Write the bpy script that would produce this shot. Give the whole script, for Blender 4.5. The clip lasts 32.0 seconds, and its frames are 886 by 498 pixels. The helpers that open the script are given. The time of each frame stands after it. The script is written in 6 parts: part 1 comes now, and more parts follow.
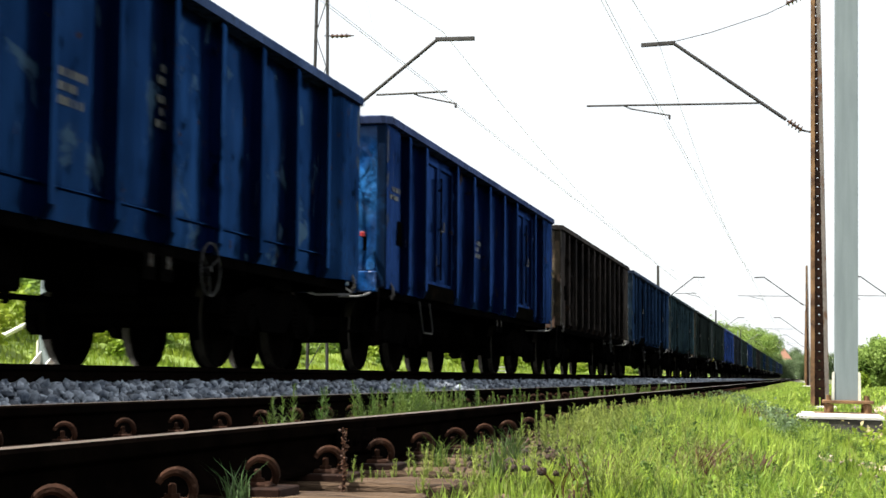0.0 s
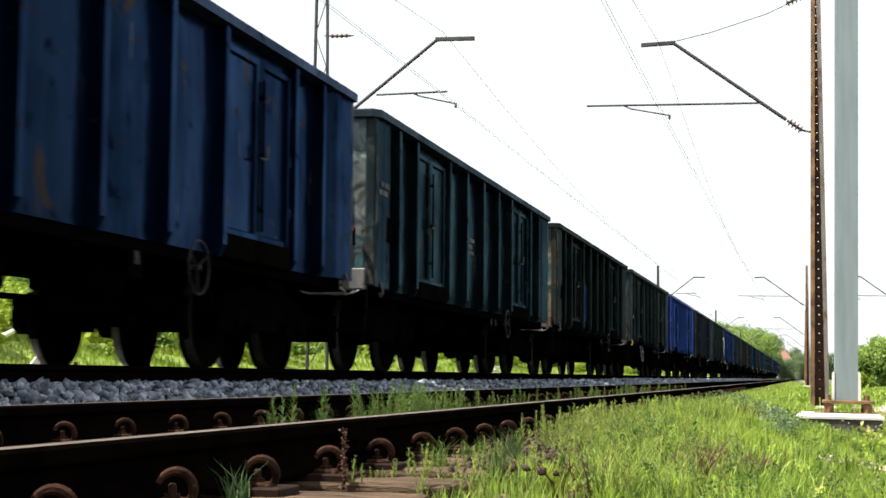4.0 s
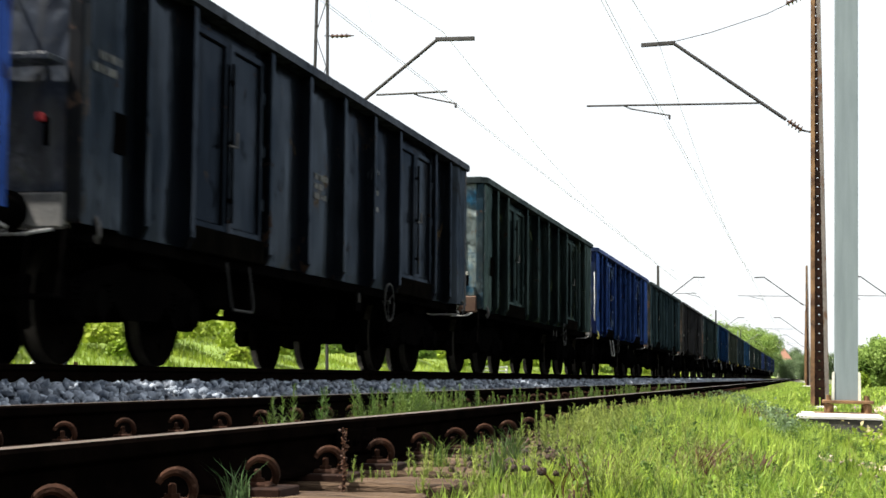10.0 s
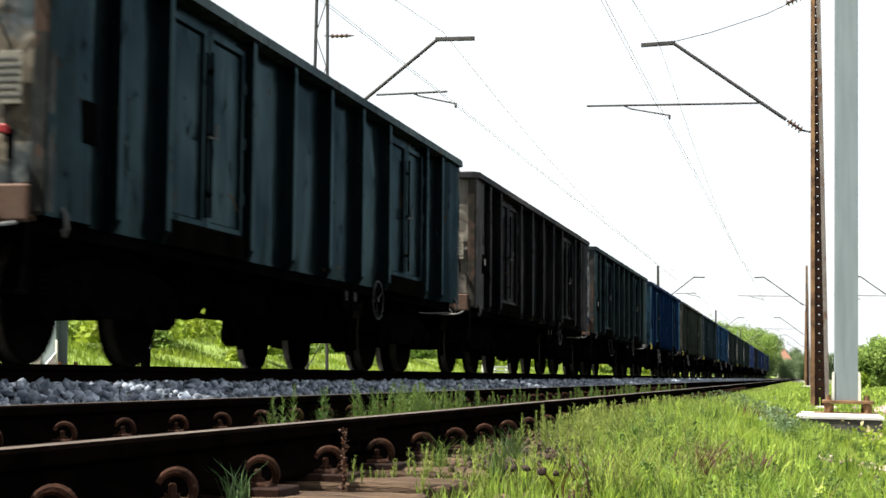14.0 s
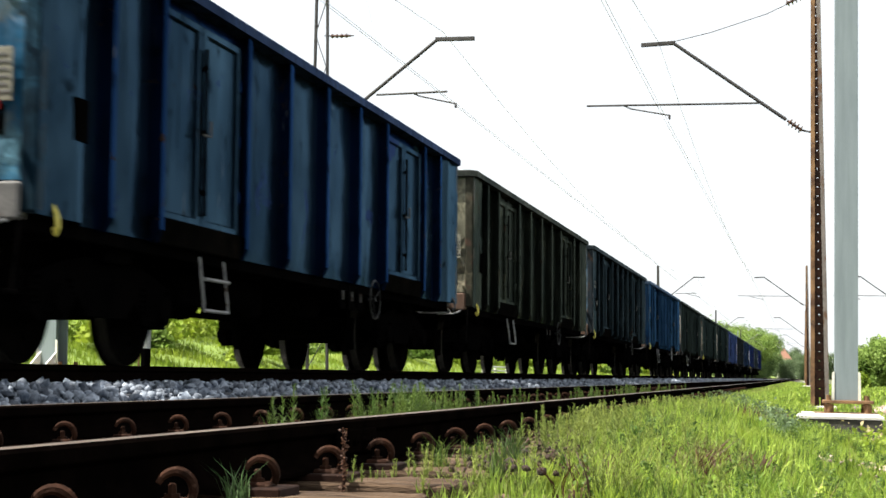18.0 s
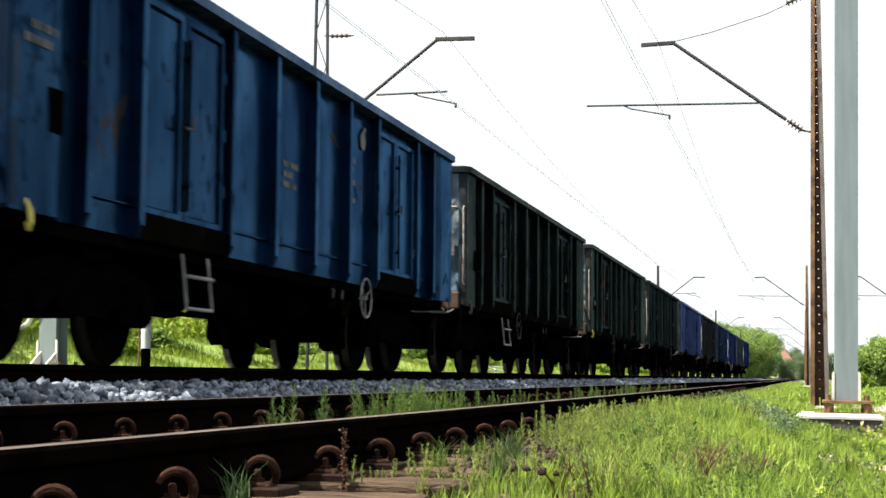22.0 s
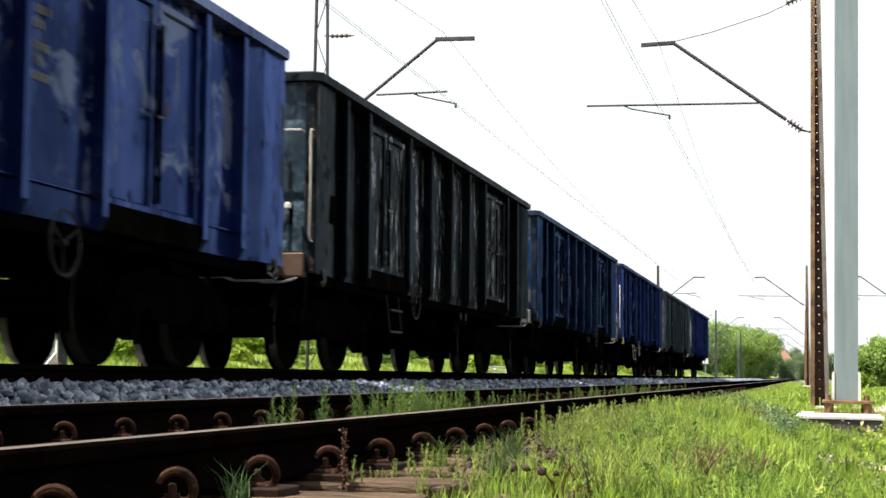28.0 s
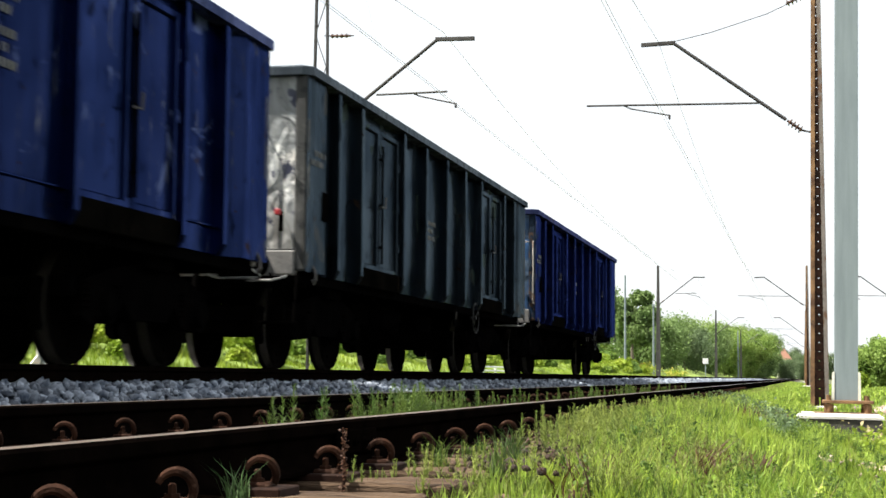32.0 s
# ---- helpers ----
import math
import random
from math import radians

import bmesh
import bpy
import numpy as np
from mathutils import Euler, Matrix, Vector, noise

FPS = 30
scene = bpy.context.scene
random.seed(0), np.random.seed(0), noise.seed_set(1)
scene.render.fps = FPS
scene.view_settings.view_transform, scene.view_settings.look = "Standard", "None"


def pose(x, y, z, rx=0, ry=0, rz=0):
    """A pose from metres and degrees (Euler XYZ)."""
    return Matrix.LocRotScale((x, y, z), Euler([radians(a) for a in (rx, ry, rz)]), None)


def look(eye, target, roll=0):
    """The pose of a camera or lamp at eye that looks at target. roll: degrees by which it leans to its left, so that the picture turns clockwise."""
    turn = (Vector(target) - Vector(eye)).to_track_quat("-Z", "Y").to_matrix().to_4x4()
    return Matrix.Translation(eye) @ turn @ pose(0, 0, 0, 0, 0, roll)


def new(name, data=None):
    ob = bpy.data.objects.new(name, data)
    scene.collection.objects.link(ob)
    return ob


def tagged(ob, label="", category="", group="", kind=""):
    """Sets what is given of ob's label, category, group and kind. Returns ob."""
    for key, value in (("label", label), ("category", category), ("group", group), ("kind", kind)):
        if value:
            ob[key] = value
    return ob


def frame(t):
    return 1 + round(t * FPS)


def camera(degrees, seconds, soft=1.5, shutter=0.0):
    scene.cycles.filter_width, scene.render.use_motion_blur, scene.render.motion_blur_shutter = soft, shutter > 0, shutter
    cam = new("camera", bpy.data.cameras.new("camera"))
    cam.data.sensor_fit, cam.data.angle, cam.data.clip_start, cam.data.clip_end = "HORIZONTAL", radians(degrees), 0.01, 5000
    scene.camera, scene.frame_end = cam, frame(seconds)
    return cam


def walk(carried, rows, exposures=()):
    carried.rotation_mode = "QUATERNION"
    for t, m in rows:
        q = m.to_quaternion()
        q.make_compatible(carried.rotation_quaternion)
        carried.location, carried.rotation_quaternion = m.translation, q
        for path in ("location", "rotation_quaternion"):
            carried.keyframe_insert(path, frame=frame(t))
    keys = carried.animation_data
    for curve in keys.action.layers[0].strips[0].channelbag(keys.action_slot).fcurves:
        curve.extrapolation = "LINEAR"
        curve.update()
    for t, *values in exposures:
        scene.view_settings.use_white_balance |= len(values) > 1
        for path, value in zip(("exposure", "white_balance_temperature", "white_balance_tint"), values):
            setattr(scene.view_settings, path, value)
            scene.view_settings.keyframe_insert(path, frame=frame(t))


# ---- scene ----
FOV, EYE = 31.134, (0.0, 0.0, 0.146)
YAW, PITCH, ROLL = radians(12.779), radians(4.559), 0.4515
AHEAD = Vector((-math.sin(YAW) * math.cos(PITCH), math.cos(YAW) * math.cos(PITCH), math.sin(PITCH)))
cam = camera(FOV, 32.0, soft=1.6, shutter=0.25)
STAND = look(EYE, tuple(Vector(EYE) + AHEAD), ROLL)
walk(cam, [(0.0, STAND), (32.0, STAND)])

# ---- light ----
SUN_TO = Vector((-0.50, -0.23, 1.0)).normalized()
world = bpy.data.worlds.new("sky_world")
scene.world = world
world.use_nodes = True
wn = world.node_tree
sky = wn.nodes.new("ShaderNodeTexSky")
sky.sky_type, sky.sun_disc = "NISHITA", False
sky.sun_elevation = math.asin(SUN_TO.z)
sky.sun_rotation = math.atan2(SUN_TO.x, SUN_TO.y)
sky.air_density, sky.dust_density, sky.ozone_density = 1.0, 4.0, 0.6
# thin bright cloud veil over most of the sky
sky_pos = wn.nodes.new("ShaderNodeTexCoord")
veil = wn.nodes.new("ShaderNodeTexNoise")
veil.inputs["Scale"].default_value, veil.inputs["Detail"].default_value, veil.inputs["Distortion"].default_value = 2.2, 5.0, 0.5
wn.links.new(sky_pos.outputs["Generated"], veil.inputs["Vector"])
veil_mask = wn.nodes.new("ShaderNodeMapRange")
for slot, value in ((1, 0.3), (2, 0.6), (3, 0.72), (4, 0.97)):
    veil_mask.inputs[slot].default_value = value
wn.links.new(veil.outputs[0], veil_mask.inputs[0])
veiled = wn.nodes.new("ShaderNodeMix")
veiled.data_type = "RGBA"
veiled.inputs[7].default_value = (5.15, 5.35, 5.45, 1)
wn.links.new(veil_mask.outputs[0], veiled.inputs[0])
wn.links.new(sky.outputs[0], veiled.inputs[6])
wn.links.new(veiled.outputs[2], wn.nodes["Background"].inputs[0])
wn.nodes["Background"].inputs[1].default_value = 0.086
sun = new("sun", bpy.data.lights.new("sun", "SUN"))
sun.data.energy, sun.data.angle, sun.data.color = 5.0, radians(0.55), (1.0, 0.95, 0.86)
sun.matrix_world = look((0, 0, 40), tuple(Vector((0, 0, 40)) - SUN_TO))
scene.view_settings.exposure = 1.45


# ---- materials ----
def ramp(nt, fac, stops):
    r = nt.nodes.new("ShaderNodeValToRGB")
    while len(r.color_ramp.elements) < len(stops):
        r.color_ramp.elements.new(0.5)
    for e, (pos, c) in zip(r.color_ramp.elements, stops):
        e.position, e.color = pos, (*c, 1) if len(c) == 3 else c
    nt.links.new(fac, r.inputs[0])
    return r.outputs[0]


def noise_tex(nt, vec, scale, detail=4.0, rough=0.55, dist=0.0):
    n = nt.nodes.new("ShaderNodeTexNoise")
    n.inputs["Scale"].default_value, n.inputs["Detail"].default_value = scale, detail
    n.inputs["Roughness"].default_value, n.inputs["Distortion"].default_value = rough, dist
    nt.links.new(vec, n.inputs["Vector"])
    return n.outputs[0]


def mix(nt, fac, a, b, mode="MIX"):
    m = nt.nodes.new("ShaderNodeMix")
    m.data_type, m.blend_type = "RGBA", mode
    for slot, v in ((0, fac), (6, a), (7, b)):
        if isinstance(v, (int, float)):
            m.inputs[slot].default_value = v
        elif isinstance(v, tuple):
            m.inputs[slot].default_value = (*v, 1)
        else:
            nt.links.new(v, m.inputs[slot])
    return m.outputs[2]


def coords(nt, stretch=(1, 1, 1), jitter=True, kind="Object"):
    tc = nt.nodes.new("ShaderNodeTexCoord")
    mp = nt.nodes.new("ShaderNodeMapping")
    mp.inputs["Scale"].default_value = stretch
    nt.links.new(tc.outputs[kind], mp.inputs["Vector"])
    if jitter:
        info = nt.nodes.new("ShaderNodeObjectInfo")
        mul = nt.nodes.new("ShaderNodeMath")
        mul.operation = "MULTIPLY"
        mul.inputs[1].default_value = 37.0
        nt.links.new(info.outputs["Random"], mul.inputs[0])
        nt.links.new(mul.outputs[0], mp.inputs["Location"])
    return mp.outputs[0]


def surf(name, c1, c2, big=2.0, fine=40.0, rough=0.7, metal=0.0, bump=0.3, depth=0.01, spots=None, spot_at=0.62, spot_scale=3.0,
         stretch=(1, 1, 1), island=0.0, spec=0.5, through_light=0.0, grit=0.5):
    """A worn surface: two tones in large patches, fine grain, stains with a shape of their own, relief."""
    m = bpy.data.materials.new(name)
    m.use_nodes = True
    nt = m.node_tree
    b = nt.nodes["Principled BSDF"]
    v = coords(nt, stretch)
    col = ramp(nt, noise_tex(nt, v, big), [(0.34, c1), (0.66, c2)])
    grain = noise_tex(nt, v, fine, 3.0)
    col = mix(nt, grit, col, ramp(nt, grain, [(0.3, (0.35, 0.35, 0.35)), (0.7, (0.75, 0.75, 0.75))]), "OVERLAY")
    if spots:
        mask = ramp(nt, noise_tex(nt, v, spot_scale, 6.0, 0.65), [(spot_at, (0, 0, 0)), (spot_at + 0.07, (1, 1, 1))])
        col = mix(nt, mask, col, spots)
    if island:
        geo = nt.nodes.new("ShaderNodeNewGeometry")
        lo, hi = 1 - island, 1 + island
        col = mix(nt, 1.0, col, ramp(nt, geo.outputs["Random Per Island"], [(0.0, (lo, lo, lo)), (1.0, (hi, hi, hi * 0.95))]), "MULTIPLY")
    nt.links.new(col, b.inputs["Base Color"])
    b.inputs["Metallic"].default_value = metal
    b.inputs["Specular IOR Level"].default_value = spec
    rr = nt.nodes.new("ShaderNodeMapRange")
    rr.inputs[3].default_value, rr.inputs[4].default_value = max(rough - 0.12, 0.02), min(rough + 0.12, 1)
    nt.links.new(grain, rr.inputs[0])
    nt.links.new(rr.outputs[0], b.inputs["Roughness"])
    if bump:
        bp = nt.nodes.new("ShaderNodeBump")
        bp.inputs["Strength"].default_value, bp.inputs["Distance"].default_value = bump, depth
        nt.links.new(grain, bp.inputs["Height"])
        nt.links.new(bp.outputs[0], b.inputs["Normal"])
    if through_light:
        t = nt.nodes.new("ShaderNodeBsdfTranslucent")
        nt.links.new(col, t.inputs[0])
        mx = nt.nodes.new("ShaderNodeMixShader")
        mx.inputs[0].default_value = through_light
        nt.links.new(b.outputs[0], mx.inputs[1])
        nt.links.new(t.outputs[0], mx.inputs[2])
        nt.links.new(mx.outputs[0], nt.nodes["Material Output"].inputs[0])
    return m


def paint(name, base, faded, chips=(0.09, 0.05, 0.03), chip_at=0.66, streak=(0.5, 0.5, 0.5), streak_at=0.75, rough=0.16, spec=0.055,
          patches=None, patch_at=0.55, crisp=0.16, pits=0.45, crumple=0.0):
    """Old wagon paint: fading in clouds, repainted patches, runs down the sheet, rust chips, dirt."""
    m = bpy.data.materials.new(name)
    m.use_nodes = True
    nt = m.node_tree
    b = nt.nodes["Principled BSDF"]
    v, runs = coords(nt), coords(nt, (5.0, 5.0, 0.55))
    col = ramp(nt, noise_tex(nt, v, 1.1, 6.0, 0.62, 0.6), [(0.51 - crisp, base), (0.51 + crisp, faded)])
    if patches:
        mask = ramp(nt, noise_tex(nt, v, 1.9, 7.0, 0.6, 1.2), [(patch_at, (0, 0, 0)), (patch_at + 0.12, (0.8, 0.8, 0.8))])
        col = mix(nt, mask, col, patches)
    dirt = noise_tex(nt, runs, 1.6, 5.0, 0.6)
    col = mix(nt, 1.0, col, ramp(nt, dirt, [(0.3, (0.5, 0.48, 0.46)), (0.62, (1, 1, 1))]), "MULTIPLY")
    scuff = ramp(nt, noise_tex(nt, v, 7.0, 9.0, 0.75, 0.8), [(0.47, (1, 1, 1)), (0.58, (2.6, 2.5, 2.4))])
    worn = ramp(nt, noise_tex(nt, v, 1.7, 3.0), [(0.45, (0, 0, 0)), (0.6, (1, 1, 1))])
    col = mix(nt, worn, col, mix(nt, 1.0, col, scuff, "MULTIPLY"))
    run_mask = ramp(nt, noise_tex(nt, runs, 2.3, 7.0, 0.7), [(streak_at, (0, 0, 0)), (streak_at + 0.05, (1, 1, 1))])
    col = mix(nt, run_mask, col, streak)
    chip = ramp(nt, noise_tex(nt, v, 4.5, 8.0, 0.7), [(chip_at, (0, 0, 0)), (chip_at + 0.04, (1, 1, 1))])
    col = mix(nt, chip, col, chips)
    rr = nt.nodes.new("ShaderNodeMapRange")
    rr.inputs[1].default_value, rr.inputs[2].default_value = 0.35, 0.65
    rr.inputs[3].default_value, rr.inputs[4].default_value = rough + 0.14, rough - 0.05
    nt.links.new(dirt, rr.inputs[0])
    nt.links.new(rr.outputs[0], b.inputs["Roughness"])
    b.inputs["Specular IOR Level"].default_value = spec
    bp = nt.nodes.new("ShaderNodeBump")
    bp.inputs["Strength"].default_value, bp.inputs["Distance"].default_value = pits, 0.02
    nt.links.new(noise_tex(nt, v, 3.2, 4.0), bp.inputs["Height"])
    if crumple:
        fold = nt.nodes.new("ShaderNodeBump")
        fold.inputs["Strength"].default_value, fold.inputs["Distance"].default_value = 1.0, crumple
        nt.links.new(noise_tex(nt, coords(nt, (1.0, 1.0, 0.7)), 2.6, 2.0, 0.4, 1.6), fold.inputs["Height"])
        nt.links.new(fold.outputs[0], bp.inputs["Normal"])
    nt.links.new(bp.outputs[0], b.inputs["Normal"])
    nt.links.new(col, b.inputs["Base Color"])
    return m


def enamel(name, sheen, body, patch, patch_at=0.6, streak=(0.4, 0.42, 0.45), streak_at=0.66, chips=(0.05, 0.027, 0.015), chip_at=0.65, rough=0.16, pits=0.22, even=0.5):
    """Enamel of the shaded wagon sides: a body darkened to hold their shade under a dull tinted gloss, with faded
    clouds, repainted or rusted patches, runs down the sheet, scratches and chips.
    """
    m = bpy.data.materials.new(name)
    m.use_nodes = True
    nt = m.node_tree
    b = nt.nodes["Principled BSDF"]
    v, runs, fine = coords(nt), coords(nt, (5.0, 5.0, 0.5)), coords(nt, (16.0, 16.0, 1.6))
    info = nt.nodes.new("ShaderNodeObjectInfo")
    lo, hi = 1 - 0.5 * even, 1 + 0.5 * even
    tone = ramp(nt, info.outputs["Random"], [(0.0, (lo, lo, lo)), (0.5, (1, 1, 1)), (1.0, (hi, hi, hi * 0.96))])
    cloud = ramp(nt, noise_tex(nt, v, 0.9, 4.0, 0.5, 0.4), [(0.36, (0.6, 0.64, 0.68)), (0.64, (1.26, 1.22, 1.18))])
    dirt = noise_tex(nt, runs, 1.4, 5.0, 0.6)
    soil = ramp(nt, dirt, [(0.3, (0.8, 0.79, 0.78)), (0.58, (1.05, 1.05, 1.05))])
    mask = ramp(nt, noise_tex(nt, v, 1.7, 9.0, 0.66, 0.8), [(patch_at, (0, 0, 0)), (patch_at + 0.06, (0.85, 0.85, 0.85))])
    ragged = ramp(nt, noise_tex(nt, coords(nt, (2.0, 2.0, 0.9)), 7.0, 8.0, 0.72, 0.6), [(0.45, (0.08, 0.08, 0.08)), (0.54, (1, 1, 1))])
    run_mask = mix(nt, 1.0, ramp(nt, noise_tex(nt, runs, 2.3, 8.0, 0.72), [(streak_at, (0, 0, 0)), (streak_at + 0.035, (1, 1, 1))]), ragged, "MULTIPLY")
    # small dents drawn only as dark in the colour, without relief
    dent_shade = ramp(nt, noise_tex(nt, coords(nt, (1.0, 1.0, 0.6)), 6.5, 7.0, 0.68, 0.5), [(0.59, (1, 1, 1)), (0.63, (0.3, 0.29, 0.28))])
    nick = ramp(nt, noise_tex(nt, fine, 0.9, 6.0, 0.7), [(0.66, (0, 0, 0)), (0.7, (0.5, 0.5, 0.5))])
    chip = ramp(nt, noise_tex(nt, v, 5.5, 9.0, 0.72), [(chip_at, (0, 0, 0)), (chip_at + 0.03, (1, 1, 1))])

    def layers(col, amount):
        col = mix(nt, 1.0, mix(nt, 1.0, mix(nt, 1.0, col, tone, "MULTIPLY"), cloud, "MULTIPLY"), soil, "MULTIPLY")
        col = mix(nt, 1.0, col, dent_shade, "MULTIPLY")
        col = mix(nt, mask, col, tuple(amount * c for c in patch))
        col = mix(nt, nick, col, tuple(amount * 0.7 * c for c in streak))
        col = mix(nt, run_mask, col, tuple(amount * c for c in streak))
        return mix(nt, chip, col, tuple(amount * c for c in chips))
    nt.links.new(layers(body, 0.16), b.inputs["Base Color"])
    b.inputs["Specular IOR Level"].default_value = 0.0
    rr = nt.nodes.new("ShaderNodeMapRange")
    rr.inputs[1].default_value, rr.inputs[2].default_value = 0.35, 0.65
    rr.inputs[3].default_value, rr.inputs[4].default_value = rough + 0.12, rough - 0.04
    nt.links.new(dirt, rr.inputs[0])
    nt.links.new(rr.outputs[0], b.inputs["Roughness"])
    bp = nt.nodes.new("ShaderNodeBump")
    bp.inputs["Strength"].default_value, bp.inputs["Distance"].default_value = pits, 0.02
    nt.links.new(noise_tex(nt, v, 3.2, 5.0), bp.inputs["Height"])
    nt.links.new(bp.outputs[0], b.inputs["Normal"])
    shine = nt.nodes.new("ShaderNodeBsdfGlossy")
    graze = nt.nodes.new("ShaderNodeLayerWeight")
    gain = ramp(nt, graze.outputs["Facing"], [(0.5, (0.6, 0.6, 0.6)), (0.6, (0.85, 0.85, 0.85)), (0.7, (1.3, 1.3, 1.3)), (1.0, (1.35, 1.35, 1.35))])
    nt.links.new(mix(nt, 1.0, layers(sheen, 0.16), gain, "MULTIPLY"), shine.inputs["Color"])
    nt.links.new(rr.outputs[0], shine.inputs["Roughness"])
    nt.links.new(bp.outputs[0], shine.inputs["Normal"])
    both = nt.nodes.new("ShaderNodeAddShader")
    nt.links.new(b.outputs[0], both.inputs[0])
    nt.links.new(shine.outputs[0], both.inputs[1])
    nt.links.new(both.outputs[0], nt.nodes["Material Output"].inputs[0])
    return m


# near-black steels: the shade under the wagons is put into their colour
M_BLACK = surf("shade_black_steel", (0.0009, 0.0009, 0.001), (0.002, 0.0018, 0.0017), 3, 40, 0.8, 0.0, 0.3, 0.006, spec=0.0)
M_WHEEL = surf("shaded_wheel_steel", (0.0012, 0.0011, 0.001), (0.003, 0.0026, 0.0023), 4, 30, 0.7, 0.0, 0.2, 0.004, spec=0.0)
M_TREAD = surf("worn_tread_steel", (0.014, 0.0125, 0.0105), (0.03, 0.027, 0.022), 6, 60, 0.45, 0.0, 0.1, 0.002, spec=0.3)
M_WHITE = surf("dull_white_paint", (0.55, 0.56, 0.56), (0.7, 0.7, 0.69), 6, 60, 0.5, 0, 0.15, 0.003, spots=(0.2, 0.12, 0.07), spot_at=0.68, spot_scale=12)
M_PALE = surf("worn_pale_grey_paint", (0.12, 0.122, 0.126), (0.22, 0.22, 0.215), 6, 60, 0.5, 0, 0.1, 0.003, spots=(0.05, 0.035, 0.025), spot_at=0.58, spot_scale=12, spec=0.12)
M_GREYSTEEL = surf("worn_grey_steel", (0.005, 0.005, 0.0055), (0.012, 0.012, 0.012), 6, 60, 0.6, 0, 0.1, 0.003, spec=0.1)
M_YELLOW = surf("dull_yellow_paint", (0.5, 0.42, 0.05), (0.6, 0.52, 0.1), 6, 60, 0.5, 0, 0.15, 0.003, spots=(0.1, 0.07, 0.04), spot_at=0.6, spot_scale=12)
M_RED = surf("dull_red_paint", (0.26, 0.012, 0.018), (0.34, 0.025, 0.028), 6, 60, 0.45, 0, 0.1, 0.003)
# rail sides darkened well below rust: their shade is in the colour
M_RAIL = surf("shaded_rusty_rail_side", (0.0012, 0.0009, 0.0008), (0.003, 0.002, 0.0016), 5, 60, 0.85, 0.0, 0.4, 0.004, spec=0.0)
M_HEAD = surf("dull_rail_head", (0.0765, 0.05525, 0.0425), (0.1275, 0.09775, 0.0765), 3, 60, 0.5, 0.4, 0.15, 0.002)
M_SHINE = surf("polished_rail_head", (0.5, 0.49, 0.47), (0.6, 0.6, 0.58), 3, 60, 0.25, 0.95, 0.05, 0.001)
M_CLIP = surf("rusty_clip_steel", (0.008, 0.004, 0.0026), (0.022, 0.01, 0.0065), 9, 60, 0.75, 0.0, 0.4, 0.003, spec=0.08)
M_WOOD = surf("weathered_sleeper_wood", (0.022, 0.014, 0.009), (0.1, 0.066, 0.042), 4, 30, 0.85, 0, 0.9, 0.014, spots=(0.05, 0.03, 0.022), spot_at=0.6, spot_scale=5, stretch=(0.5, 4, 4), spec=0.1)
M_CONCRETE = surf("pale_concrete", (0.414, 0.396, 0.369), (0.54, 0.522, 0.495), 3, 50, 0.85, 0, 0.4, 0.004, spots=(0.22, 0.2, 0.18), spot_at=0.66, spot_scale=5)
M_GALV = surf("galvanised_steel", (0.1755, 0.2115, 0.225), (0.2115, 0.252, 0.2655), 4, 70, 0.55, 0.0, 0.03, 0.001, stretch=(4, 4, 0.3), grit=0.12, spec=0.2)
M_RUST = surf("rust_brown_steel", (0.075, 0.036, 0.016), (0.24, 0.135, 0.06), 4, 40, 0.8, 0.1, 0.35, 0.004, spots=(0.05, 0.03, 0.02), spot_at=0.6, spot_scale=9)
M_OLDWHITE = surf("rust_stained_white_paint", (0.3, 0.27, 0.24), (0.42, 0.39, 0.35), 6, 60, 0.6, 0, 0.15, 0.003, spots=(0.16, 0.08, 0.045), spot_at=0.55, spot_scale=9)
M_FASTEN = surf("red_rust_fastening", (0.0119, 0.005525, 0.0034), (0.03825, 0.017, 0.0102), 16, 90, 0.8, 0.0, 0.8, 0.004, spots=(0.085, 0.05, 0.036), spot_at=0.58, spot_scale=22, spec=0.06)
# right mast channel: shaded grey copy of the rust steel, with real rust spots
M_MASTSHADE = surf("shaded_grey_channel", (0.102, 0.085, 0.0765), (0.17, 0.1487, 0.1318), 3, 40, 0.7, 0.0, 0.3, 0.003, spots=(0.1, 0.05, 0.025), spot_at=0.54, spot_scale=5, stretch=(1, 1, 0.4))
M_DARKSTEEL = surf("dark_weathered_steel", (0.02, 0.018, 0.019), (0.04, 0.036, 0.035), 5, 40, 0.65, 0.0, 0.2, 0.003)
M_GLAZE = surf("brown_glazed_porcelain", (0.05, 0.025, 0.018), (0.08, 0.04, 0.03), 5, 40, 0.2, 0, 0.0, 0.001)
M_WIRE = surf("weathered_copper_wire", (0.42, 0.42, 0.42), (0.55, 0.55, 0.55), 3, 40, 0.8, 0.0, 0.0, 0.001)
M_STONE = surf("pale_crushed_stone", (0.032, 0.042, 0.064), (0.225, 0.25, 0.3), 9, 60, 0.9, 0, 0.5, 0.006, island=0.6, spec=0.1)
M_BALLAST = surf("ballast_bed", (0.02, 0.021, 0.026), (0.05, 0.052, 0.06), 14, 50, 0.95, 0, 1.0, 0.03)
M_DIRT = surf("rusty_brown_dirt", (0.055, 0.032, 0.02), (0.12, 0.075, 0.05), 3, 40, 0.95, 0, 0.8, 0.02, spots=(0.1, 0.15, 0.03), spot_at=0.6, spot_scale=2)
M_BED = surf("dark_rusty_track_bed", (0.012, 0.0075, 0.0055), (0.032, 0.02, 0.014), 9, 60, 0.95, 0, 1.0, 0.03, spots=(0.05, 0.035, 0.026), spot_at=0.6, spot_scale=14)
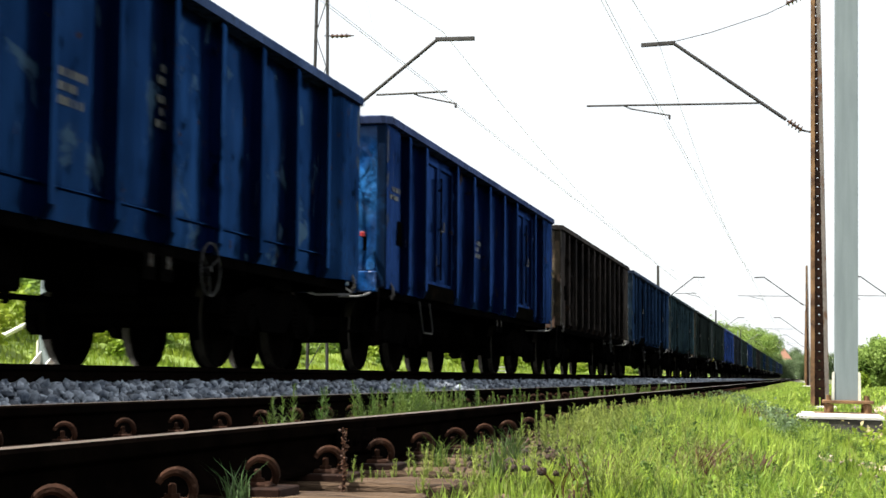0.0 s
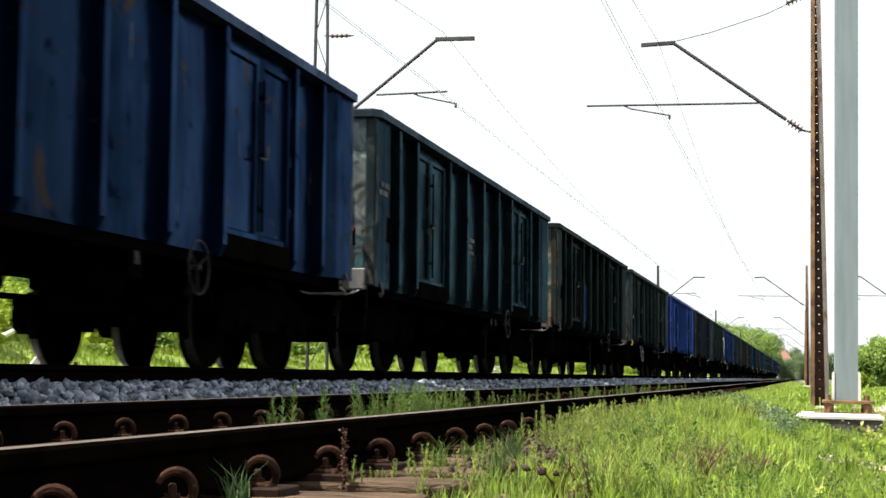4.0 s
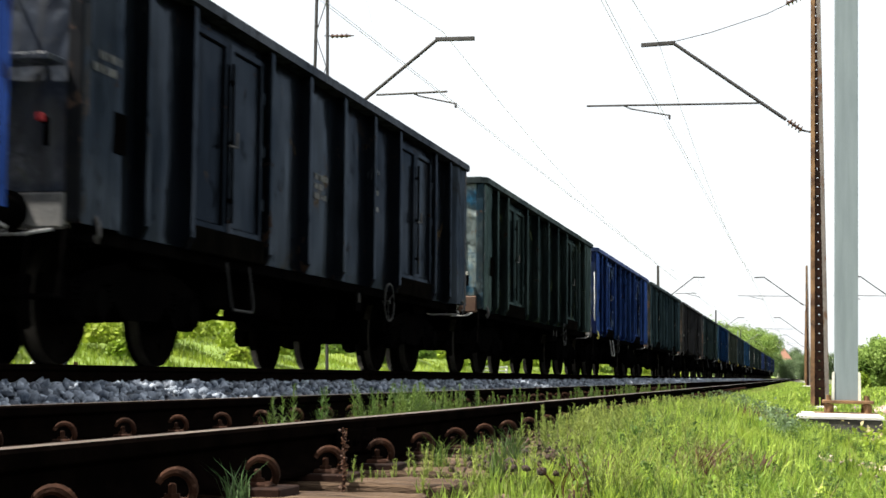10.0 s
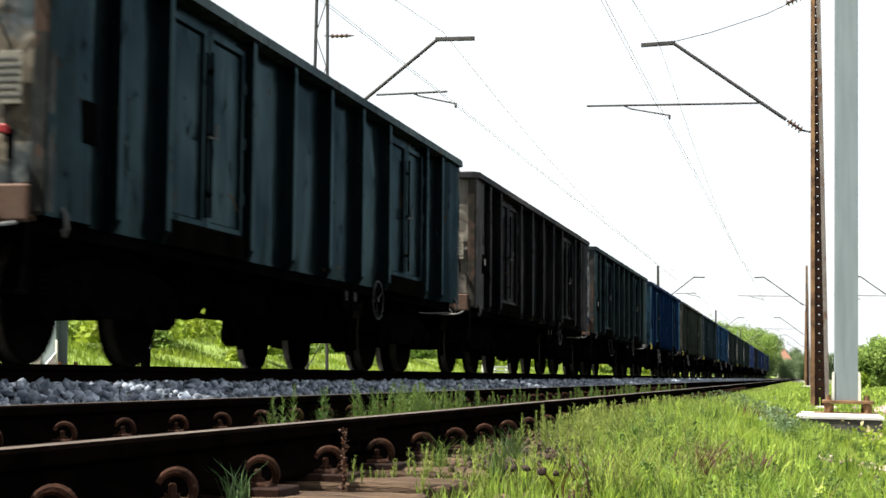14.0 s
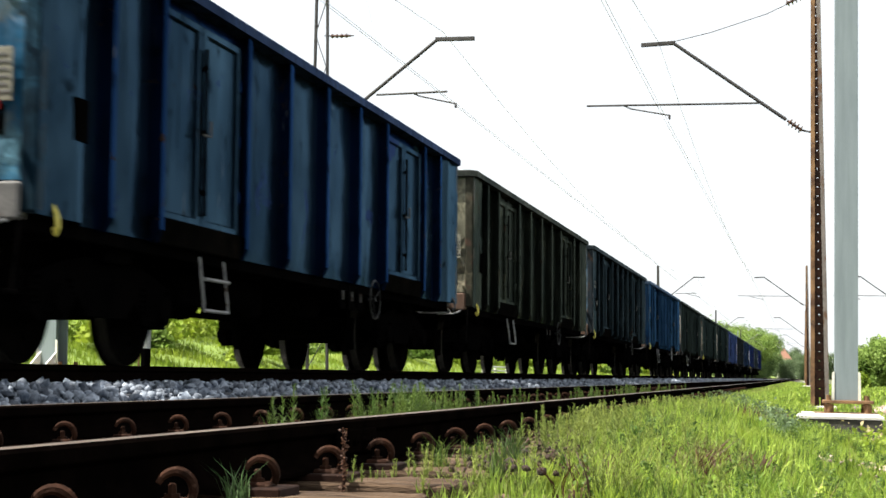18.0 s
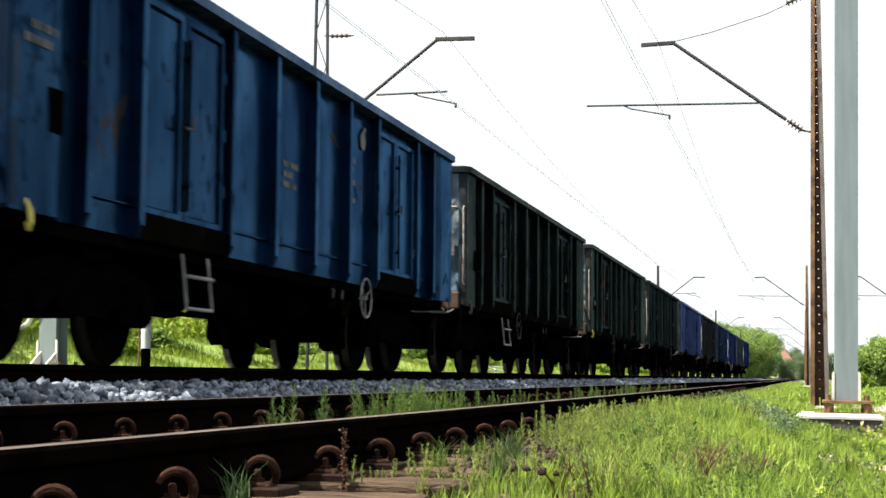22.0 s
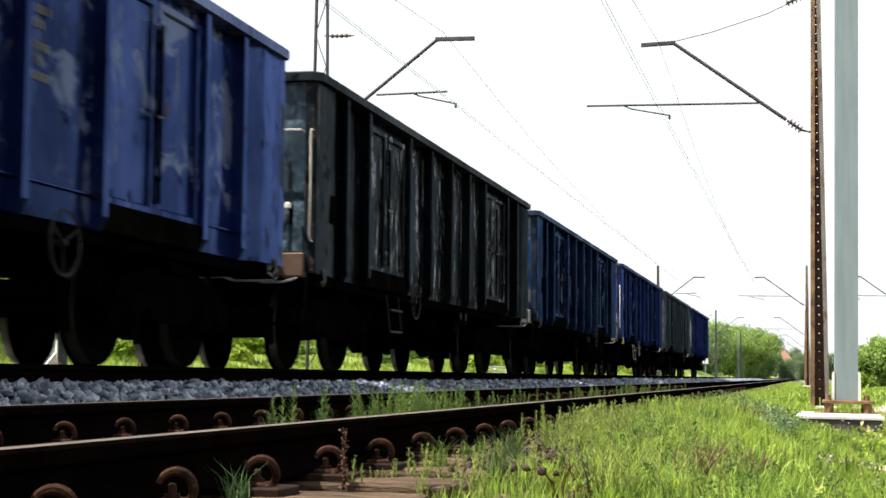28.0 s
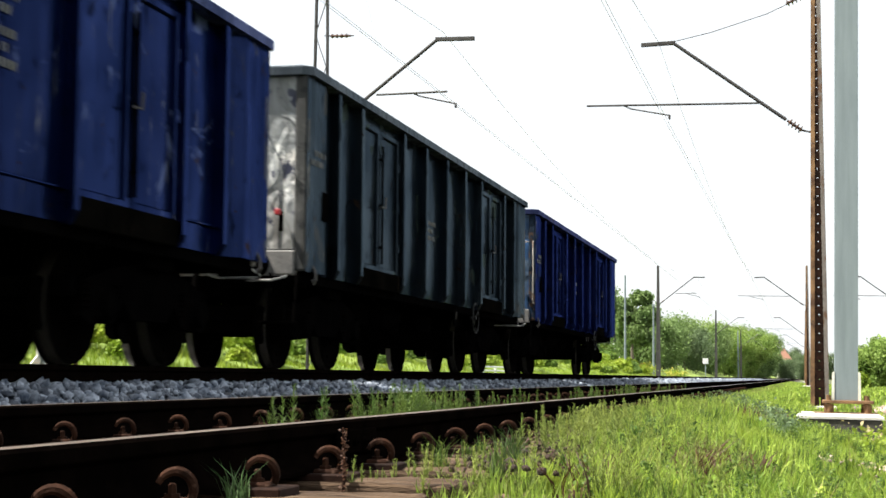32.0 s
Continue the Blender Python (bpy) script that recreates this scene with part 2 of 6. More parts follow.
M_CLOD = surf("red_brown_earth", (0.018, 0.009, 0.005), (0.055, 0.03, 0.019), 12, 60, 0.95, 0, 1.0, 0.02, island=0.5)
M_SOIL = surf("grassy_soil", (0.045, 0.055, 0.018), (0.09, 0.1, 0.035), 1.5, 20, 0.95, 0, 0.8, 0.03)
M_MEADOW = surf("meadow_green", (0.1092, 0.168, 0.0252), (0.1848, 0.2436, 0.042), 0.25, 6, 0.95, 0, 0.8, 0.05)
M_GRASS = surf("fresh_grass", (0.1, 0.195, 0.022), (0.37, 0.465, 0.08), 3.0, 14, 0.55, 0, 0.0, 0.01, island=0.42, spec=0.3, through_light=0.4)
M_WEED = surf("darker_weed_green", (0.0504, 0.1008, 0.021), (0.1092, 0.1596, 0.0336), 4.0, 14, 0.55, 0, 0.0, 0.01, island=0.4, spec=0.2, through_light=0.35)
# darker copy of the weed green, with shade put into the colour
M_SHADEWEED = surf("shaded_weed_green", (0.025, 0.05, 0.02), (0.06, 0.1, 0.03), 4.0, 14, 0.55, 0, 0.0, 0.01, island=0.4, spec=0.1, through_light=0.2)
M_HORSETAIL = surf("dull_green_horsetail", (0.1092, 0.1512, 0.0336), (0.2268, 0.2688, 0.0672), 4.0, 14, 0.6, 0, 0.0, 0.01, island=0.35, spec=0.15, through_light=0.35)
M_RUBBLE = surf("reddish_rubble", (0.19, 0.13, 0.11), (0.42, 0.34, 0.3), 7, 40, 0.9, 0, 0.6, 0.008, island=0.45, spec=0.1)
M_DRY = surf("dry_grass", (0.272, 0.2125, 0.102), (0.357, 0.306, 0.17), 2, 9, 0.7, 0, 0.0, 0.01, island=0.3, through_light=0.3)
M_DARKLEAF = surf("dark_withered_leaf", (0.03, 0.017, 0.006), (0.07, 0.04, 0.016), 2, 9, 0.7, 0, 0.0, 0.01, island=0.4, spec=0.0, through_light=0.1)
M_REDLEAF = surf("withered_brown_weed", (0.045, 0.018, 0.01), (0.11, 0.05, 0.028), 2, 9, 0.7, 0, 0.0, 0.01, island=0.3, through_light=0.3)
M_LEAF = surf("green_leaves", (0.0756, 0.1428, 0.0252), (0.1596, 0.2352, 0.042), 0.6, 5, 0.6, 0, 0.0, 0.01, island=0.35, spec=0.3, through_light=0.35)
M_LIME = surf("lime_leaves", (0.1596, 0.2436, 0.0252), (0.2856, 0.3528, 0.042), 0.8, 5, 0.6, 0, 0.0, 0.01, island=0.2, spec=0.3, through_light=0.35)
M_FARLIME = surf("bright_green_leaves", (0.1344, 0.2184, 0.0462), (0.2436, 0.3276, 0.084), 0.8, 5, 0.6, 0, 0.0, 0.01, island=0.2, spec=0.2, through_light=0.35)
M_DARKLEAF = surf("dark_leaves", (0.081, 0.126, 0.0585), (0.135, 0.1845, 0.09), 0.6, 5, 0.6, 0, 0.0, 0.01, island=0.3, spec=0.3, through_light=0.3)
# leaf green paled and blued for far trees: haze in the colour
M_FARLEAF = surf("haze_pale_leaves", (0.0924, 0.1512, 0.0504), (0.1848, 0.2604, 0.0924), 0.6, 5, 0.6, 0, 0.0, 0.01, island=0.2, spec=0.2, through_light=0.35)
# foot below the pale cap: shade of its front put into the stained concrete
M_SHADECONCRETE = surf("shaded_stained_concrete", (0.03, 0.027, 0.025), (0.075, 0.068, 0.06), 4, 40, 0.9, 0, 0.5, 0.006, spots=(0.05, 0.06, 0.03), spot_at=0.6, spot_scale=4)
M_WORN = surf("worn_white_lettering", (0.024, 0.026, 0.026), (0.055, 0.056, 0.05), 9, 60, 0.6, 0, 0.1, 0.002, spots=(0.03, 0.035, 0.045), spot_at=0.52, spot_scale=14)
M_BARK = surf("grey_bark", (0.09, 0.075, 0.06), (0.17, 0.14, 0.11), 3, 20, 0.9, 0, 0.7, 0.02, stretch=(3, 3, 0.6))
M_TILE = surf("red_roof_tile", (0.42, 0.2, 0.15), (0.5, 0.26, 0.2), 2, 20, 0.8, 0, 0.4, 0.02)
M_PLASTER = surf("pale_plaster", (0.55, 0.5, 0.42), (0.65, 0.6, 0.52), 2, 20, 0.9, 0, 0.2, 0.01)
M_PANE = surf("dark_window_pane", (0.03, 0.035, 0.04), (0.05, 0.055, 0.06), 2, 20, 0.15, 0, 0.0, 0.01)
M_PLATE = surf("pale_notice_paint", (0.6, 0.58, 0.5), (0.72, 0.7, 0.62), 6, 60, 0.6, 0, 0.1, 0.002, spots=(0.35, 0.27, 0.18), spot_at=0.62, spot_scale=9)
M_GREYINK = surf("faded_grey_ink", (0.08, 0.08, 0.08), (0.14, 0.14, 0.13), 14, 60, 0.7, 0, 0.1, 0.002)
M_CARD = surf("faded_card", (0.14, 0.14, 0.14), (0.22, 0.22, 0.21), 14, 60, 0.7, 0, 0.1, 0.002)
M_GREYBEAM = surf("dusty_grey_end_beam", (0.07, 0.07, 0.07), (0.14, 0.135, 0.13), 4, 40, 0.8, 0.0, 0.35, 0.004, spots=(0.07, 0.045, 0.03), spot_at=0.6, spot_scale=6)
M_BLUELEDGE = surf("scratched_blue_paint", (0.006, 0.018, 0.07), (0.014, 0.035, 0.11), 4, 40, 0.35, 0, 0.2, 0.004, spots=(0.2, 0.2, 0.2), spot_at=0.64, spot_scale=14)
M_NOTICE = surf("faded_notice_paint", (0.12, 0.12, 0.095), (0.21, 0.2, 0.15), 6, 60, 0.6, 0, 0.1, 0.002, spots=(0.2, 0.14, 0.09), spot_at=0.6, spot_scale=9)
# skirt and door sills: dark of the low side put into the brown
M_SKIRT = surf("shade_brown_skirt", (0.0012, 0.0012, 0.0011), (0.003, 0.0027, 0.0023), 2.5, 30, 0.6, 0, 0.3, 0.004, spots=(0.006, 0.0045, 0.0035), spot_at=0.6, spot_scale=5, spec=0.0)
M_DULL = surf("dull_dirty_white", (0.025, 0.025, 0.025), (0.06, 0.06, 0.058), 14, 60, 0.8, 0, 0.1, 0.002, spots=(0.02, 0.015, 0.012), spot_at=0.5, spot_scale=18, spec=0.0)
M_RUSTBEAM = surf("rusty_end_beam", (0.055, 0.025, 0.013), (0.09, 0.052, 0.033), 4, 40, 0.8, 0.1, 0.35, 0.004, spots=(0.07, 0.045, 0.03), spot_at=0.6, spot_scale=6)


# ---- mesh helpers ----
class Geo:
    """Collects vertices and faces for one mesh."""

    def __init__(self):
        self.v, self.f, self.mi = [], [], []

    def add(self, verts, faces, m=0):
        n = len(self.v)
        self.v += [tuple(p) for p in verts]
        self.f += [tuple(i + n for i in f) for f in faces]
        self.mi += [m] * len(faces)
        return self

    def box(self, c, s, ch=0.0, m=0, rot=None):
        """A block with chamfered edges, centre c and size s."""
        h = [a / 2 for a in s]
        ch = min(ch, min(h) * 0.8)
        vs, idx = [], {}
        for sx in (-1, 1):
            for sy in (-1, 1):
                for sz in (-1, 1):
                    for ax in range(3):
                        p = [sx * (h[0] - ch), sy * (h[1] - ch), sz * (h[2] - ch)]
                        p[ax] = (sx, sy, sz)[ax] * h[ax]
                        idx[sx, sy, sz, ax] = len(vs)
                        vs.append(p)
        fs = []
        for ax in range(3):
            a, b = (ax + 1) % 3, (ax + 2) % 3
            for s1 in (-1, 1):
                q = []
                for sa, sb in ((-1, -1), (1, -1), (1, 1), (-1, 1)):
                    k = [0, 0, 0]
                    k[ax], k[a], k[b] = s1, sa, sb
                    q.append(idx[(*k, ax)])
                fs.append(q if s1 > 0 else q[::-1])
        if ch > 0:
            for ax in range(3):
                a, b = (ax + 1) % 3, (ax + 2) % 3
                for sa in (-1, 1):
                    for sb in (-1, 1):
                        k1, k2 = [0, 0, 0], [0, 0, 0]
                        k1[ax], k1[a], k1[b] = -1, sa, sb
                        k2[ax], k2[a], k2[b] = 1, sa, sb
                        q = [idx[(*k1, a)], idx[(*k2, a)], idx[(*k2, b)], idx[(*k1, b)]]
                        fs.append(q[::-1] if sa * sb > 0 else q)
            for sx in (-1, 1):
                for sy in (-1, 1):
                    for sz in (-1, 1):
                        q = [idx[sx, sy, sz, a] for a in range(3)]
                        fs.append(q if sx * sy * sz > 0 else q[::-1])
        mt = Matrix.Translation(c) @ (rot.to_matrix().to_4x4() if rot else Matrix())
        return self.add([mt @ Vector(p) for p in vs], fs, m)

    def tube(self, pts, r, seg=8, m=0, caps=True):
        """A round bar along points; r is one radius or one for each point."""
        pts = [Vector(p) for p in pts]
        rs = r if isinstance(r, (list, tuple)) else [r] * len(pts)
        vs, fs = [], []
        up = None
        for i, p in enumerate(pts):
            d = (pts[min(i + 1, len(pts) - 1)] - pts[max(i - 1, 0)]).normalized()
            if up is None:
                up = d.orthogonal().normalized()
            side = d.cross(up).normalized()
            up = side.cross(d).normalized()
            for k in range(seg):
                a = 2 * math.pi * k / seg
                vs.append(p + (up * math.cos(a) + side * math.sin(a)) * rs[i])
        for i in range(len(pts) - 1):
            for k in range(seg):
                k2 = (k + 1) % seg
                fs.append((i * seg + k, (i + 1) * seg + k, (i + 1) * seg + k2, i * seg + k2))
        if caps:
            fs.append(tuple(range(seg)))
            fs.append(tuple(range((len(pts) - 1) * seg + seg - 1, (len(pts) - 1) * seg - 1, -1)))
        return self.add(vs, fs, m)

    def lathe(self, c, axis, prof, seg=20, m=0):
        """A turned form: prof holds (distance along the axis, radius)."""
        axis = Vector(axis).normalized()
        u = axis.orthogonal().normalized()
        w = axis.cross(u)
        vs, fs = [], []
        for d, r in prof:
            for k in range(seg):
                a = 2 * math.pi * k / seg
                vs.append(Vector(c) + axis * d + (u * math.cos(a) + w * math.sin(a)) * r)
        for i in range(len(prof) - 1):
            for k in range(seg):
                k2 = (k + 1) % seg
                fs.append((i * seg + k, i * seg + k2, (i + 1) * seg + k2, (i + 1) * seg + k))
        fs.append(tuple(range(seg - 1, -1, -1)))
        fs.append(tuple(range((len(prof) - 1) * seg, len(prof) * seg)))
        return self.add(vs, fs, m)

    def prism(self, outline, lift, m=0):
        """A flat outline (3D points, in order) pushed along lift."""
        n, lift = len(outline), Vector(lift)
        vs = [Vector(p) for p in outline] + [Vector(p) + lift for p in outline]
        fs = [tuple(range(n))[::-1], tuple(range(n, 2 * n))]
        fs += [(i, (i + 1) % n, (i + 1) % n + n, i + n) for i in range(n)]
        return self.add(vs, fs, m)

    def sheet(self, nx, ny, fn, m=0, thick=None):
        """A grid of nx by ny cells through fn(u, v); thick gives it a back."""
        vs = [fn(i / nx, j / ny) for j in range(ny + 1) for i in range(nx + 1)]
        fs = [(j * (nx + 1) + i, j * (nx + 1) + i + 1, (j + 1) * (nx + 1) + i + 1, (j + 1) * (nx + 1) + i) for j in range(ny) for i in range(nx)]
        return self.add(vs, fs, m)

    def mesh(self, name, *mats, smooth=False):
        me = bpy.data.meshes.new(name)
        me.from_pydata(self.v, [], self.f)
        for m in mats:
            me.materials.append(m)
        if len(mats) > 1:
            me.polygons.foreach_set("material_index", self.mi)
        bm = bmesh.new()
        bm.from_mesh(me)
        bmesh.ops.recalc_face_normals(bm, faces=bm.faces)
        bm.to_mesh(me)
        bm.free()
        if smooth:
            me.polygons.foreach_set("use_smooth", [True] * len(me.polygons))
            me.set_sharp_from_angle(angle=radians(40))
        return me


def part(name, geo, material, parent, label="", at=None, smooth=False):
    """One mesh object under a thing or a part."""
    me = geo if isinstance(geo, bpy.types.Mesh) else geo.mesh(name, material, smooth=smooth)
    ob = new(name, me)
    ob.parent = parent
    if at is not None:
        ob.matrix_basis = at if isinstance(at, Matrix) else Matrix.Translation(at)
    if material and me.materials and me.materials[0] != material:
        ob.material_slots[0].link = "OBJECT"
        ob.material_slots[0].material = material
    if label:
        tagged(ob, label)
    return ob


def thing(name, geo, material, label, category, group="", kind="", at=None, smooth=False):
    """One top-level mesh object."""
    ob = part(name, geo, material, None, "", at, smooth)
    return tagged(ob, label, category, group, kind)


def base(name, label, category, group="", kind="", at=(0, 0, 0)):
    """A top-level Empty that carries parts."""
    ob = new(name)
    ob.empty_display_size = 0.2
    ob.matrix_basis = at if isinstance(at, Matrix) else Matrix.Translation(at)
    return tagged(ob, label, category, group, kind)


def big_mesh(name, verts, faces4=None, faces3=None, mats=(), mi=None, smooth=False):
    """A large mesh from arrays."""
    me = bpy.data.meshes.new(name)
    f4 = np.zeros((0, 4), int) if faces4 is None else faces4
    f3 = np.zeros((0, 3), int) if faces3 is None else faces3
    me.vertices.add(len(verts))
    me.vertices.foreach_set("co", np.asarray(verts, np.float32).ravel())
    loops = np.concatenate([f4.ravel(), f3.ravel()])
    me.loops.add(len(loops))
    me.loops.foreach_set("vertex_index", loops.astype(np.int32))
    me.polygons.add(len(f4) + len(f3))
    starts = np.concatenate([np.arange(len(f4)) * 4, len(f4) * 4 + np.arange(len(f3)) * 3])
    me.polygons.foreach_set("loop_start", starts.astype(np.int32))
    for m in mats:
        me.materials.append(m)
    if mi is not None:
        me.polygons.foreach_set("material_index", np.asarray(mi, np.int32))
    if smooth:
        me.polygons.foreach_set("use_smooth", np.ones(len(f4) + len(f3), bool))
    me.update(calc_edges=True)
    me.validate()
    return me


# ---- ground ----
NEAR_X, NEAR_FAR_X = -1.505, -3.012          # rails of the overgrown track
TRACK_X = -2.2585
TRAIN_X = TRACK_X - 4.0
TRAIN_Z = 0.209                               # rail top of the train's track
PROFILE_X = np.array([-3000, -400, -60, -24, -16.5, -13.5, -11.5, -9.8, -9.0, -8.5, -8.1, -7.8, -4.95, -4.6, -4.25, -3.75, -3.35, -3.0, -1.5, -0.9, -0.3, 0.6, 1.6, 3.0, 6.0, 12, 40, 400, 3000.0])
PROFILE_Z = np.array([2.5, 2.5, 2.4, 2.2, 1.75, 1.15, 0.5, 0.05, -0.1, -0.1, -0.04, 0.0, 0.0, 0.03, 0.028, -0.07, -0.19, -0.25, -0.25, -0.24, -0.34, -0.46, -0.47, -0.42, -0.2, 0.1, 0.4, 0.6, 0.6])


def lump(x, y, amp):
    return amp * (np.sin(x * 2.1 + 1.3 * np.sin(y * 0.83)) * np.cos(y * 1.37 + 0.9 * np.sin(x * 1.1)))


def ground_z(x, y):
    x, y = np.asarray(x, float), np.asarray(y, float)
    z = np.interp(x, PROFILE_X, PROFILE_Z)
    amp = np.interp(x, [-30, -12, -9.5, -8.6, -1.2, -0.5, 0.5, 6, 30], [0.25, 0.12, 0.04, 0.0, 0.0, 0.02, 0.035, 0.06, 0.2])
    hollow = 0.16 * np.exp(-((x - 0.4) / 0.8) ** 2 - ((y - 19.2) / 1.7) ** 2)
    return z + lump(x, y, 1.0) * amp - hollow


def make_ground():
    xs = np.unique(np.concatenate([PROFILE_X, np.linspace(-16, -9, 15), np.linspace(-1, 4, 21), np.linspace(4, 20, 12), np.linspace(-60, -16, 14)]))
    ys = np.unique(np.concatenate([[-400, -100, -40, -15], np.linspace(-5, 40, 91), np.linspace(40, 120, 60), np.linspace(120, 500, 60), [700, 1000, 1600, 2600, 4500]]))
    gx, gy = np.meshgrid(xs, ys)
    v = np.stack([gx, gy, ground_z(gx, gy)], -1).reshape(-1, 3)
    n = len(xs)
    i, j = np.meshgrid(np.arange(n - 1), np.arange(len(ys) - 1))
    a = (j * n + i).ravel()
    f = np.stack([a, a + 1, a + n + 1, a + n], 1)
    cx = (xs[:-1] + xs[1:]) / 2
    kind = np.where((cx > -8.9) & (cx < -3.5), 1, np.where((cx >= -3.5) & (cx < -0.7), 2, np.where(cx < -8.9, 3, 0)))
    mi = np.tile(kind, len(ys) - 1)
    me = big_mesh("ground", v, f, None, (M_SOIL, M_BALLAST, M_BED, M_MEADOW), mi, True)
    tagged(new("ground", me), "grassy railway ground with ballast beds and a green bank", "ground", kind="structure")


make_ground()


# ---- rails ----
RAIL = ((-0.0625, 0.0), (0.0625, 0.0), (0.0625, 0.011), (0.018, 0.027), (0.008, 0.05), (0.008, 0.095), (0.0315, 0.108), (0.0335, 0.112), (0.0335, 0.14), (0.025, 0.149),
        (-0.025, 0.149), (-0.0335, 0.14), (-0.0335, 0.112), (-0.0315, 0.108), (-0.008, 0.095), (-0.008, 0.05), (-0.018, 0.027), (-0.0625, 0.011))


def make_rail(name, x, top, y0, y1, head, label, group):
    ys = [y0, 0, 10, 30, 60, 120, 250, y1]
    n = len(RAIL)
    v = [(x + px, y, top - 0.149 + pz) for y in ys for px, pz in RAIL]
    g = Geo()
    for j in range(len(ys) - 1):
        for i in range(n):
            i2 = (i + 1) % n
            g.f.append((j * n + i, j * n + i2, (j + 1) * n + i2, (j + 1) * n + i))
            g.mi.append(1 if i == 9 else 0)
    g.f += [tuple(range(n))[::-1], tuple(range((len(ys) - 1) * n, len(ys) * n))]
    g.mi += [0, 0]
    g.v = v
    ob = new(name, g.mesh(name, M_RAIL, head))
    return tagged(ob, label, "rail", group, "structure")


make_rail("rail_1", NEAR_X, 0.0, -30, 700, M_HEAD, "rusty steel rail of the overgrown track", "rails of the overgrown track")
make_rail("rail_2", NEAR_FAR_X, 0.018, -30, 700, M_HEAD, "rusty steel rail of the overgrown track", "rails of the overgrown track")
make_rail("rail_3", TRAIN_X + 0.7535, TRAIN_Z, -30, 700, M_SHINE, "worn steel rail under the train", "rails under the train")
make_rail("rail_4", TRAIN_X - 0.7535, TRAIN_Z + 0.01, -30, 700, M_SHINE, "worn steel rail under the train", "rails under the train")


# ---- catenary masts and wires ----
def insulator(g, p, d, n=4, r=0.07, pitch=0.075, m=0):
    prof = [(0, 0.02)]
    for i in range(n):
        prof += [(0.02 + i * pitch, 0.025), (0.03 + i * pitch, r), (0.045 + i * pitch, r), (0.06 + i * pitch, 0.025)]
    prof.append((n * pitch + 0.03, 0.02))
    return g.lathe(p, d, prof, 12, m)


def old_mast(x, y, foot, side, height=8.4, wide=0.33, narrow=0.15, lattice=False):
    """A riveted mast of two channels with batten plates and a bracket arm reaching over its track. side: -1 reaches to the left."""
    ob = base("catenary_mast", "rusty riveted steel catenary mast with bracket arm" if side < 0 else "weathered steel catenary mast with bracket arm over the train", "mast", "old catenary masts", at=(x, y, foot))
    steel = M_RUST if side < 0 else M_DARKSTEEL
    for s in (-1, 1):
        g = Geo()
        flange, web, t = 0.075 if not lattice else 0.035, 0.14 if not lattice else 0.09, 0.009
        sect = [(0, -web / 2), (0, web / 2), (-flange, web / 2), (-flange, web / 2 - t), (-t, web / 2 - t), (-t, -web / 2 + t), (-flange, -web / 2 + t), (-flange, -web / 2)]
        rows = [[(s * ((wide + (narrow - wide) * k / 8) / 2 + px), py, height * k / 8) for px, py in sect] for k in range(9)]
        g.add([q for r in rows for q in r], [(k * 8 + i, k * 8 + (i + 1) % 8, k * 8 + 8 + (i + 1) % 8, k * 8 + 8 + i) for k in range(8) for i in range(8)] + [tuple(range(8)), tuple(range(64, 72))])
        part("channel", g, M_MASTSHADE if side < 0 and s > 0 else steel, ob)
    k, z = 0, 0.25
    if lattice:
        k = 0
        while z < height - 0.5:
            w = (wide + (narrow - wide) * z / height) / 2 - 0.03
            s = 1 if k % 2 else -1
            part("lacing_bar", Geo().tube([(s * w, -0.05, z), (-s * w, -0.05, z + 0.62)], 0.01, 6), steel, ob)
            z, k = z + 0.62, k + 1
    pitch = 0.164 if y < 60 else 0.6
    while z < height - 0.3 and not lattice:
        w = wide + (narrow - wide) * z / height - 0.1
        g = Geo().box((0, -0.055, 0), (w, 0.012, pitch - 0.015), 0.003)
        for sx in (-1, 1):
            for sz in (-0.045, 0.045):
                g.lathe((sx * (w / 2 - 0.02), -0.061, sz), (0, -1, 0), [(0, 0.012), (0.006, 0.01), (0.01, 0.004)], 6)
        part("batten_plate", g, M_CLIP if side < 0 else steel, ob, at=(0, 0, z))
        z += pitch
    if side < 0:
        for s in (-1, 1):
            g = Geo()
            w0, w1 = wide / 2 - 0.07, max(narrow / 2 - 0.06, 0.032)
            g.add([(s * a, y, z) for z, w in ((0, w0), (height, w1)) for a, y in ((0.012, -0.05), (w, -0.05), (w, -0.04), (0.012, -0.04))],
                  [(0, 1, 5, 4), (1, 2, 6, 5), (2, 3, 7, 6), (3, 0, 4, 7), (0, 3, 2, 1), (4, 5, 6, 7)])
            part("inner_plate", g, M_CLIP, ob)
    part("foot_block", Geo().box((0, 0, -0.15), (0.6, 0.6, 0.35), 0.03), M_CONCRETE, ob)
    return ob


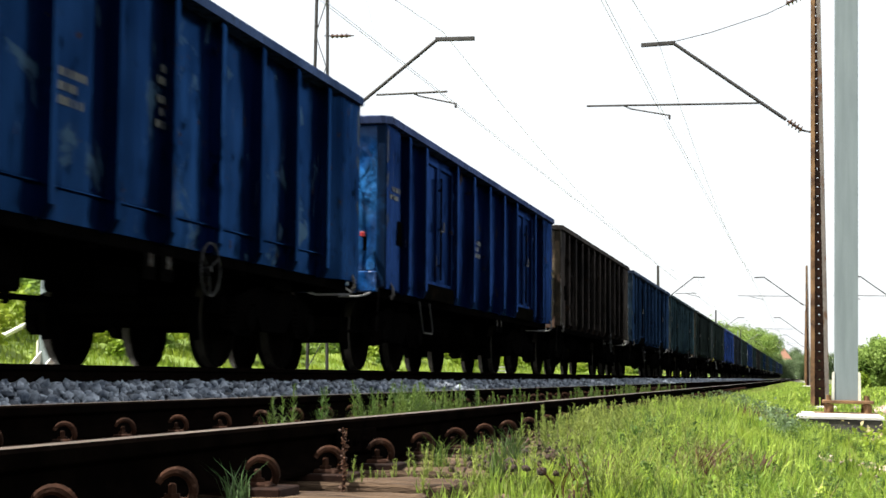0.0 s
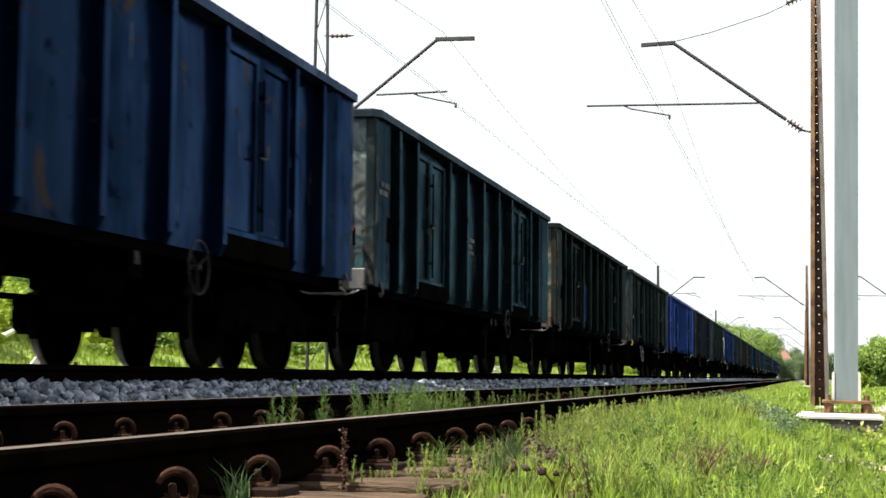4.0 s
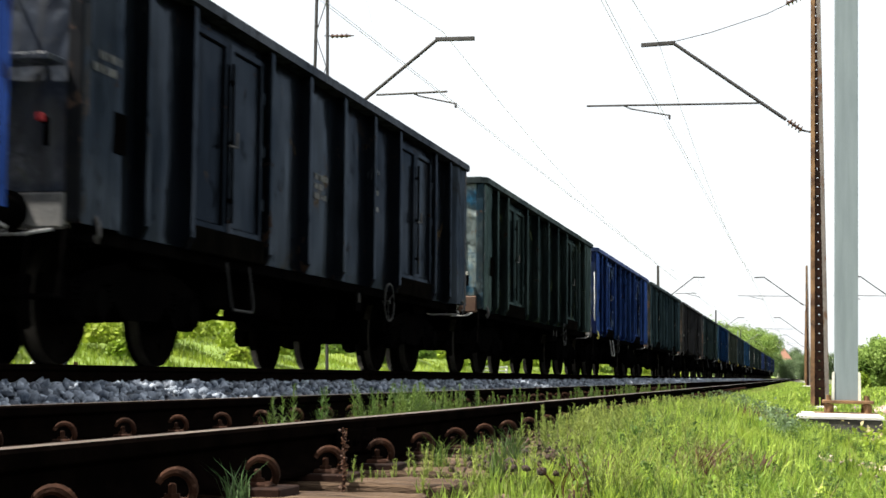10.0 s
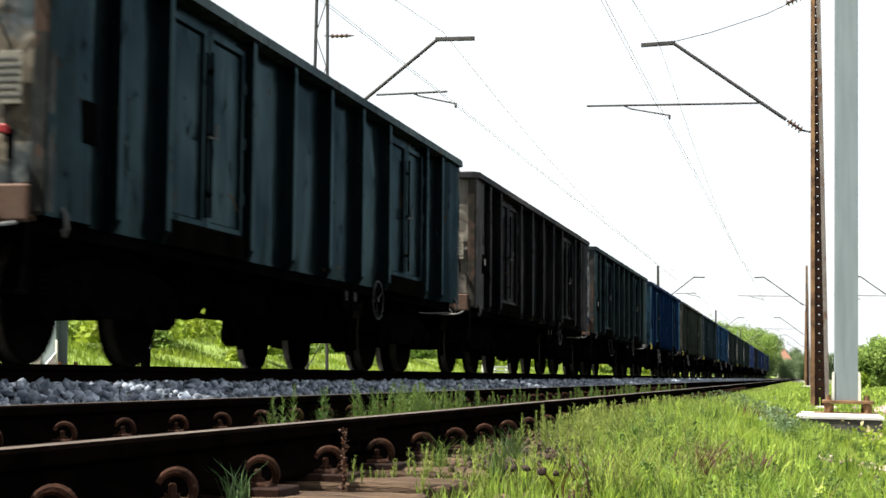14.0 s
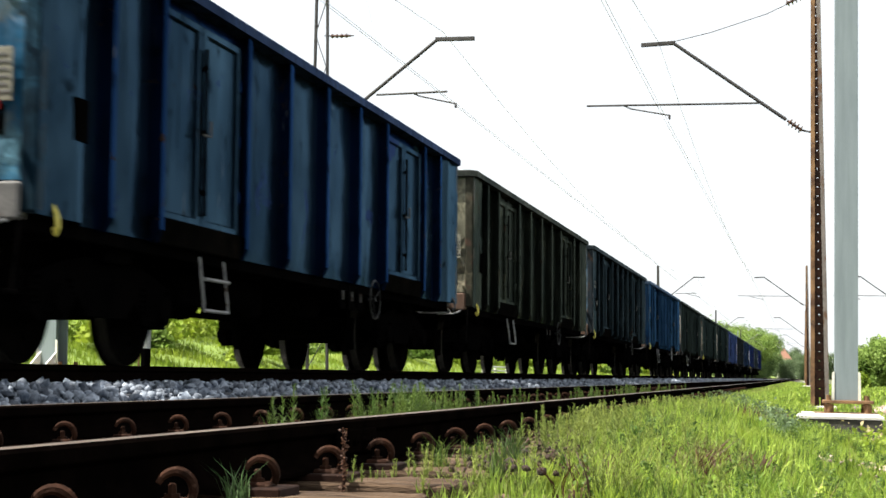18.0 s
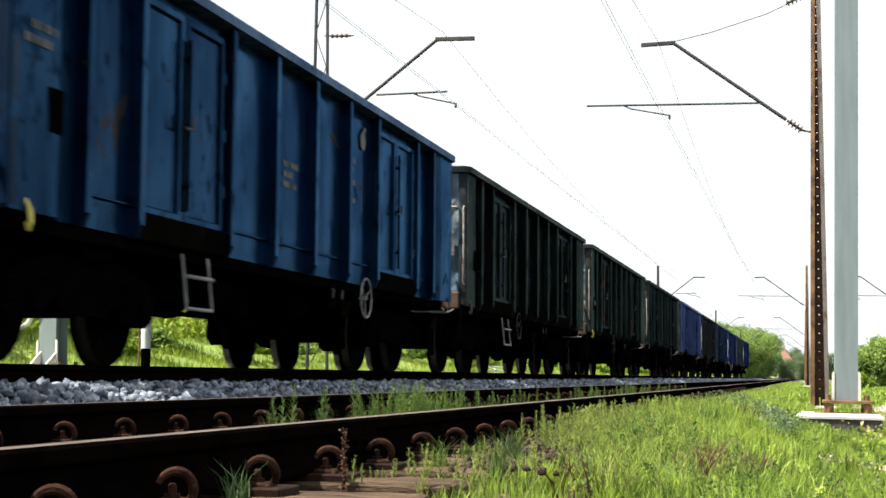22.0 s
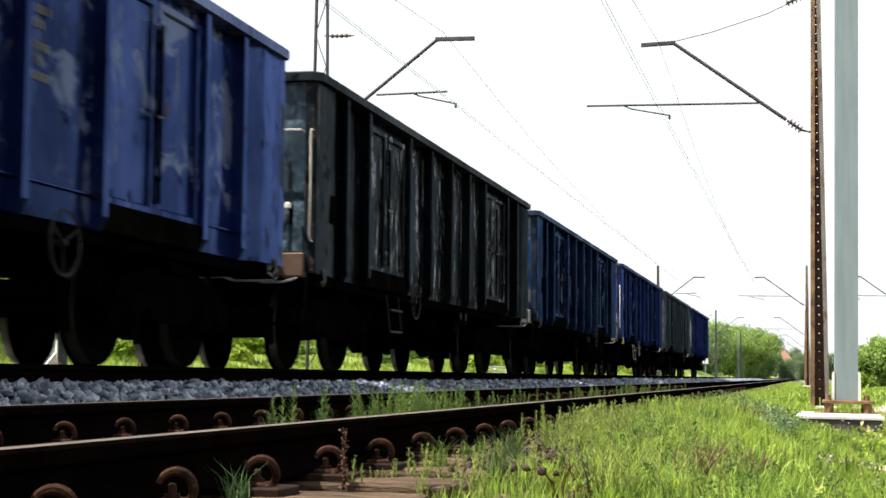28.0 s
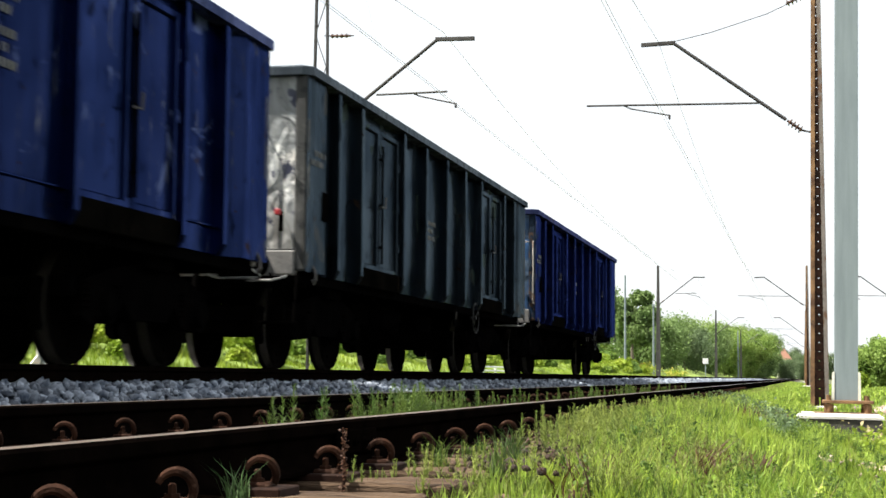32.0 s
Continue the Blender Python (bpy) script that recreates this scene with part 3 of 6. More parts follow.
def bracket(x, y, joint, hang, top, tip, tube_in, tube_out, arm_in, clip, name_group):
    """The insulated bracket of a mast: stay, strut, registration tube and steady arm; all points in the plane of the mast."""
    def P(q):
        return (q[0], y, q[1])
    ob = base("bracket_arm", "grey steel bracket arm with insulators and steady arm", "catenary arm", name_group, at=(0, 0, 0))
    d = (Vector(P(top)) - Vector(P(hang))).normalized()
    part("strut", Geo().tube([P(hang), P(top)], 0.033, 10), M_DARKSTEEL, ob)
    part("insulator", insulator(Geo(), Vector(P(hang)) - d * 0.35, d), M_GLAZE, ob)
    part("pin", Geo().tube([P(joint), Vector(P(hang)) - d * 0.33], 0.018, 8), M_DARKSTEEL, ob)
    part("head_beam", Geo().box(((top[0] + tip[0]) / 2, y, (top[1] + tip[1]) / 2), (abs(tip[0] - top[0]) + 0.08, 0.07, 0.075), 0.01, rot=Euler((0, -math.atan2(tip[1] - top[1], tip[0] - top[0]), 0))), M_DARKSTEEL, ob)
    part("registration_tube", Geo().tube([P(tube_in), P(tube_out)], 0.02, 8), M_DARKSTEEL, ob)
    part("steady_arm", Geo().tube([P(arm_in), (arm_in[0] * 0.85 + clip[0] * 0.15, y, arm_in[1] - 0.06), P(clip)], 0.014, 8), M_DARKSTEEL, ob)
    part("wire_clip", Geo().box((clip[0], y, clip[1] - 0.03), (0.04, 0.06, 0.09), 0.008), M_DARKSTEEL, ob)
    return ob


MAST_R, MAST_L, FAR_ROWS = 29.2, 27.9, (99.0, 165.0, 231.0, 297.0)


def right_bracket(y, x0):
    k = x0
    bracket(k, y, (k - 0.08, 4.58), (k - 0.52, 4.82), (k - 2.55, 6.31), (k - 3.1, 6.29), (k - 1.0, 5.14), (k - 4.15, 5.18), (k - 3.45, 5.16), (k - 2.62, 4.96), "bracket arms")


def left_bracket(y, x0):
    k = x0
    bracket(k, y, (k + 0.1, 4.6), (k + 0.45, 4.92), (k + 2.17, 6.27), (k + 2.82, 6.26), (k + 1.03, 5.28), (k + 2.36, 5.3), (k + 1.72, 5.29), (k + 2.52, 5.07), "bracket arms")


old_mast(0.275, MAST_R, -0.36, -1)
right_bracket(MAST_R, 0.255)
old_mast(-8.67, MAST_L, 0.0, 1, 9.4, 0.42, 0.19, True)
left_bracket(MAST_L, -8.63)
for yy in FAR_ROWS:
    old_mast(0.24, yy, -0.3, -1, 7.3, 0.3, 0.14)
    right_bracket(yy, 0.24)
    old_mast(-8.67, yy - 1.0, 0.0, 1, 7.0, 0.3, 0.14)
    left_bracket(yy - 1.0, -8.67)


old_mast(5.95, 99.0, -0.2, -1, 7.3, 0.3, 0.14)
right_bracket(99.0, 5.95)


def stay_wire():
    g = Geo().tube([(-2.3, MAST_R, 6.33), (-1.6, MAST_R, 6.48), (-0.6, MAST_R, 6.78), (-0.15, MAST_R, 6.98)], 0.008, 6)
    ob = base("mast_stay", "thin stay wire with insulator tying the arm to the mast", "stay wire")
    part("wire", g, M_DARKSTEEL, ob)
    part("insulator", insulator(Geo(), (-0.25, MAST_R, 6.95), (0.9, 0, 0.42), 4), M_GLAZE, ob)


stay_wire()


def feeder_insulator():
    ob = base("feeder_insulator", "dark ribbed insulator stick on a lattice mast", "insulator")
    part("rod", Geo().tube([(-8.62, MAST_L, 6.42), (-8.05, MAST_L, 6.4)], 0.012, 6), M_DARKSTEEL, ob)
    part("insulator", insulator(Geo(), (-8.5, MAST_L, 6.41), (1, 0, -0.02), 4, 0.045, 0.09), M_GLAZE, ob)


feeder_insulator()


def wires(name, xc, zc, xm, zm, ys, label, zig):
    """Messenger wire, contact wires and droppers of one track."""
    ob = base(name, label, "overhead wire")
    mess, con = [], [[], []]
    for a in range(len(ys) - 1):
        y0, y1 = ys[a], ys[a + 1]
        s0, s1 = (zig if a % 2 else -zig), (-zig if a % 2 else zig)
        for k in range(12):
            t = k / 12
            sag = 1.15 * 4 * t * (1 - t)
            mess.append((xm, y0 + (y1 - y0) * t, zm - sag))
            for i in (0, 1):
                con[i].append((xc + s0 + (s1 - s0) * t + (i - 0.5) * 0.05, y0 + (y1 - y0) * t, zc))
            if k % 2 and y0 > -60:
                yy = y0 + (y1 - y0) * t
                part("dropper", Geo().tube([(xm, yy, zm - sag), (xc + s0 + (s1 - s0) * t, yy, zc)], 0.003, 4), M_WIRE, ob)
    part("messenger_wire", Geo().tube(mess, 0.0045, 6), M_WIRE, ob)
    for c in con:
        part("contact_wire", Geo().tube(c, 0.004, 6), M_WIRE, ob)


wires("overhead_wire", TRACK_X - 0.15, 4.93, TRACK_X - 0.3, 6.33, (-37, MAST_R, *FAR_ROWS), "thin grey overhead wires above the overgrown track", -0.05)
wires("overhead_wire", TRAIN_X + 0.1, 5.05, TRAIN_X - 0.1, 6.4, (-38, MAST_L, *[q - 1 for q in FAR_ROWS]), "thin grey overhead wires above the train", 0.05)


def beam_mast(name, x, y, z, rot, height, label, slab_z, conduit=False, lean=0.0):
    """A galvanised H-beam mast bolted on a concrete foot."""
    ob = base(name, label, "mast", "new steel masts", at=pose(x, y, z, 0, lean, rot))
    w, d = 0.285, 0.28
    for s in (-1, 1):
        part("flange", Geo().box((0, s * (d / 2 - 0.009), height / 2), (w, 0.018, height), 0.004), M_GALV, ob)
    part("web", Geo().box((0, 0, height / 2), (0.011, d - 0.036, height), 0), M_GALV, ob)
    part("base_plate", Geo().box((0.02, 0, -0.02), (0.62, 0.5, 0.04), 0.006), M_RUST, ob, "rust-stained base plate")
    for sx in (-1, 1):
        part("stiffener", Geo().prism([(sx * w / 2, -0.15, 0), (sx * (w / 2 + 0.035), -0.15, 0), (sx * (w / 2 + 0.03), -0.15, 0.34), (sx * w / 2, -0.15, 0.36)], (0, 0.02, 0)), M_PLATE, ob, "pale edge strip")
        for sy in (-1, 1):
            g = Geo().lathe((sx * 0.23 + 0.02, sy * 0.18, slab_z), (0, 0, 1), [(0, 0.06), (-slab_z - 0.05, 0.06), (-slab_z - 0.05, 0.03), (-slab_z + 0.06, 0.03)], 8)
            part("anchor_bolt", g, M_RUST, ob)
    g = Geo()
    b0, b1, ox = 0.52, 0.46, -0.08
    g.add([(ox + sx * b, sy * b, slab_z + dz) for b, dz in ((b0, -0.035), (b1, 0), (b0, -0.065)) for sx, sy in ((-1, -1), (1, -1), (1, 1), (-1, 1))],
          [(4, 5, 6, 7), (0, 1, 5, 4), (1, 2, 6, 5), (2, 3, 7, 6), (3, 0, 4, 7), (8, 9, 1, 0), (9, 10, 2, 1), (10, 11, 3, 2), (11, 8, 0, 3)])
    part("concrete_cap", g, M_CONCRETE, ob, "pale concrete cap")
    part("concrete_foot", Geo().box((ox, 0, slab_z - 0.385), (2 * b0 - 0.03, 2 * b0 - 0.03, 0.64), 0.02), M_SHADECONCRETE, ob, "stained concrete foot, darkened as in shade")
    part("rust_stain", Geo().box((0.0, 0.04, slab_z + 0.003), (0.78, 0.72, 0.006), 0), M_RUST, ob, "rust stain on the concrete")
    if conduit:
        part("conduit", Geo().tube([(-0.2, -0.15, 0.95), (-0.16, -0.16, 0.8), (-0.32, -0.16, 0.58), (-0.7, -0.16, 0.42), (-1.6, -0.16, 0.3)], 0.035, 8), M_WHITE, ob, "white cable conduit")
        for sx in (-1, 1):
            part("foot_rib", Geo().prism([(sx * 0.13, -0.14, 0), (sx * 0.13 - 0.09, -0.3, 0), (sx * 0.13 - 0.06, -0.3, 0), (sx * 0.13 + 0.02, -0.14, 0.2)], (0.02, 0, 0)), M_WHITE, ob)
    return ob


beam_mast("beam_mast", 0.512, 20.6, -0.12, 0, 8.5, "pale grey galvanised H-beam mast on a concrete foot", -0.16, lean=0.7)
beam_mast("beam_mast", -10.12, 20.3, 0.24, -10, 8.5, "pale grey H-beam mast with white conduit behind the train", -0.06, True)


# ---- train: shared meshes ----
HALF, REACH = 6.45, 7.02           # half of the body, half of the length over buffers
TOP, FLOOR, SILL = 3.06, 1.2, 0.95
SHEET_X = 1.29                     # plane of the side sheets between the ribs
MESH = {}


def keep(name, geo, mat, smooth=False):
    MESH[name] = geo.mesh(name, mat, smooth=smooth)


def wagon_meshes():
    paint0 = M_BLACK
    # side sheets between the ribs, slightly bulged by many loads
    for tag, width in (("wide", 1.25), ("narrow", 0.9), ("even", 1.04)):
        for k in range(3):
            def fn(u, v, w=width, k=k):
                b = math.sin(math.pi * u) ** 0.8 * math.sin(math.pi * v) ** 0.6 * 0.03
                n = noise.noise((u * 3 + 7 * k, v * 5, k * 3.1)) * 0.014 * math.sin(math.pi * u)
                return (b + n, (u - 0.5) * w, SILL + 0.02 + v * (TOP - SILL - 0.09))
            keep(f"sheet_{tag}_{k}", Geo().sheet(8, 12, fn), paint0, True)
    # corner sheet: a box plate at the corner that falls back to the plane of the others
    for k in range(3):
        def fc(u, v, k=k):
            y = u * 1.15
            t = min(1.0, max(0.0, (y - 0.66) / 0.2))
            out = 0.105 * (1 - t * t * (3 - 2 * t))
            n = noise.noise((u * 3 + 7 * k, v * 5, k * 2.1)) * 0.012 * math.sin(math.pi * u)
            return (out + n, y, SILL + 0.02 + v * (TOP - SILL - 0.09))
        keep(f"sheet_corner_{k}", Geo().sheet(16, 12, fc), paint0, True)
    # rib: narrow pressed post, cut back at its foot
    g = Geo()
    rows = []
    for z, d in ((SILL + 0.0, 0.075), (SILL + 0.04, 0.095), (SILL + 0.1, 0.125), (TOP - 0.1, 0.125)):
        rows.append([(0, -0.04, z), (d - 0.012, -0.034, z), (d, -0.022, z), (d, 0.022, z), (d - 0.012, 0.034, z), (0, 0.04, z)])
    vs = [q for r in rows for q in r]
    fs = [(j * 6 + i, j * 6 + i + 1, (j + 1) * 6 + i + 1, (j + 1) * 6 + i) for j in range(3) for i in range(5)]
    fs += [(0, 1, 2, 3, 4, 5), (18, 19, 20, 21, 22, 23)]
    keep("rib", g.add(vs, fs), paint0)
    # door leaf: raised frame round a pressed panel
    g = Geo()
    w, z0, z1, fr = 0.92, FLOOR - 0.05, TOP - 0.2, 0.075
    g.box((0.03, 0, (z0 + z1) / 2), (0.02, w - 0.05, z1 - z0), 0)
    for s in (-1, 1):
        g.box((0.045, s * (w / 2 - fr / 2 - 0.01), (z0 + z1) / 2), (0.05, fr, z1 - z0), 0.012)
    for zz in (z0 + fr / 2, z1 - fr / 2):
        g.box((0.045, 0, zz), (0.048, w - 0.03 - 2 * fr + 0.02, fr), 0.012)
    keep("door_leaf", g, paint0)
    keep("repair_plate", Geo().box((0, 0, 0), (0.03, 0.95, 0.85), 0.008), paint0)
    keep("door_header", Geo().box((0.01, 0, TOP - 0.15), (0.04, 1.9, 0.09), 0.01).box((-0.02, 0, (SILL + TOP) / 2), (0.01, 1.9, TOP - SILL - 0.2), 0), paint0)
    keep("door_sill", Geo().box((0.01, 0, SILL + 0.11), (0.06, 1.9, 0.22), 0.012), paint0)
    g = Geo().tube([(0.085, 0, FLOOR + 0.05), (0.085, 0, TOP - 0.4)], 0.016, 6)
    for zz in (1.45, 1.95, 2.5):
        g.box((0.08, 0, zz), (0.035, 0.055, 0.04), 0.008)
    keep("lock_bar", g, M_BLACK)
    g = Geo().tube([(0.1, -0.1, 1.92), (0.12, 0.02, 1.92), (0.12, 0.03, 2.05)], 0.013, 6)
    keep("door_handle", g, M_WHITE)
    keep("hinge", Geo().box((0.06, 0, 0), (0.05, 0.06, 0.12), 0.01), paint0)
    # upper rim, round all four sides with cut corners
    g = Geo()
    o, inn, c = (1.45, HALF + 0.06), (1.27, HALF - 0.1), 0.1
    out = [(o[0], -o[1] + c), (o[0], o[1] - c), (o[0] - c, o[1]), (-o[0] + c, o[1]), (-o[0], o[1] - c), (-o[0], -o[1] + c), (-o[0] + c, -o[1]), (o[0] - c, -o[1])]
    inr = [(inn[0], -inn[1]), (inn[0], inn[1]), (inn[0], inn[1]), (-inn[0], inn[1]), (-inn[0], inn[1]), (-inn[0], -inn[1]), (-inn[0], -inn[1]), (inn[0], -inn[1])]
    vs = [(x, y, z) for z in (TOP - 0.095, TOP - 0.015) for x, y in out] + [(x * 0.992, y * 0.998, TOP) for x, y in out] + [(x, y, TOP) for x, y in inr] + [(x, y, TOP - 0.095) for x, y in inr]
    fs = []
    for r in range(4):
        for i in range(8):
            i2 = (i + 1) % 8
            fs.append((r * 8 + i, r * 8 + i2, (r + 1) * 8 + i2, (r + 1) * 8 + i))
    for i in range(8):
        fs.append((32 + i, 32 + (i + 1) % 8, (i + 1) % 8, i))
    keep("top_rim", g.add(vs, fs), paint0)
    # end wall: dented sheet between corner posts
    for k in range(3):
        def fe(u, v, k=k):
            n = noise.noise((u * 2.3 + 5 * k, v * 2.9, 2.0 + k)) * 0.05 + noise.noise((u * 7 + k, v * 8, 9.0)) * 0.012
            return ((u - 0.5) * 2.62, -0.012 + n * math.sin(math.pi * u) * math.sin(math.pi * v) * 0.8, FLOOR + v * (TOP - FLOOR - 0.1))
        keep(f"end_sheet_{k}", Geo().sheet(14, 12, fe), paint0, True)
    keep("corner_post", Geo().box((0, 0, (SILL + TOP) / 2 - 0.03), (0.13, 0.12, TOP - SILL - 0.12), 0.02), paint0)
    keep("end_beam", Geo().box((0, 0, SILL + 0.11), (2.56, 0.13, 0.25), 0.015), M_RUSTBEAM)
    keep("end_ledge", Geo().box((0, -0.02, 0), (2.5, 0.05, 0.17), 0.012), M_BLUELEDGE)
    keep("end_shelf", Geo().box((0, -0.11, 0), (2.5, 0.26, 0.05), 0.008), paint0)
    keep("end_rib", Geo().box((0, 0, (FLOOR + TOP) / 2), (0.09, 0.06, TOP - FLOOR - 0.25), 0.012), paint0)
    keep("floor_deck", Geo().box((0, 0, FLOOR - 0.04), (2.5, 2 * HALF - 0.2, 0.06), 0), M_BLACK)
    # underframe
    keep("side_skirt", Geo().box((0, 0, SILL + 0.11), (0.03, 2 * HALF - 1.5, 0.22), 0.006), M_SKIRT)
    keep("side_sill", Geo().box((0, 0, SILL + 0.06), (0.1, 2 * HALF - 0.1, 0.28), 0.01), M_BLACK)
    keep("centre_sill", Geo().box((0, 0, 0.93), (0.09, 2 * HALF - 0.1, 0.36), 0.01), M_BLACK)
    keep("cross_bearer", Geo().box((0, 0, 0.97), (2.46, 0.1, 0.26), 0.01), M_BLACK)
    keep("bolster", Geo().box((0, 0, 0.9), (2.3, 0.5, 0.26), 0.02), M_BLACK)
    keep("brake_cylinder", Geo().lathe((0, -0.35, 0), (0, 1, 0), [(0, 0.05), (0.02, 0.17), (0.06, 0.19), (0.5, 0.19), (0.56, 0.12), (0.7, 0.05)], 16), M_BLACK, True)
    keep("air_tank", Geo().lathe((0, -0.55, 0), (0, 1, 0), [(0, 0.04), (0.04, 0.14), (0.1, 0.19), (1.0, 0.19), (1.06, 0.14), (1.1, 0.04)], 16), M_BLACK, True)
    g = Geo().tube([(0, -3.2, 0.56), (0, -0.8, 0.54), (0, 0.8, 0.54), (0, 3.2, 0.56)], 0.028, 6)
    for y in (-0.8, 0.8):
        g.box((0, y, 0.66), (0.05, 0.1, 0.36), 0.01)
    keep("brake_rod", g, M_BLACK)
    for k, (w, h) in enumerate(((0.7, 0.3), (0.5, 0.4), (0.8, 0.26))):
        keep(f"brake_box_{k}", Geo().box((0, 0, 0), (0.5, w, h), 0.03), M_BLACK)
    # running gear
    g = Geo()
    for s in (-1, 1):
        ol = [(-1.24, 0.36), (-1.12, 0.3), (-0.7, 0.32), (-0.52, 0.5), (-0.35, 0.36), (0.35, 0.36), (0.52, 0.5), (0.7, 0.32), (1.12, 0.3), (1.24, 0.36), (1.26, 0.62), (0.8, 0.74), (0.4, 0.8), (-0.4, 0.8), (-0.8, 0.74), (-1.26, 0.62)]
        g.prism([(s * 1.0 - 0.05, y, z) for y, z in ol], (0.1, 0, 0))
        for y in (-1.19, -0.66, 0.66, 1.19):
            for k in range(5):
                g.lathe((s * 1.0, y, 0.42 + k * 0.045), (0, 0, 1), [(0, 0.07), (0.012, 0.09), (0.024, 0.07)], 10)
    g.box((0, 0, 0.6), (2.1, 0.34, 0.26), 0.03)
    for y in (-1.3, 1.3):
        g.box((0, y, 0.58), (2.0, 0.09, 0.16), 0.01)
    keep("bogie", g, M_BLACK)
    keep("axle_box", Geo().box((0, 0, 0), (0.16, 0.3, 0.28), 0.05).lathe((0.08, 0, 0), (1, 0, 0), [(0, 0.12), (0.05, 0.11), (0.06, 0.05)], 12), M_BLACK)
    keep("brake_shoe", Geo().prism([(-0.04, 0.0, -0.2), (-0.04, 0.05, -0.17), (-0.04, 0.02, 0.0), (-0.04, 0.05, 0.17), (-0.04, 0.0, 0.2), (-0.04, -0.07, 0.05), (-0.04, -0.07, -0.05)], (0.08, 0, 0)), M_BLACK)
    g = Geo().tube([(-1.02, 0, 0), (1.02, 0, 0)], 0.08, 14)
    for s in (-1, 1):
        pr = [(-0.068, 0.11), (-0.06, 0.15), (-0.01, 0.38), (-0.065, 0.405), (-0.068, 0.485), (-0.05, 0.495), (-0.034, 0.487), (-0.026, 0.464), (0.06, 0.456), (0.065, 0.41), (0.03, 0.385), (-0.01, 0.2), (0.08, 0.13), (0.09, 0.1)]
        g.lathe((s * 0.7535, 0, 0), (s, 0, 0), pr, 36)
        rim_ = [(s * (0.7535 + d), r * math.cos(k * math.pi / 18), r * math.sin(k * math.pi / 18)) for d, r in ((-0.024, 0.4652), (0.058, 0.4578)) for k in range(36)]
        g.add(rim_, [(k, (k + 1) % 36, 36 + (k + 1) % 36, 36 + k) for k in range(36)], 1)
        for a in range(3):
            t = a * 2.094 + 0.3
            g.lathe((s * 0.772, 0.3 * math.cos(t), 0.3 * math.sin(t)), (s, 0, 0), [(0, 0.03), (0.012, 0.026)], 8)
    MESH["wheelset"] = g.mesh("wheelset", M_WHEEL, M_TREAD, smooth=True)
    # couplings and fittings
    keep("buffer", Geo().lathe((0, 0, 0), (0, -1, 0), [(-0.02, 0.15), (0.03, 0.15), (0.03, 0.115), (0.3, 0.11), (0.3, 0.08), (0.44, 0.08), (0.45, 0.2), (0.48, 0.225), (0.505, 0.22), (0.52, 0.1)], 20), M_BLACK, True)
    g = Geo().box((0, -0.2, 0.98), (0.07, 0.42, 0.1), 0.015)
    g.tube([(0, -0.34, 1.0), (0, -0.45, 0.98), (0, -0.5, 0.9), (0, -0.42, 0.84)], 0.035, 8)
    for s in (-1, 1):
        g.tube([(s * 0.08, -0.4, 0.92), (s * 0.09, -0.45, 0.7), (s * 0.06, -0.4, 0.55)], 0.02, 6)
    keep("screw_coupling", g, M_BLACK)
    g = Geo().tube([(0.3, -0.1, 1.0), (0.34, -0.3, 0.9), (0.36, -0.38, 0.66), (0.34, -0.3, 0.52)], 0.028, 8)
    g.lathe((0.34, -0.3, 0.5), (0, 0.5, 1), [(0, 0.05), (0.09, 0.04)], 8)
    keep("air_hose", g, M_BLACK)
    keep("shunter_rail", Geo().tube([(1.22, -0.08, 0.92), (1.22, -0.33, 0.88), (1.18, -0.4, 0.86), (0.78, -0.4, 0.86), (0.74, -0.33, 0.87), (0.74, -0.08, 0.9)], 0.012, 8), M_PALE, True)
    keep("end_step", Geo().box((1.2, -0.25, 0.45), (0.34, 0.2, 0.03), 0.006).tube([(1.06, -0.2, 0.45), (1.06, -0.1, 0.95)], 0.014, 6).tube([(1.34, -0.2, 0.45), (1.34, -0.1, 0.95)], 0.014, 6), M_BLACK)
    g = Geo()
    ring = [(0.05, 0.22 * math.cos(a * 0.2618), 0.22 * math.sin(a * 0.2618)) for a in range(25)]
    g.tube(ring, 0.01, 6, caps=False)
    for a in range(3):
        t = a * 2.094 + 0.5
        g.tube([(0.03, 0, 0), (0.05, 0.22 * math.cos(t), 0.22 * math.sin(t))], 0.008, 6)
    g.tube([(-0.03, 0, 0), (0.06, 0, 0)], 0.022, 8)
    keep("handwheel", g, M_WHITE, True)
    g = Geo()
    for s in (-1, 1):
        g.tube([(0.0, s * 0.28, 0.9), (0.05, s * 0.28, 0.46)], 0.012, 6)
    for zz in (0.46, 0.72):
        g.tube([(0.05, -0.28, zz), (0.05, 0.28, zz)], 0.016, 6)
    keep("step_ladder", g, M_WHITE, True)
    keep("step_stirrup", Geo().tube([(0.0, -0.29, 0.9), (0.05, -0.28, 0.54), (0.05, -0.24, 0.49), (0.05, 0.24, 0.49), (0.05, 0.28, 0.54), (0.0, 0.29, 0.9)], 0.014, 8), M_WHITE, True)
    keep("handrail", Geo().tube([(0, 0.06, 0), (0, -0.05, 0), (0, -0.06, 0.03), (0, -0.06, 1.08), (0, -0.05, 1.1), (0, 0.06, 1.1)], 0.011, 8), M_WHITE, True)
    keep("corner_rail", Geo().tube([(0, 0.06, 0), (0, -0.04, 0.0), (0.0, -0.07, 0.05), (0.01, -0.075, 0.6), (0, -0.06, 1.12), (0, -0.03, 1.15), (0, 0.06, 1.15)], 0.01, 8), M_WHITE, True)
    keep("grab_bar", Geo().tube([(-0.28, 0.05, 0), (-0.28, -0.07, 0), (0.28, -0.07, 0), (0.28, 0.05, 0)], 0.011, 8), M_WHITE, True)
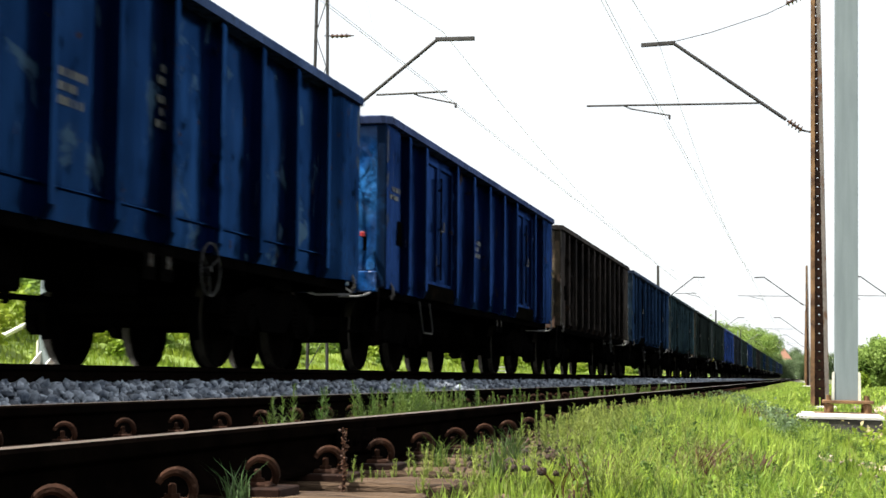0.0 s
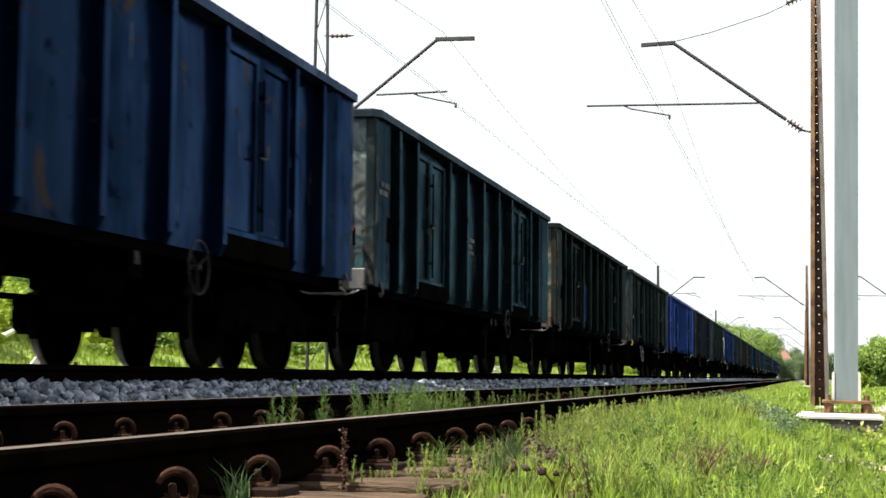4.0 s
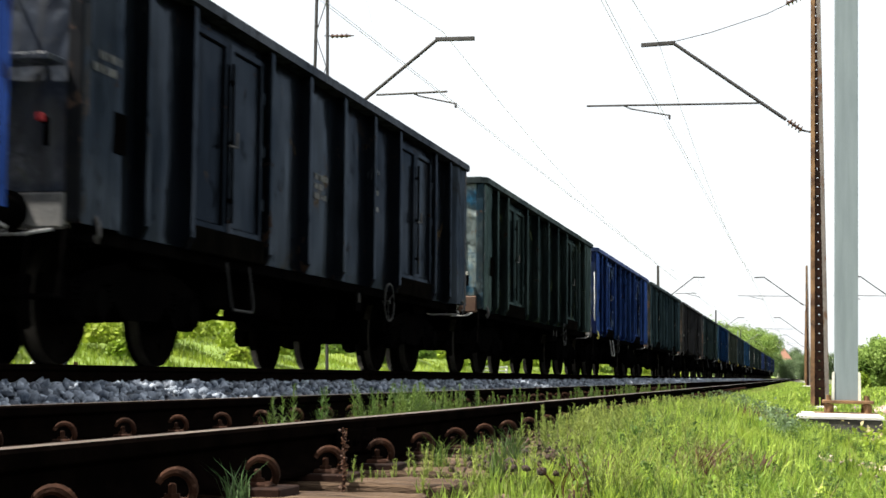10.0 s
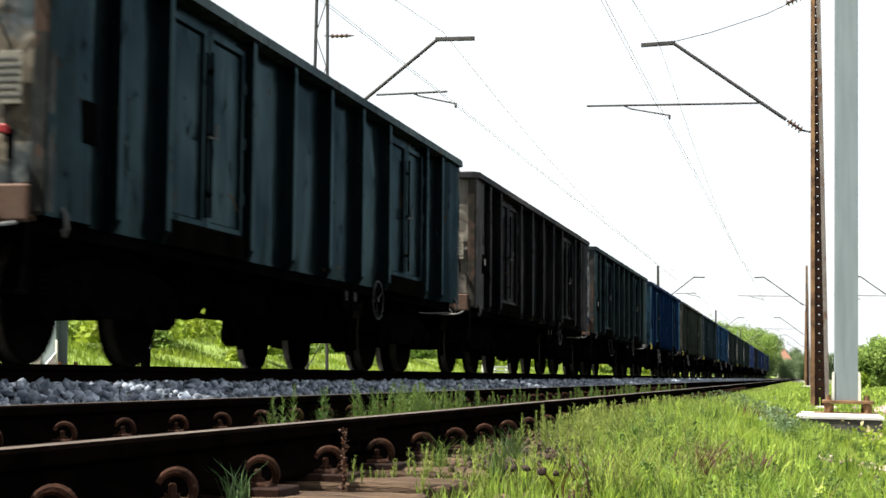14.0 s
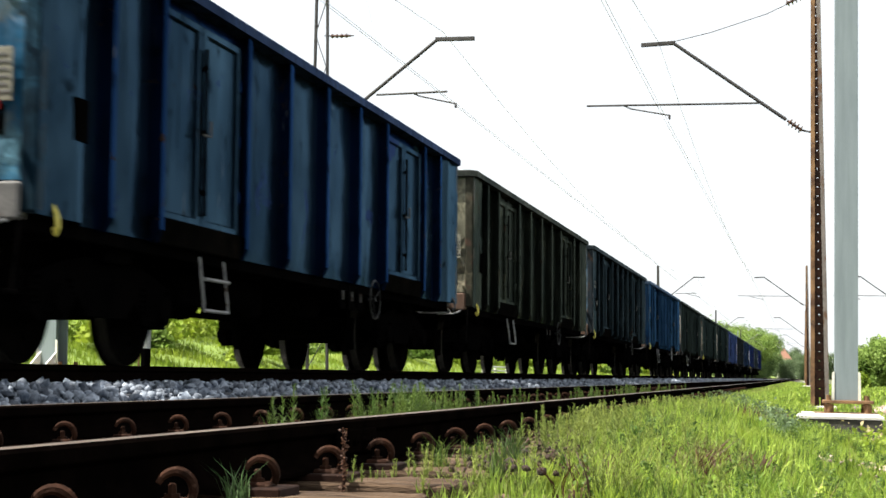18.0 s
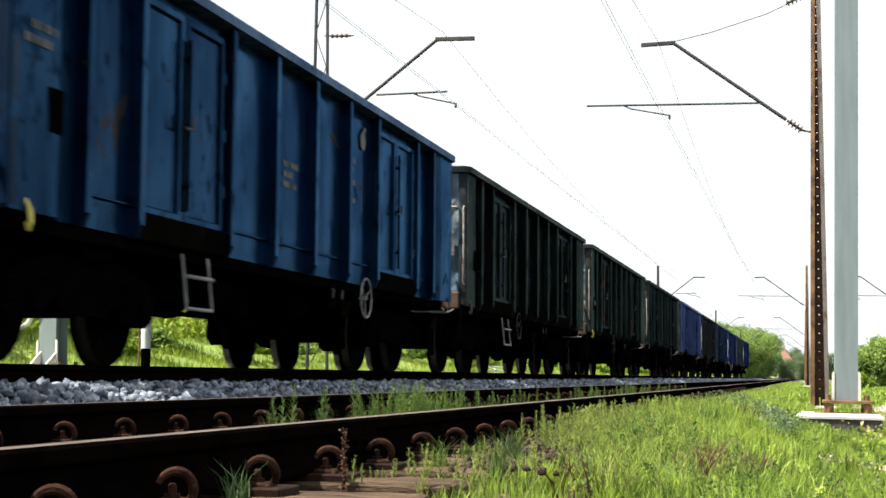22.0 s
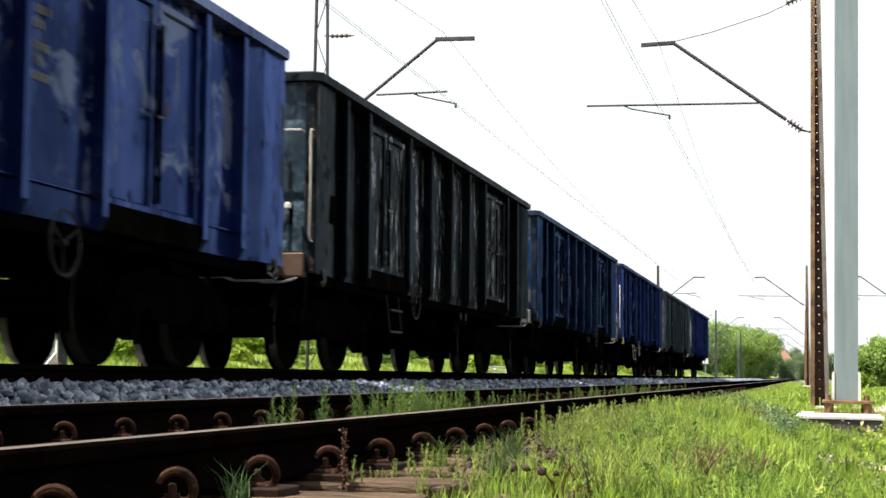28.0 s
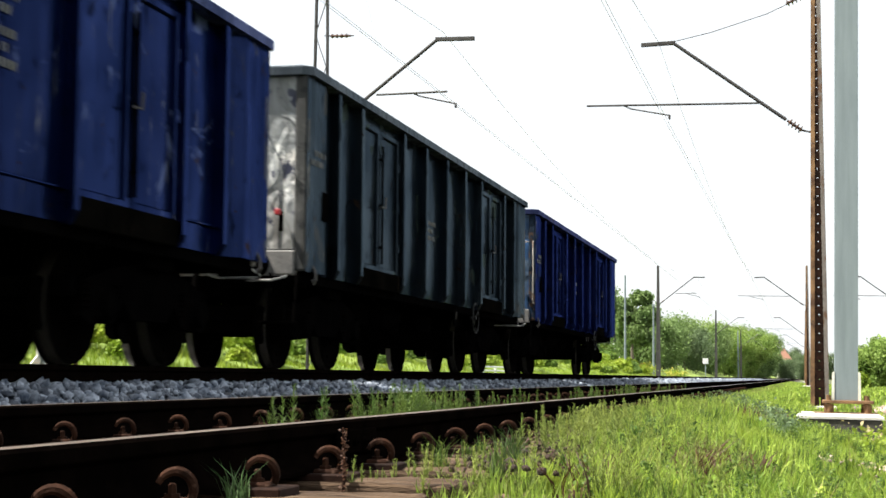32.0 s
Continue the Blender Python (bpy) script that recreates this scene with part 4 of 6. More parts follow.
    keep("lamp_bracket", Geo().box((0, -0.06, 0), (0.055, 0.06, 0.06), 0.008), M_RED)
    keep("lamp_bracket_arm", Geo().box((0.0, 0.0, -0.01), (0.035, 0.07, 0.05), 0.006).box((0.01, 0.02, -0.09), (0.045, 0.02, 0.2), 0.005), M_BLACK)
    keep("notice_plate", Geo().box((0, -0.004, 0), (0.27, 0.008, 0.36), 0.002), M_NOTICE)
    for k, w in enumerate((0.2, 0.24)):
        keep(f"notice_bar_{k}", Geo().box((0, -0.011, 0), (w, 0.004, 0.016), 0), M_GREYINK)
    keep("label_holder", Geo().box((0, 0, 0), (0.016, 0.2, 0.3), 0.004), M_BLACK)
    keep("label_card", Geo().box((0.012, 0.03, 0.03), (0.006, 0.09, 0.1), 0), M_CARD)
    keep("tow_hook", Geo().tube([(0, 0, 0.1), (0.035, 0, 0.04), (0.045, 0, -0.05), (0.02, 0.02, -0.09), (0.0, 0.04, -0.05)], 0.017, 8), M_YELLOW, True)
    keep("lower_lip", Geo().box((0.02, 0, SILL + 0.25), (0.055, 2 * HALF - 2.3, 0.022), 0.006), paint0)
    g = Geo()
    for zz in (1.06, 2.12):
        g.box((0.03, 0, zz), (0.05, 0.92, 0.06), 0.01)
    for yy in (-0.43, 0.43):
        g.box((0.03, yy, 1.59), (0.05, 0.06, 1.12), 0.01)
    keep("hatch", g.box((0.012, 0, 1.59), (0.03, 0.86, 1.06), 0.0).box((0.045, 0.1, 1.45), (0.04, 0.07, 0.1), 0.01), paint0)
    keep("brake_plate", Geo().box((0, 0, 0), (0.015, 0.22, 0.26), 0.003), M_BLACK)
    keep("brake_mark", Geo().box((0.011, 0, 0.02), (0.005, 0.08, 0.1), 0.001), M_DULL)
    for k, w in enumerate((0.026, 0.034, 0.042)):
        keep(f"letter_bar_{k}", Geo().box((0, 0, 0), (0.003, w, 0.06), 0), M_WORN)
    g = Geo().lathe((0, 0, 0), (1, 0, 0), [(0, 0.1), (0.003, 0.1)], 18)
    g.box((0.003, 0.0, 0.1), (0.003, 0.22, 0.05), 0, rot=Euler((0.6, 0, 0)))
    keep("round_mark", g, M_WORN)


wagon_meshes()


# ---- train: wagons ----
RIBS_A = (-5.32, -4.4, -2.45, -1.25, 0.0, 1.25, 2.45, 4.4, 5.32)
BAYS_A = ((-5.885, "corner"), (-4.87, "narrow"), (-1.875, "wide"), (-0.625, "wide"), (0.625, "wide"), (1.875, "wide"), (4.87, "narrow"), (5.885, "corner"))
RIBS_B = tuple(-5.24 + 1.048 * k for k in range(11))
BAYS_B = tuple([(-5.9, "corner")] + [(-5.24 + 1.048 * (k + 0.5), "even") for k in range(10)] + [(5.9, "corner")])


def corner_at(sx, y):
    """Corner sheets start at the wagon's corner and run inwards; those of the other three corners are mirrored."""
    sy = 1 if y < 0 else -1
    return Matrix.Translation((sx * SHEET_X, -sy * HALF, 0)) @ Matrix.Diagonal((sx, sy, 1, 1))


def make_wagon(n, style, side, end, rim, beam, label, odd=None, fit="ladder", lamp=True, notice=True, rail="end", shelf=False, marks=(), ribs_mat=None, corner=None, post_mat=None):
    """One open goods wagon; n counts from the train's last."""
    wg = base("open_wagon", label, "goods wagon", "wagons of the train")
    rnd = random.Random(100 + n)
    P = lambda mesh, mat, name, at, lab="", parent=wg: part(name, MESH[mesh], mat, parent, lab, at)
    bays, ribs = (BAYS_A, RIBS_A) if style == "doors" else (BAYS_B, RIBS_B)
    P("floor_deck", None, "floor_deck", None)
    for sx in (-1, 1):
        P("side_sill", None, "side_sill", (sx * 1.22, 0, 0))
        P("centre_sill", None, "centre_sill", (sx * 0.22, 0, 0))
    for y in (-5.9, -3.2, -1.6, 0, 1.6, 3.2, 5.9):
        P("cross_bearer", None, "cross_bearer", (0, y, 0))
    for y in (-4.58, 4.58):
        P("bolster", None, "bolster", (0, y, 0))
    for sx in (1, -1):
        turn = 0 if sx > 0 else 180
        for i, (y, kind) in enumerate(bays):
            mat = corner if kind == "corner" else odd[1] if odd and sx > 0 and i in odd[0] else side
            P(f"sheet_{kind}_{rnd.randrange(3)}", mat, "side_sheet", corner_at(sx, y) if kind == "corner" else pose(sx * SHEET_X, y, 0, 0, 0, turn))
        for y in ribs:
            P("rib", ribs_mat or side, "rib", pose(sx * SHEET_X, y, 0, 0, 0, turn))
        if n in (8, 6):
            P("side_skirt", None, "side_skirt", (sx * 1.325, 0, 0), "dark brown skirt with shade in its colour")
        if style == "doors":
            for y in (-3.46, 3.46):
                P("door_header", side, "door_header", pose(sx * 1.285, y, 0, 0, 0, turn))
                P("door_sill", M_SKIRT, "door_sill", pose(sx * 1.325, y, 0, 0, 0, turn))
                for k, dy in enumerate((-0.47, 0.47)):
                    leaf = P("door_leaf", odd[1] if n in (12, 4) else side, "door_leaf", pose(sx * 1.285, y + dy, 0, 0, 0, turn))
                    if sx > 0:
                        for zz in (1.5, 2.0, 2.5):
                            P("hinge", side, "hinge", (0, (-0.42, 0.42)[k], zz), "", leaf)
                if sx > 0:
                    bar = P("lock_bar", None, "lock_bar", (sx * 1.3, y, 0))
                    P("door_handle", M_DARKSTEEL, "door_handle", (0, 0, 0), "", bar)
    if n in (26, 9, 5, 2):
        for sx in (1, -1):
            P("lower_lip", ribs_mat or side, "lower_lip", pose(sx * SHEET_X, 0, 0, 0, 0, 0 if sx > 0 else 180))
    if n == 24:
        P("hatch", side, "hatch", (1.3, -4.716, 0), "framed hatch low in the side")
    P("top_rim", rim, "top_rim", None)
    for sy in (-1, 1):
        turn = 0 if sy < 0 else 180
        P(f"end_sheet_{rnd.randrange(3)}", end, "end_sheet", pose(0, sy * (HALF - 0.045), 0, 0, 0, turn))
        P("end_beam", beam, "end_beam", (0, sy * (HALF - 0.03), 0))
        for sx in (-1, 1):
            P("corner_post", post_mat, "corner_post", (sx * 1.33, sy * (HALF - 0.055), 0))
            P("buffer", None, "buffer", pose(sx * 0.875, sy * (HALF + 0.06), 1.05, 0, 0, turn))
            P("end_rib", end, "end_rib", (sx * 0.42, sy * (HALF - 0.025), 0))
        P("screw_coupling", None, "screw_coupling", pose(0, sy * HALF, 0, 0, 0, turn))
        P("air_hose", None, "air_hose", pose(0, sy * HALF, 0, 0, 0, turn))
        P("shunter_rail", None, "shunter_rail", pose(0, sy * HALF, 0, 0, 0, 0) if sy < 0 else Matrix.Translation((0, HALF, 0)) @ Matrix.Diagonal((1, -1, 1, 1)), "pale shunter's rail")
        P("end_step", None, "end_step", pose(0, sy * HALF, 0, 0, 0, turn))
    yf = -HALF - 0.05
    if lamp:
        lb = P("lamp_bracket", M_PLATE if n in (17, 7, 4) else M_RED, "lamp_bracket", (1.13, yf + 0.0, {11: 1.5, 16: 1.8}.get(n, rnd.uniform(1.5, 1.75))))
        P("lamp_bracket_arm", None, "bracket_arm", (0, 0, 0), "", lb)
    if notice:
        nt_ = P("notice_plate", None, "notice_plate", (1.07, yf + 0.035, 1.9), "pale notice board with unreadable lines")
        for r in range(6):
            P(f"notice_bar_{r % 2}", None, "notice_bar", (-0.01 + 0.008 * (r % 3), 0, 0.13 - r * 0.05), "", nt_)
    if rail in ("end", "both"):
        P("handrail", M_OLDWHITE if n == 17 else M_PALE if rnd.random() < 0.6 else side, "handrail", pose(0.8, yf, 1.6), "pale handrail")
    if rail in ("corner", "both"):
        P("corner_rail", M_WHITE if n in (16, 2) else M_OLDWHITE, "handrail", pose(1.36, yf + 0.01, 1.3), "worn white corner handrail")
        P("grab_bar", M_OLDWHITE, "grab_bar", pose(0.98, yf, 2.44), "worn white grab bar")
    if n == 13:
        P("end_ledge", None, "end_ledge", (0, yf + 0.02, 1.29), "blue ledge over the beam")
    if shelf:
        P("end_shelf", end, "end_shelf", (0, yf + 0.03, 2.1))
    lh = P("label_holder", None, "label_holder", (1.4, -5.84, 1.68))
    if rnd.random() < 0.35:
        P("label_card", None, "label_card", (0, 0, 0), "pale routing card", lh)
    for y in (-6.2, 6.2):
        P("tow_hook", M_YELLOW if n in (26, 20, 16, 12, 11, 9, 2, 10, 7) and y < 0 else M_DARKSTEEL, "tow_hook", (1.38, y, 0.95), "worn hook" )
    if "wheel" in fit or fit == "ladder":
        P("handwheel", M_PALE if n in (9, 2) else M_GREYSTEEL, "handwheel", (1.42, 1.7 if "mid" not in fit else -2.4, {3: 0.88, 4: 0.87}.get(n, 0.8)), "handbrake wheel")
    if "ladder" in fit:
        P("step_ladder", M_PALE if "white" in fit else M_GREYSTEEL, "step_ladder", (1.38, -3.25, 0))
    if "stirrup" in fit:
        P("step_stirrup", M_PALE if "white" in fit else M_GREYSTEEL, "step_stirrup", (1.38, -4.4 if n == 25 else -3.25, 0))
    bp_ = P("brake_plate", None, "brake_plate", (1.4, 0.6, 0.78))
    P("brake_mark", None, "brake_mark", (0, 0, 0), "", bp_)
    for yy in (0.95, 1.3) if n in (19, 20, 12) else (0.95,) if rnd.random() < 0.5 else ():
        bp_ = P("brake_plate", None, "brake_plate", (1.4, yy, 0.78))
        P("brake_mark", None, "brake_mark", (0, 0, 0), "", bp_)
    P("brake_cylinder", None, "brake_cylinder", (-0.4, 0.4, 0.72))
    P("air_tank", None, "air_tank", (0.75, -1.2, 0.72))
    P("brake_rod", None, "brake_rod", (0.1, 0, 0))
    for k, y in enumerate((-2.0, -0.4, 1.5)):
        P(f"brake_box_{k}", None, "brake_box", (0.5, y, 0.72))
    for k, y, z in marks:
        x = 1.402 if y < -5.7 else 1.324
        if k < 0:
            P("round_mark", None, "round_sign", (x, y, z), "worn white round sign")
            continue
        pen = random.Random(k)
        for r in range(2 + k % 2):
            at = -0.24 + pen.uniform(0, 0.1)
            while at < 0.2 - 0.1 * (r % 2):
                c = pen.randrange(3)
                P(f"letter_bar_{c}", None, "lettering_bar", (x, y + at, z - r * 0.1), "worn white lettering bar")
                at += 0.035 + pen.choice((0.02, 0.02, 0.05))
    for sy in (-1, 1):
        bg = P("bogie", None, "bogie", (0, sy * 4.58, 0))
        for wy in (-0.93, 0.93):
            ws = part("wheelset", MESH["wheelset"], None, bg)
            ws.matrix_parent_inverse = Matrix.Translation((0, wy, 0.456))
            WHEELSETS.append(ws)
            for sx in (-1, 1):
                P("axle_box", None, "axle_box", pose(sx * 1.02, wy, 0.456, 0, 0, 0 if sx > 0 else 180), "", bg)
                P("brake_shoe", None, "brake_shoe", pose(sx * 0.75, wy - 0.47 if wy < 0 else wy + 0.47, 0.45, 0, 0, 180 if wy > 0 else 0), "", bg)
    WAGONS.append((n, wg))
    return wg


WAGONS, WHEELSETS = [], []
# kind of side, tones of the end wall
SCHEME = {
    26: ("even", (0.05, 0.2, 0.5), (0.08, 0.28, 0.6)),
    25: ("doors", (0.05, 0.17, 0.52), (0.08, 0.24, 0.6)),
    24: ("even", (0.34, 0.29, 0.22), (0.24, 0.2, 0.15)),
    23: ("doors", (0.07, 0.2, 0.42), (0.3, 0.45, 0.6)),
    22: ("doors", (0.16, 0.3, 0.36), (0.4, 0.45, 0.45)),
    21: ("doors", (0.2, 0.32, 0.34), (0.5, 0.44, 0.31)),
    20: ("doors", (0.2, 0.36, 0.55), (0.5, 0.52, 0.48)),
    19: ("doors", (0.02, 0.11, 0.85), (0.05, 0.17, 0.95)),
    18: ("doors", (0.1, 0.12, 0.16), (0.2, 0.21, 0.23)),
    17: ("doors", (0.12, 0.36, 0.6), (0.45, 0.55, 0.55)),
    16: ("doors", (0.03, 0.12, 0.7), (0.3, 0.42, 0.6)),
    15: ("doors", (0.3, 0.36, 0.38), (0.42, 0.38, 0.3)),
    14: ("doors", (0.34, 0.33, 0.31), (0.46, 0.43, 0.38)),
    13: ("doors", (0.32, 0.36, 0.4), (0.55, 0.57, 0.58)),
    12: ("doors", (0.09, 0.28, 0.5), (0.22, 0.4, 0.52)),
    11: ("doors", (0.46, 0.46, 0.36), (0.55, 0.53, 0.42)),
    10: ("doors", (0.2, 0.32, 0.45), (0.42, 0.48, 0.52)),
    9: ("doors", (0.06, 0.22, 0.6), (0.14, 0.34, 0.68)),
    8: ("doors", (0.3, 0.45, 0.6), (0.5, 0.6, 0.66)),
    7: ("doors", (0.2, 0.32, 0.37), (0.4, 0.48, 0.48)),
    6: ("doors", (0.3, 0.42, 0.46), (0.52, 0.5, 0.42)),
    5: ("doors", (0.2, 0.27, 0.5), (0.45, 0.5, 0.6)),
    4: ("doors", (0.07, 0.12, 0.19), (0.13, 0.19, 0.25)),
    3: ("doors", (0.07, 0.2, 0.55), (0.55, 0.6, 0.64)),
    2: ("doors", (0.1, 0.15, 0.6), (0.6, 0.62, 0.72)),
    1: ("doors", (0.6, 0.63, 0.64), (0.72, 0.73, 0.72)),
    0: ("doors", (0.12, 0.24, 0.5), (0.3, 0.42, 0.6)),
}
LABELS = {
    26: "blue ribbed steel open wagon with worn white markings", 25: "blue open wagon with doors and a bright blue end",
    24: "brown ribbed open wagon with a tan end and shelf", 23: "grey-blue open wagon with peeling light blue end",
    22: "dark teal open wagon with worn doors", 21: "dark green-grey open wagon with one blue sheet and patchy cream end",
    20: "green-grey open wagon with a torn blue end and notice", 19: "vivid blue open wagon with a bright blue end",
    18: "charcoal grey open wagon with a shelf on its end", 17: "dark olive open wagon with a cyan patched end",
    16: "blue and grey patched open wagon with white corner handrail", 15: "dark grey-green open wagon with rusty end beam",
    14: "dark brown-grey open wagon with a pale end", 13: "dark green-grey open wagon with blue smears and dented pale end",
    12: "teal and blue open wagon with a sky-blue end and tan notice", 11: "olive grey open wagon with a cream olive end",
    10: "dark slate grey open wagon with blue-grey end", 9: "blue open wagon with a dented blue end and white notice",
    8: "olive grey open wagon with blue smears along its foot", 7: "dark green open wagon with rust-streaked pale blue end",
    6: "blue-grey green open wagon with a rust-stained cream end", 5: "navy blue open wagon with faded grey patches",
    4: "black-brown open wagon with white streaks down its side", 3: "slate blue open wagon with peeling white and blue end",
    2: "navy blue open wagon with a whitish scratched end", 1: "dark teal-grey open wagon with a white scuffed end",
    0: "blue open wagon at the end of the train",
}
FITS = {26: "wheel", 25: "stirrup", 24: "wheel", 23: "ladder", 20: "ladder white wheel", 19: "wheel", 18: "stirrup wheel", 16: "stirrup white wheel mid", 13: "wheel stirrup", 12: "ladder white wheel", 11: "stirrup white wheel", 9: "ladder white wheel",
        8: "ladder white wheel mid", 7: "wheel mid", 5: "wheel", 4: "ladder wheel mid", 3: "wheel", 2: "ladder white wheel mid", 1: "wheel"}
RAILS = {25: "end", 24: "end", 16: "both", 8: "both", 7: "both", 6: "both", 4: "both", 2: "both", 0: "corner", 17: "end", 21: "", 13: "", 12: "", 11: "", 1: "end"}


# tones of repainted or rusted patches on the sides
PATCHES = {26: (0.14, 0.22, 0.32), 22: (0.09, 0.12, 0.09), 21: (0.12, 0.1, 0.06), 20: (0.08, 0.14, 0.22), 19: (0.42, 0.48, 0.72), 17: (0.1, 0.12, 0.07), 16: (0.3, 0.38, 0.52), 13: (0.035, 0.05, 0.1),
           12: (0.07, 0.13, 0.17), 11: (0.12, 0.12, 0.09), 8: (0.06, 0.09, 0.17), 7: (0.3, 0.13, 0.05), 6: (0.1, 0.13, 0.11), 5: (0.38, 0.44, 0.62), 3: (0.3, 0.36, 0.5), 2: (0.28, 0.34, 0.58), 1: (0.12, 0.15, 0.14)}


# tones of torn or repainted patches on the end walls
END_MARKS = {26: (0.2, 0.32, 0.5), 25: (0.1, 0.2, 0.5), 24: (0.3, 0.2, 0.12), 23: (0.3, 0.4, 0.5), 22: (0.1, 0.2, 0.3), 21: (0.08, 0.12, 0.16), 20: (0.05, 0.16, 0.45), 19: (0.08, 0.2, 0.9), 18: (0.06, 0.07, 0.1),
             17: (0.5, 0.5, 0.36), 16: (0.5, 0.55, 0.6), 15: (0.3, 0.38, 0.44), 14: (0.2, 0.19, 0.17), 13: (0.12, 0.2, 0.3), 12: (0.45, 0.42, 0.3), 11: (0.3, 0.3, 0.22), 10: (0.1, 0.2, 0.36), 9: (0.4, 0.5, 0.6),
             8: (0.06, 0.14, 0.34), 7: (0.1, 0.16, 0.2), 6: (0.2, 0.24, 0.24), 5: (0.2, 0.26, 0.5), 4: (0.1, 0.12, 0.16), 3: (0.08, 0.14, 0.4), 2: (0.1, 0.14, 0.45), 1: (0.3, 0.34, 0.36), 0: (0.3, 0.4, 0.55)}


# dull gloss of each wagon's sides, as seen tones with the sky's reflection in them
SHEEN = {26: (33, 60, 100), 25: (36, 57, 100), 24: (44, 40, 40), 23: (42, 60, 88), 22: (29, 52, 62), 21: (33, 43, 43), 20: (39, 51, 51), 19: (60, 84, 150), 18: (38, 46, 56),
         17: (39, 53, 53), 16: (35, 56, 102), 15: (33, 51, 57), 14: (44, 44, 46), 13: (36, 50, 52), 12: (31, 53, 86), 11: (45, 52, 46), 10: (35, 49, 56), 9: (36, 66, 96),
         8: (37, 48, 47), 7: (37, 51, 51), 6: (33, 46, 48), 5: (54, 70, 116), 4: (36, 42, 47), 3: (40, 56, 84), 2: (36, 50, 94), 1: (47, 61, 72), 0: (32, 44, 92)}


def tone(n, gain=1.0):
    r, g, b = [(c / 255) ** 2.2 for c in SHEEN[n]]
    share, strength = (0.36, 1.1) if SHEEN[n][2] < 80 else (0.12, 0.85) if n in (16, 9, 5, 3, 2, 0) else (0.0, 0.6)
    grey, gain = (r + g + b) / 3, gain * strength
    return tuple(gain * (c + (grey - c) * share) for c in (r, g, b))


def vivid(c, sat, gain, least=0.004):
    mean = sum(c) / 3
    return tuple(max(least, (mean + (q - mean) * sat) * gain) for q in c)


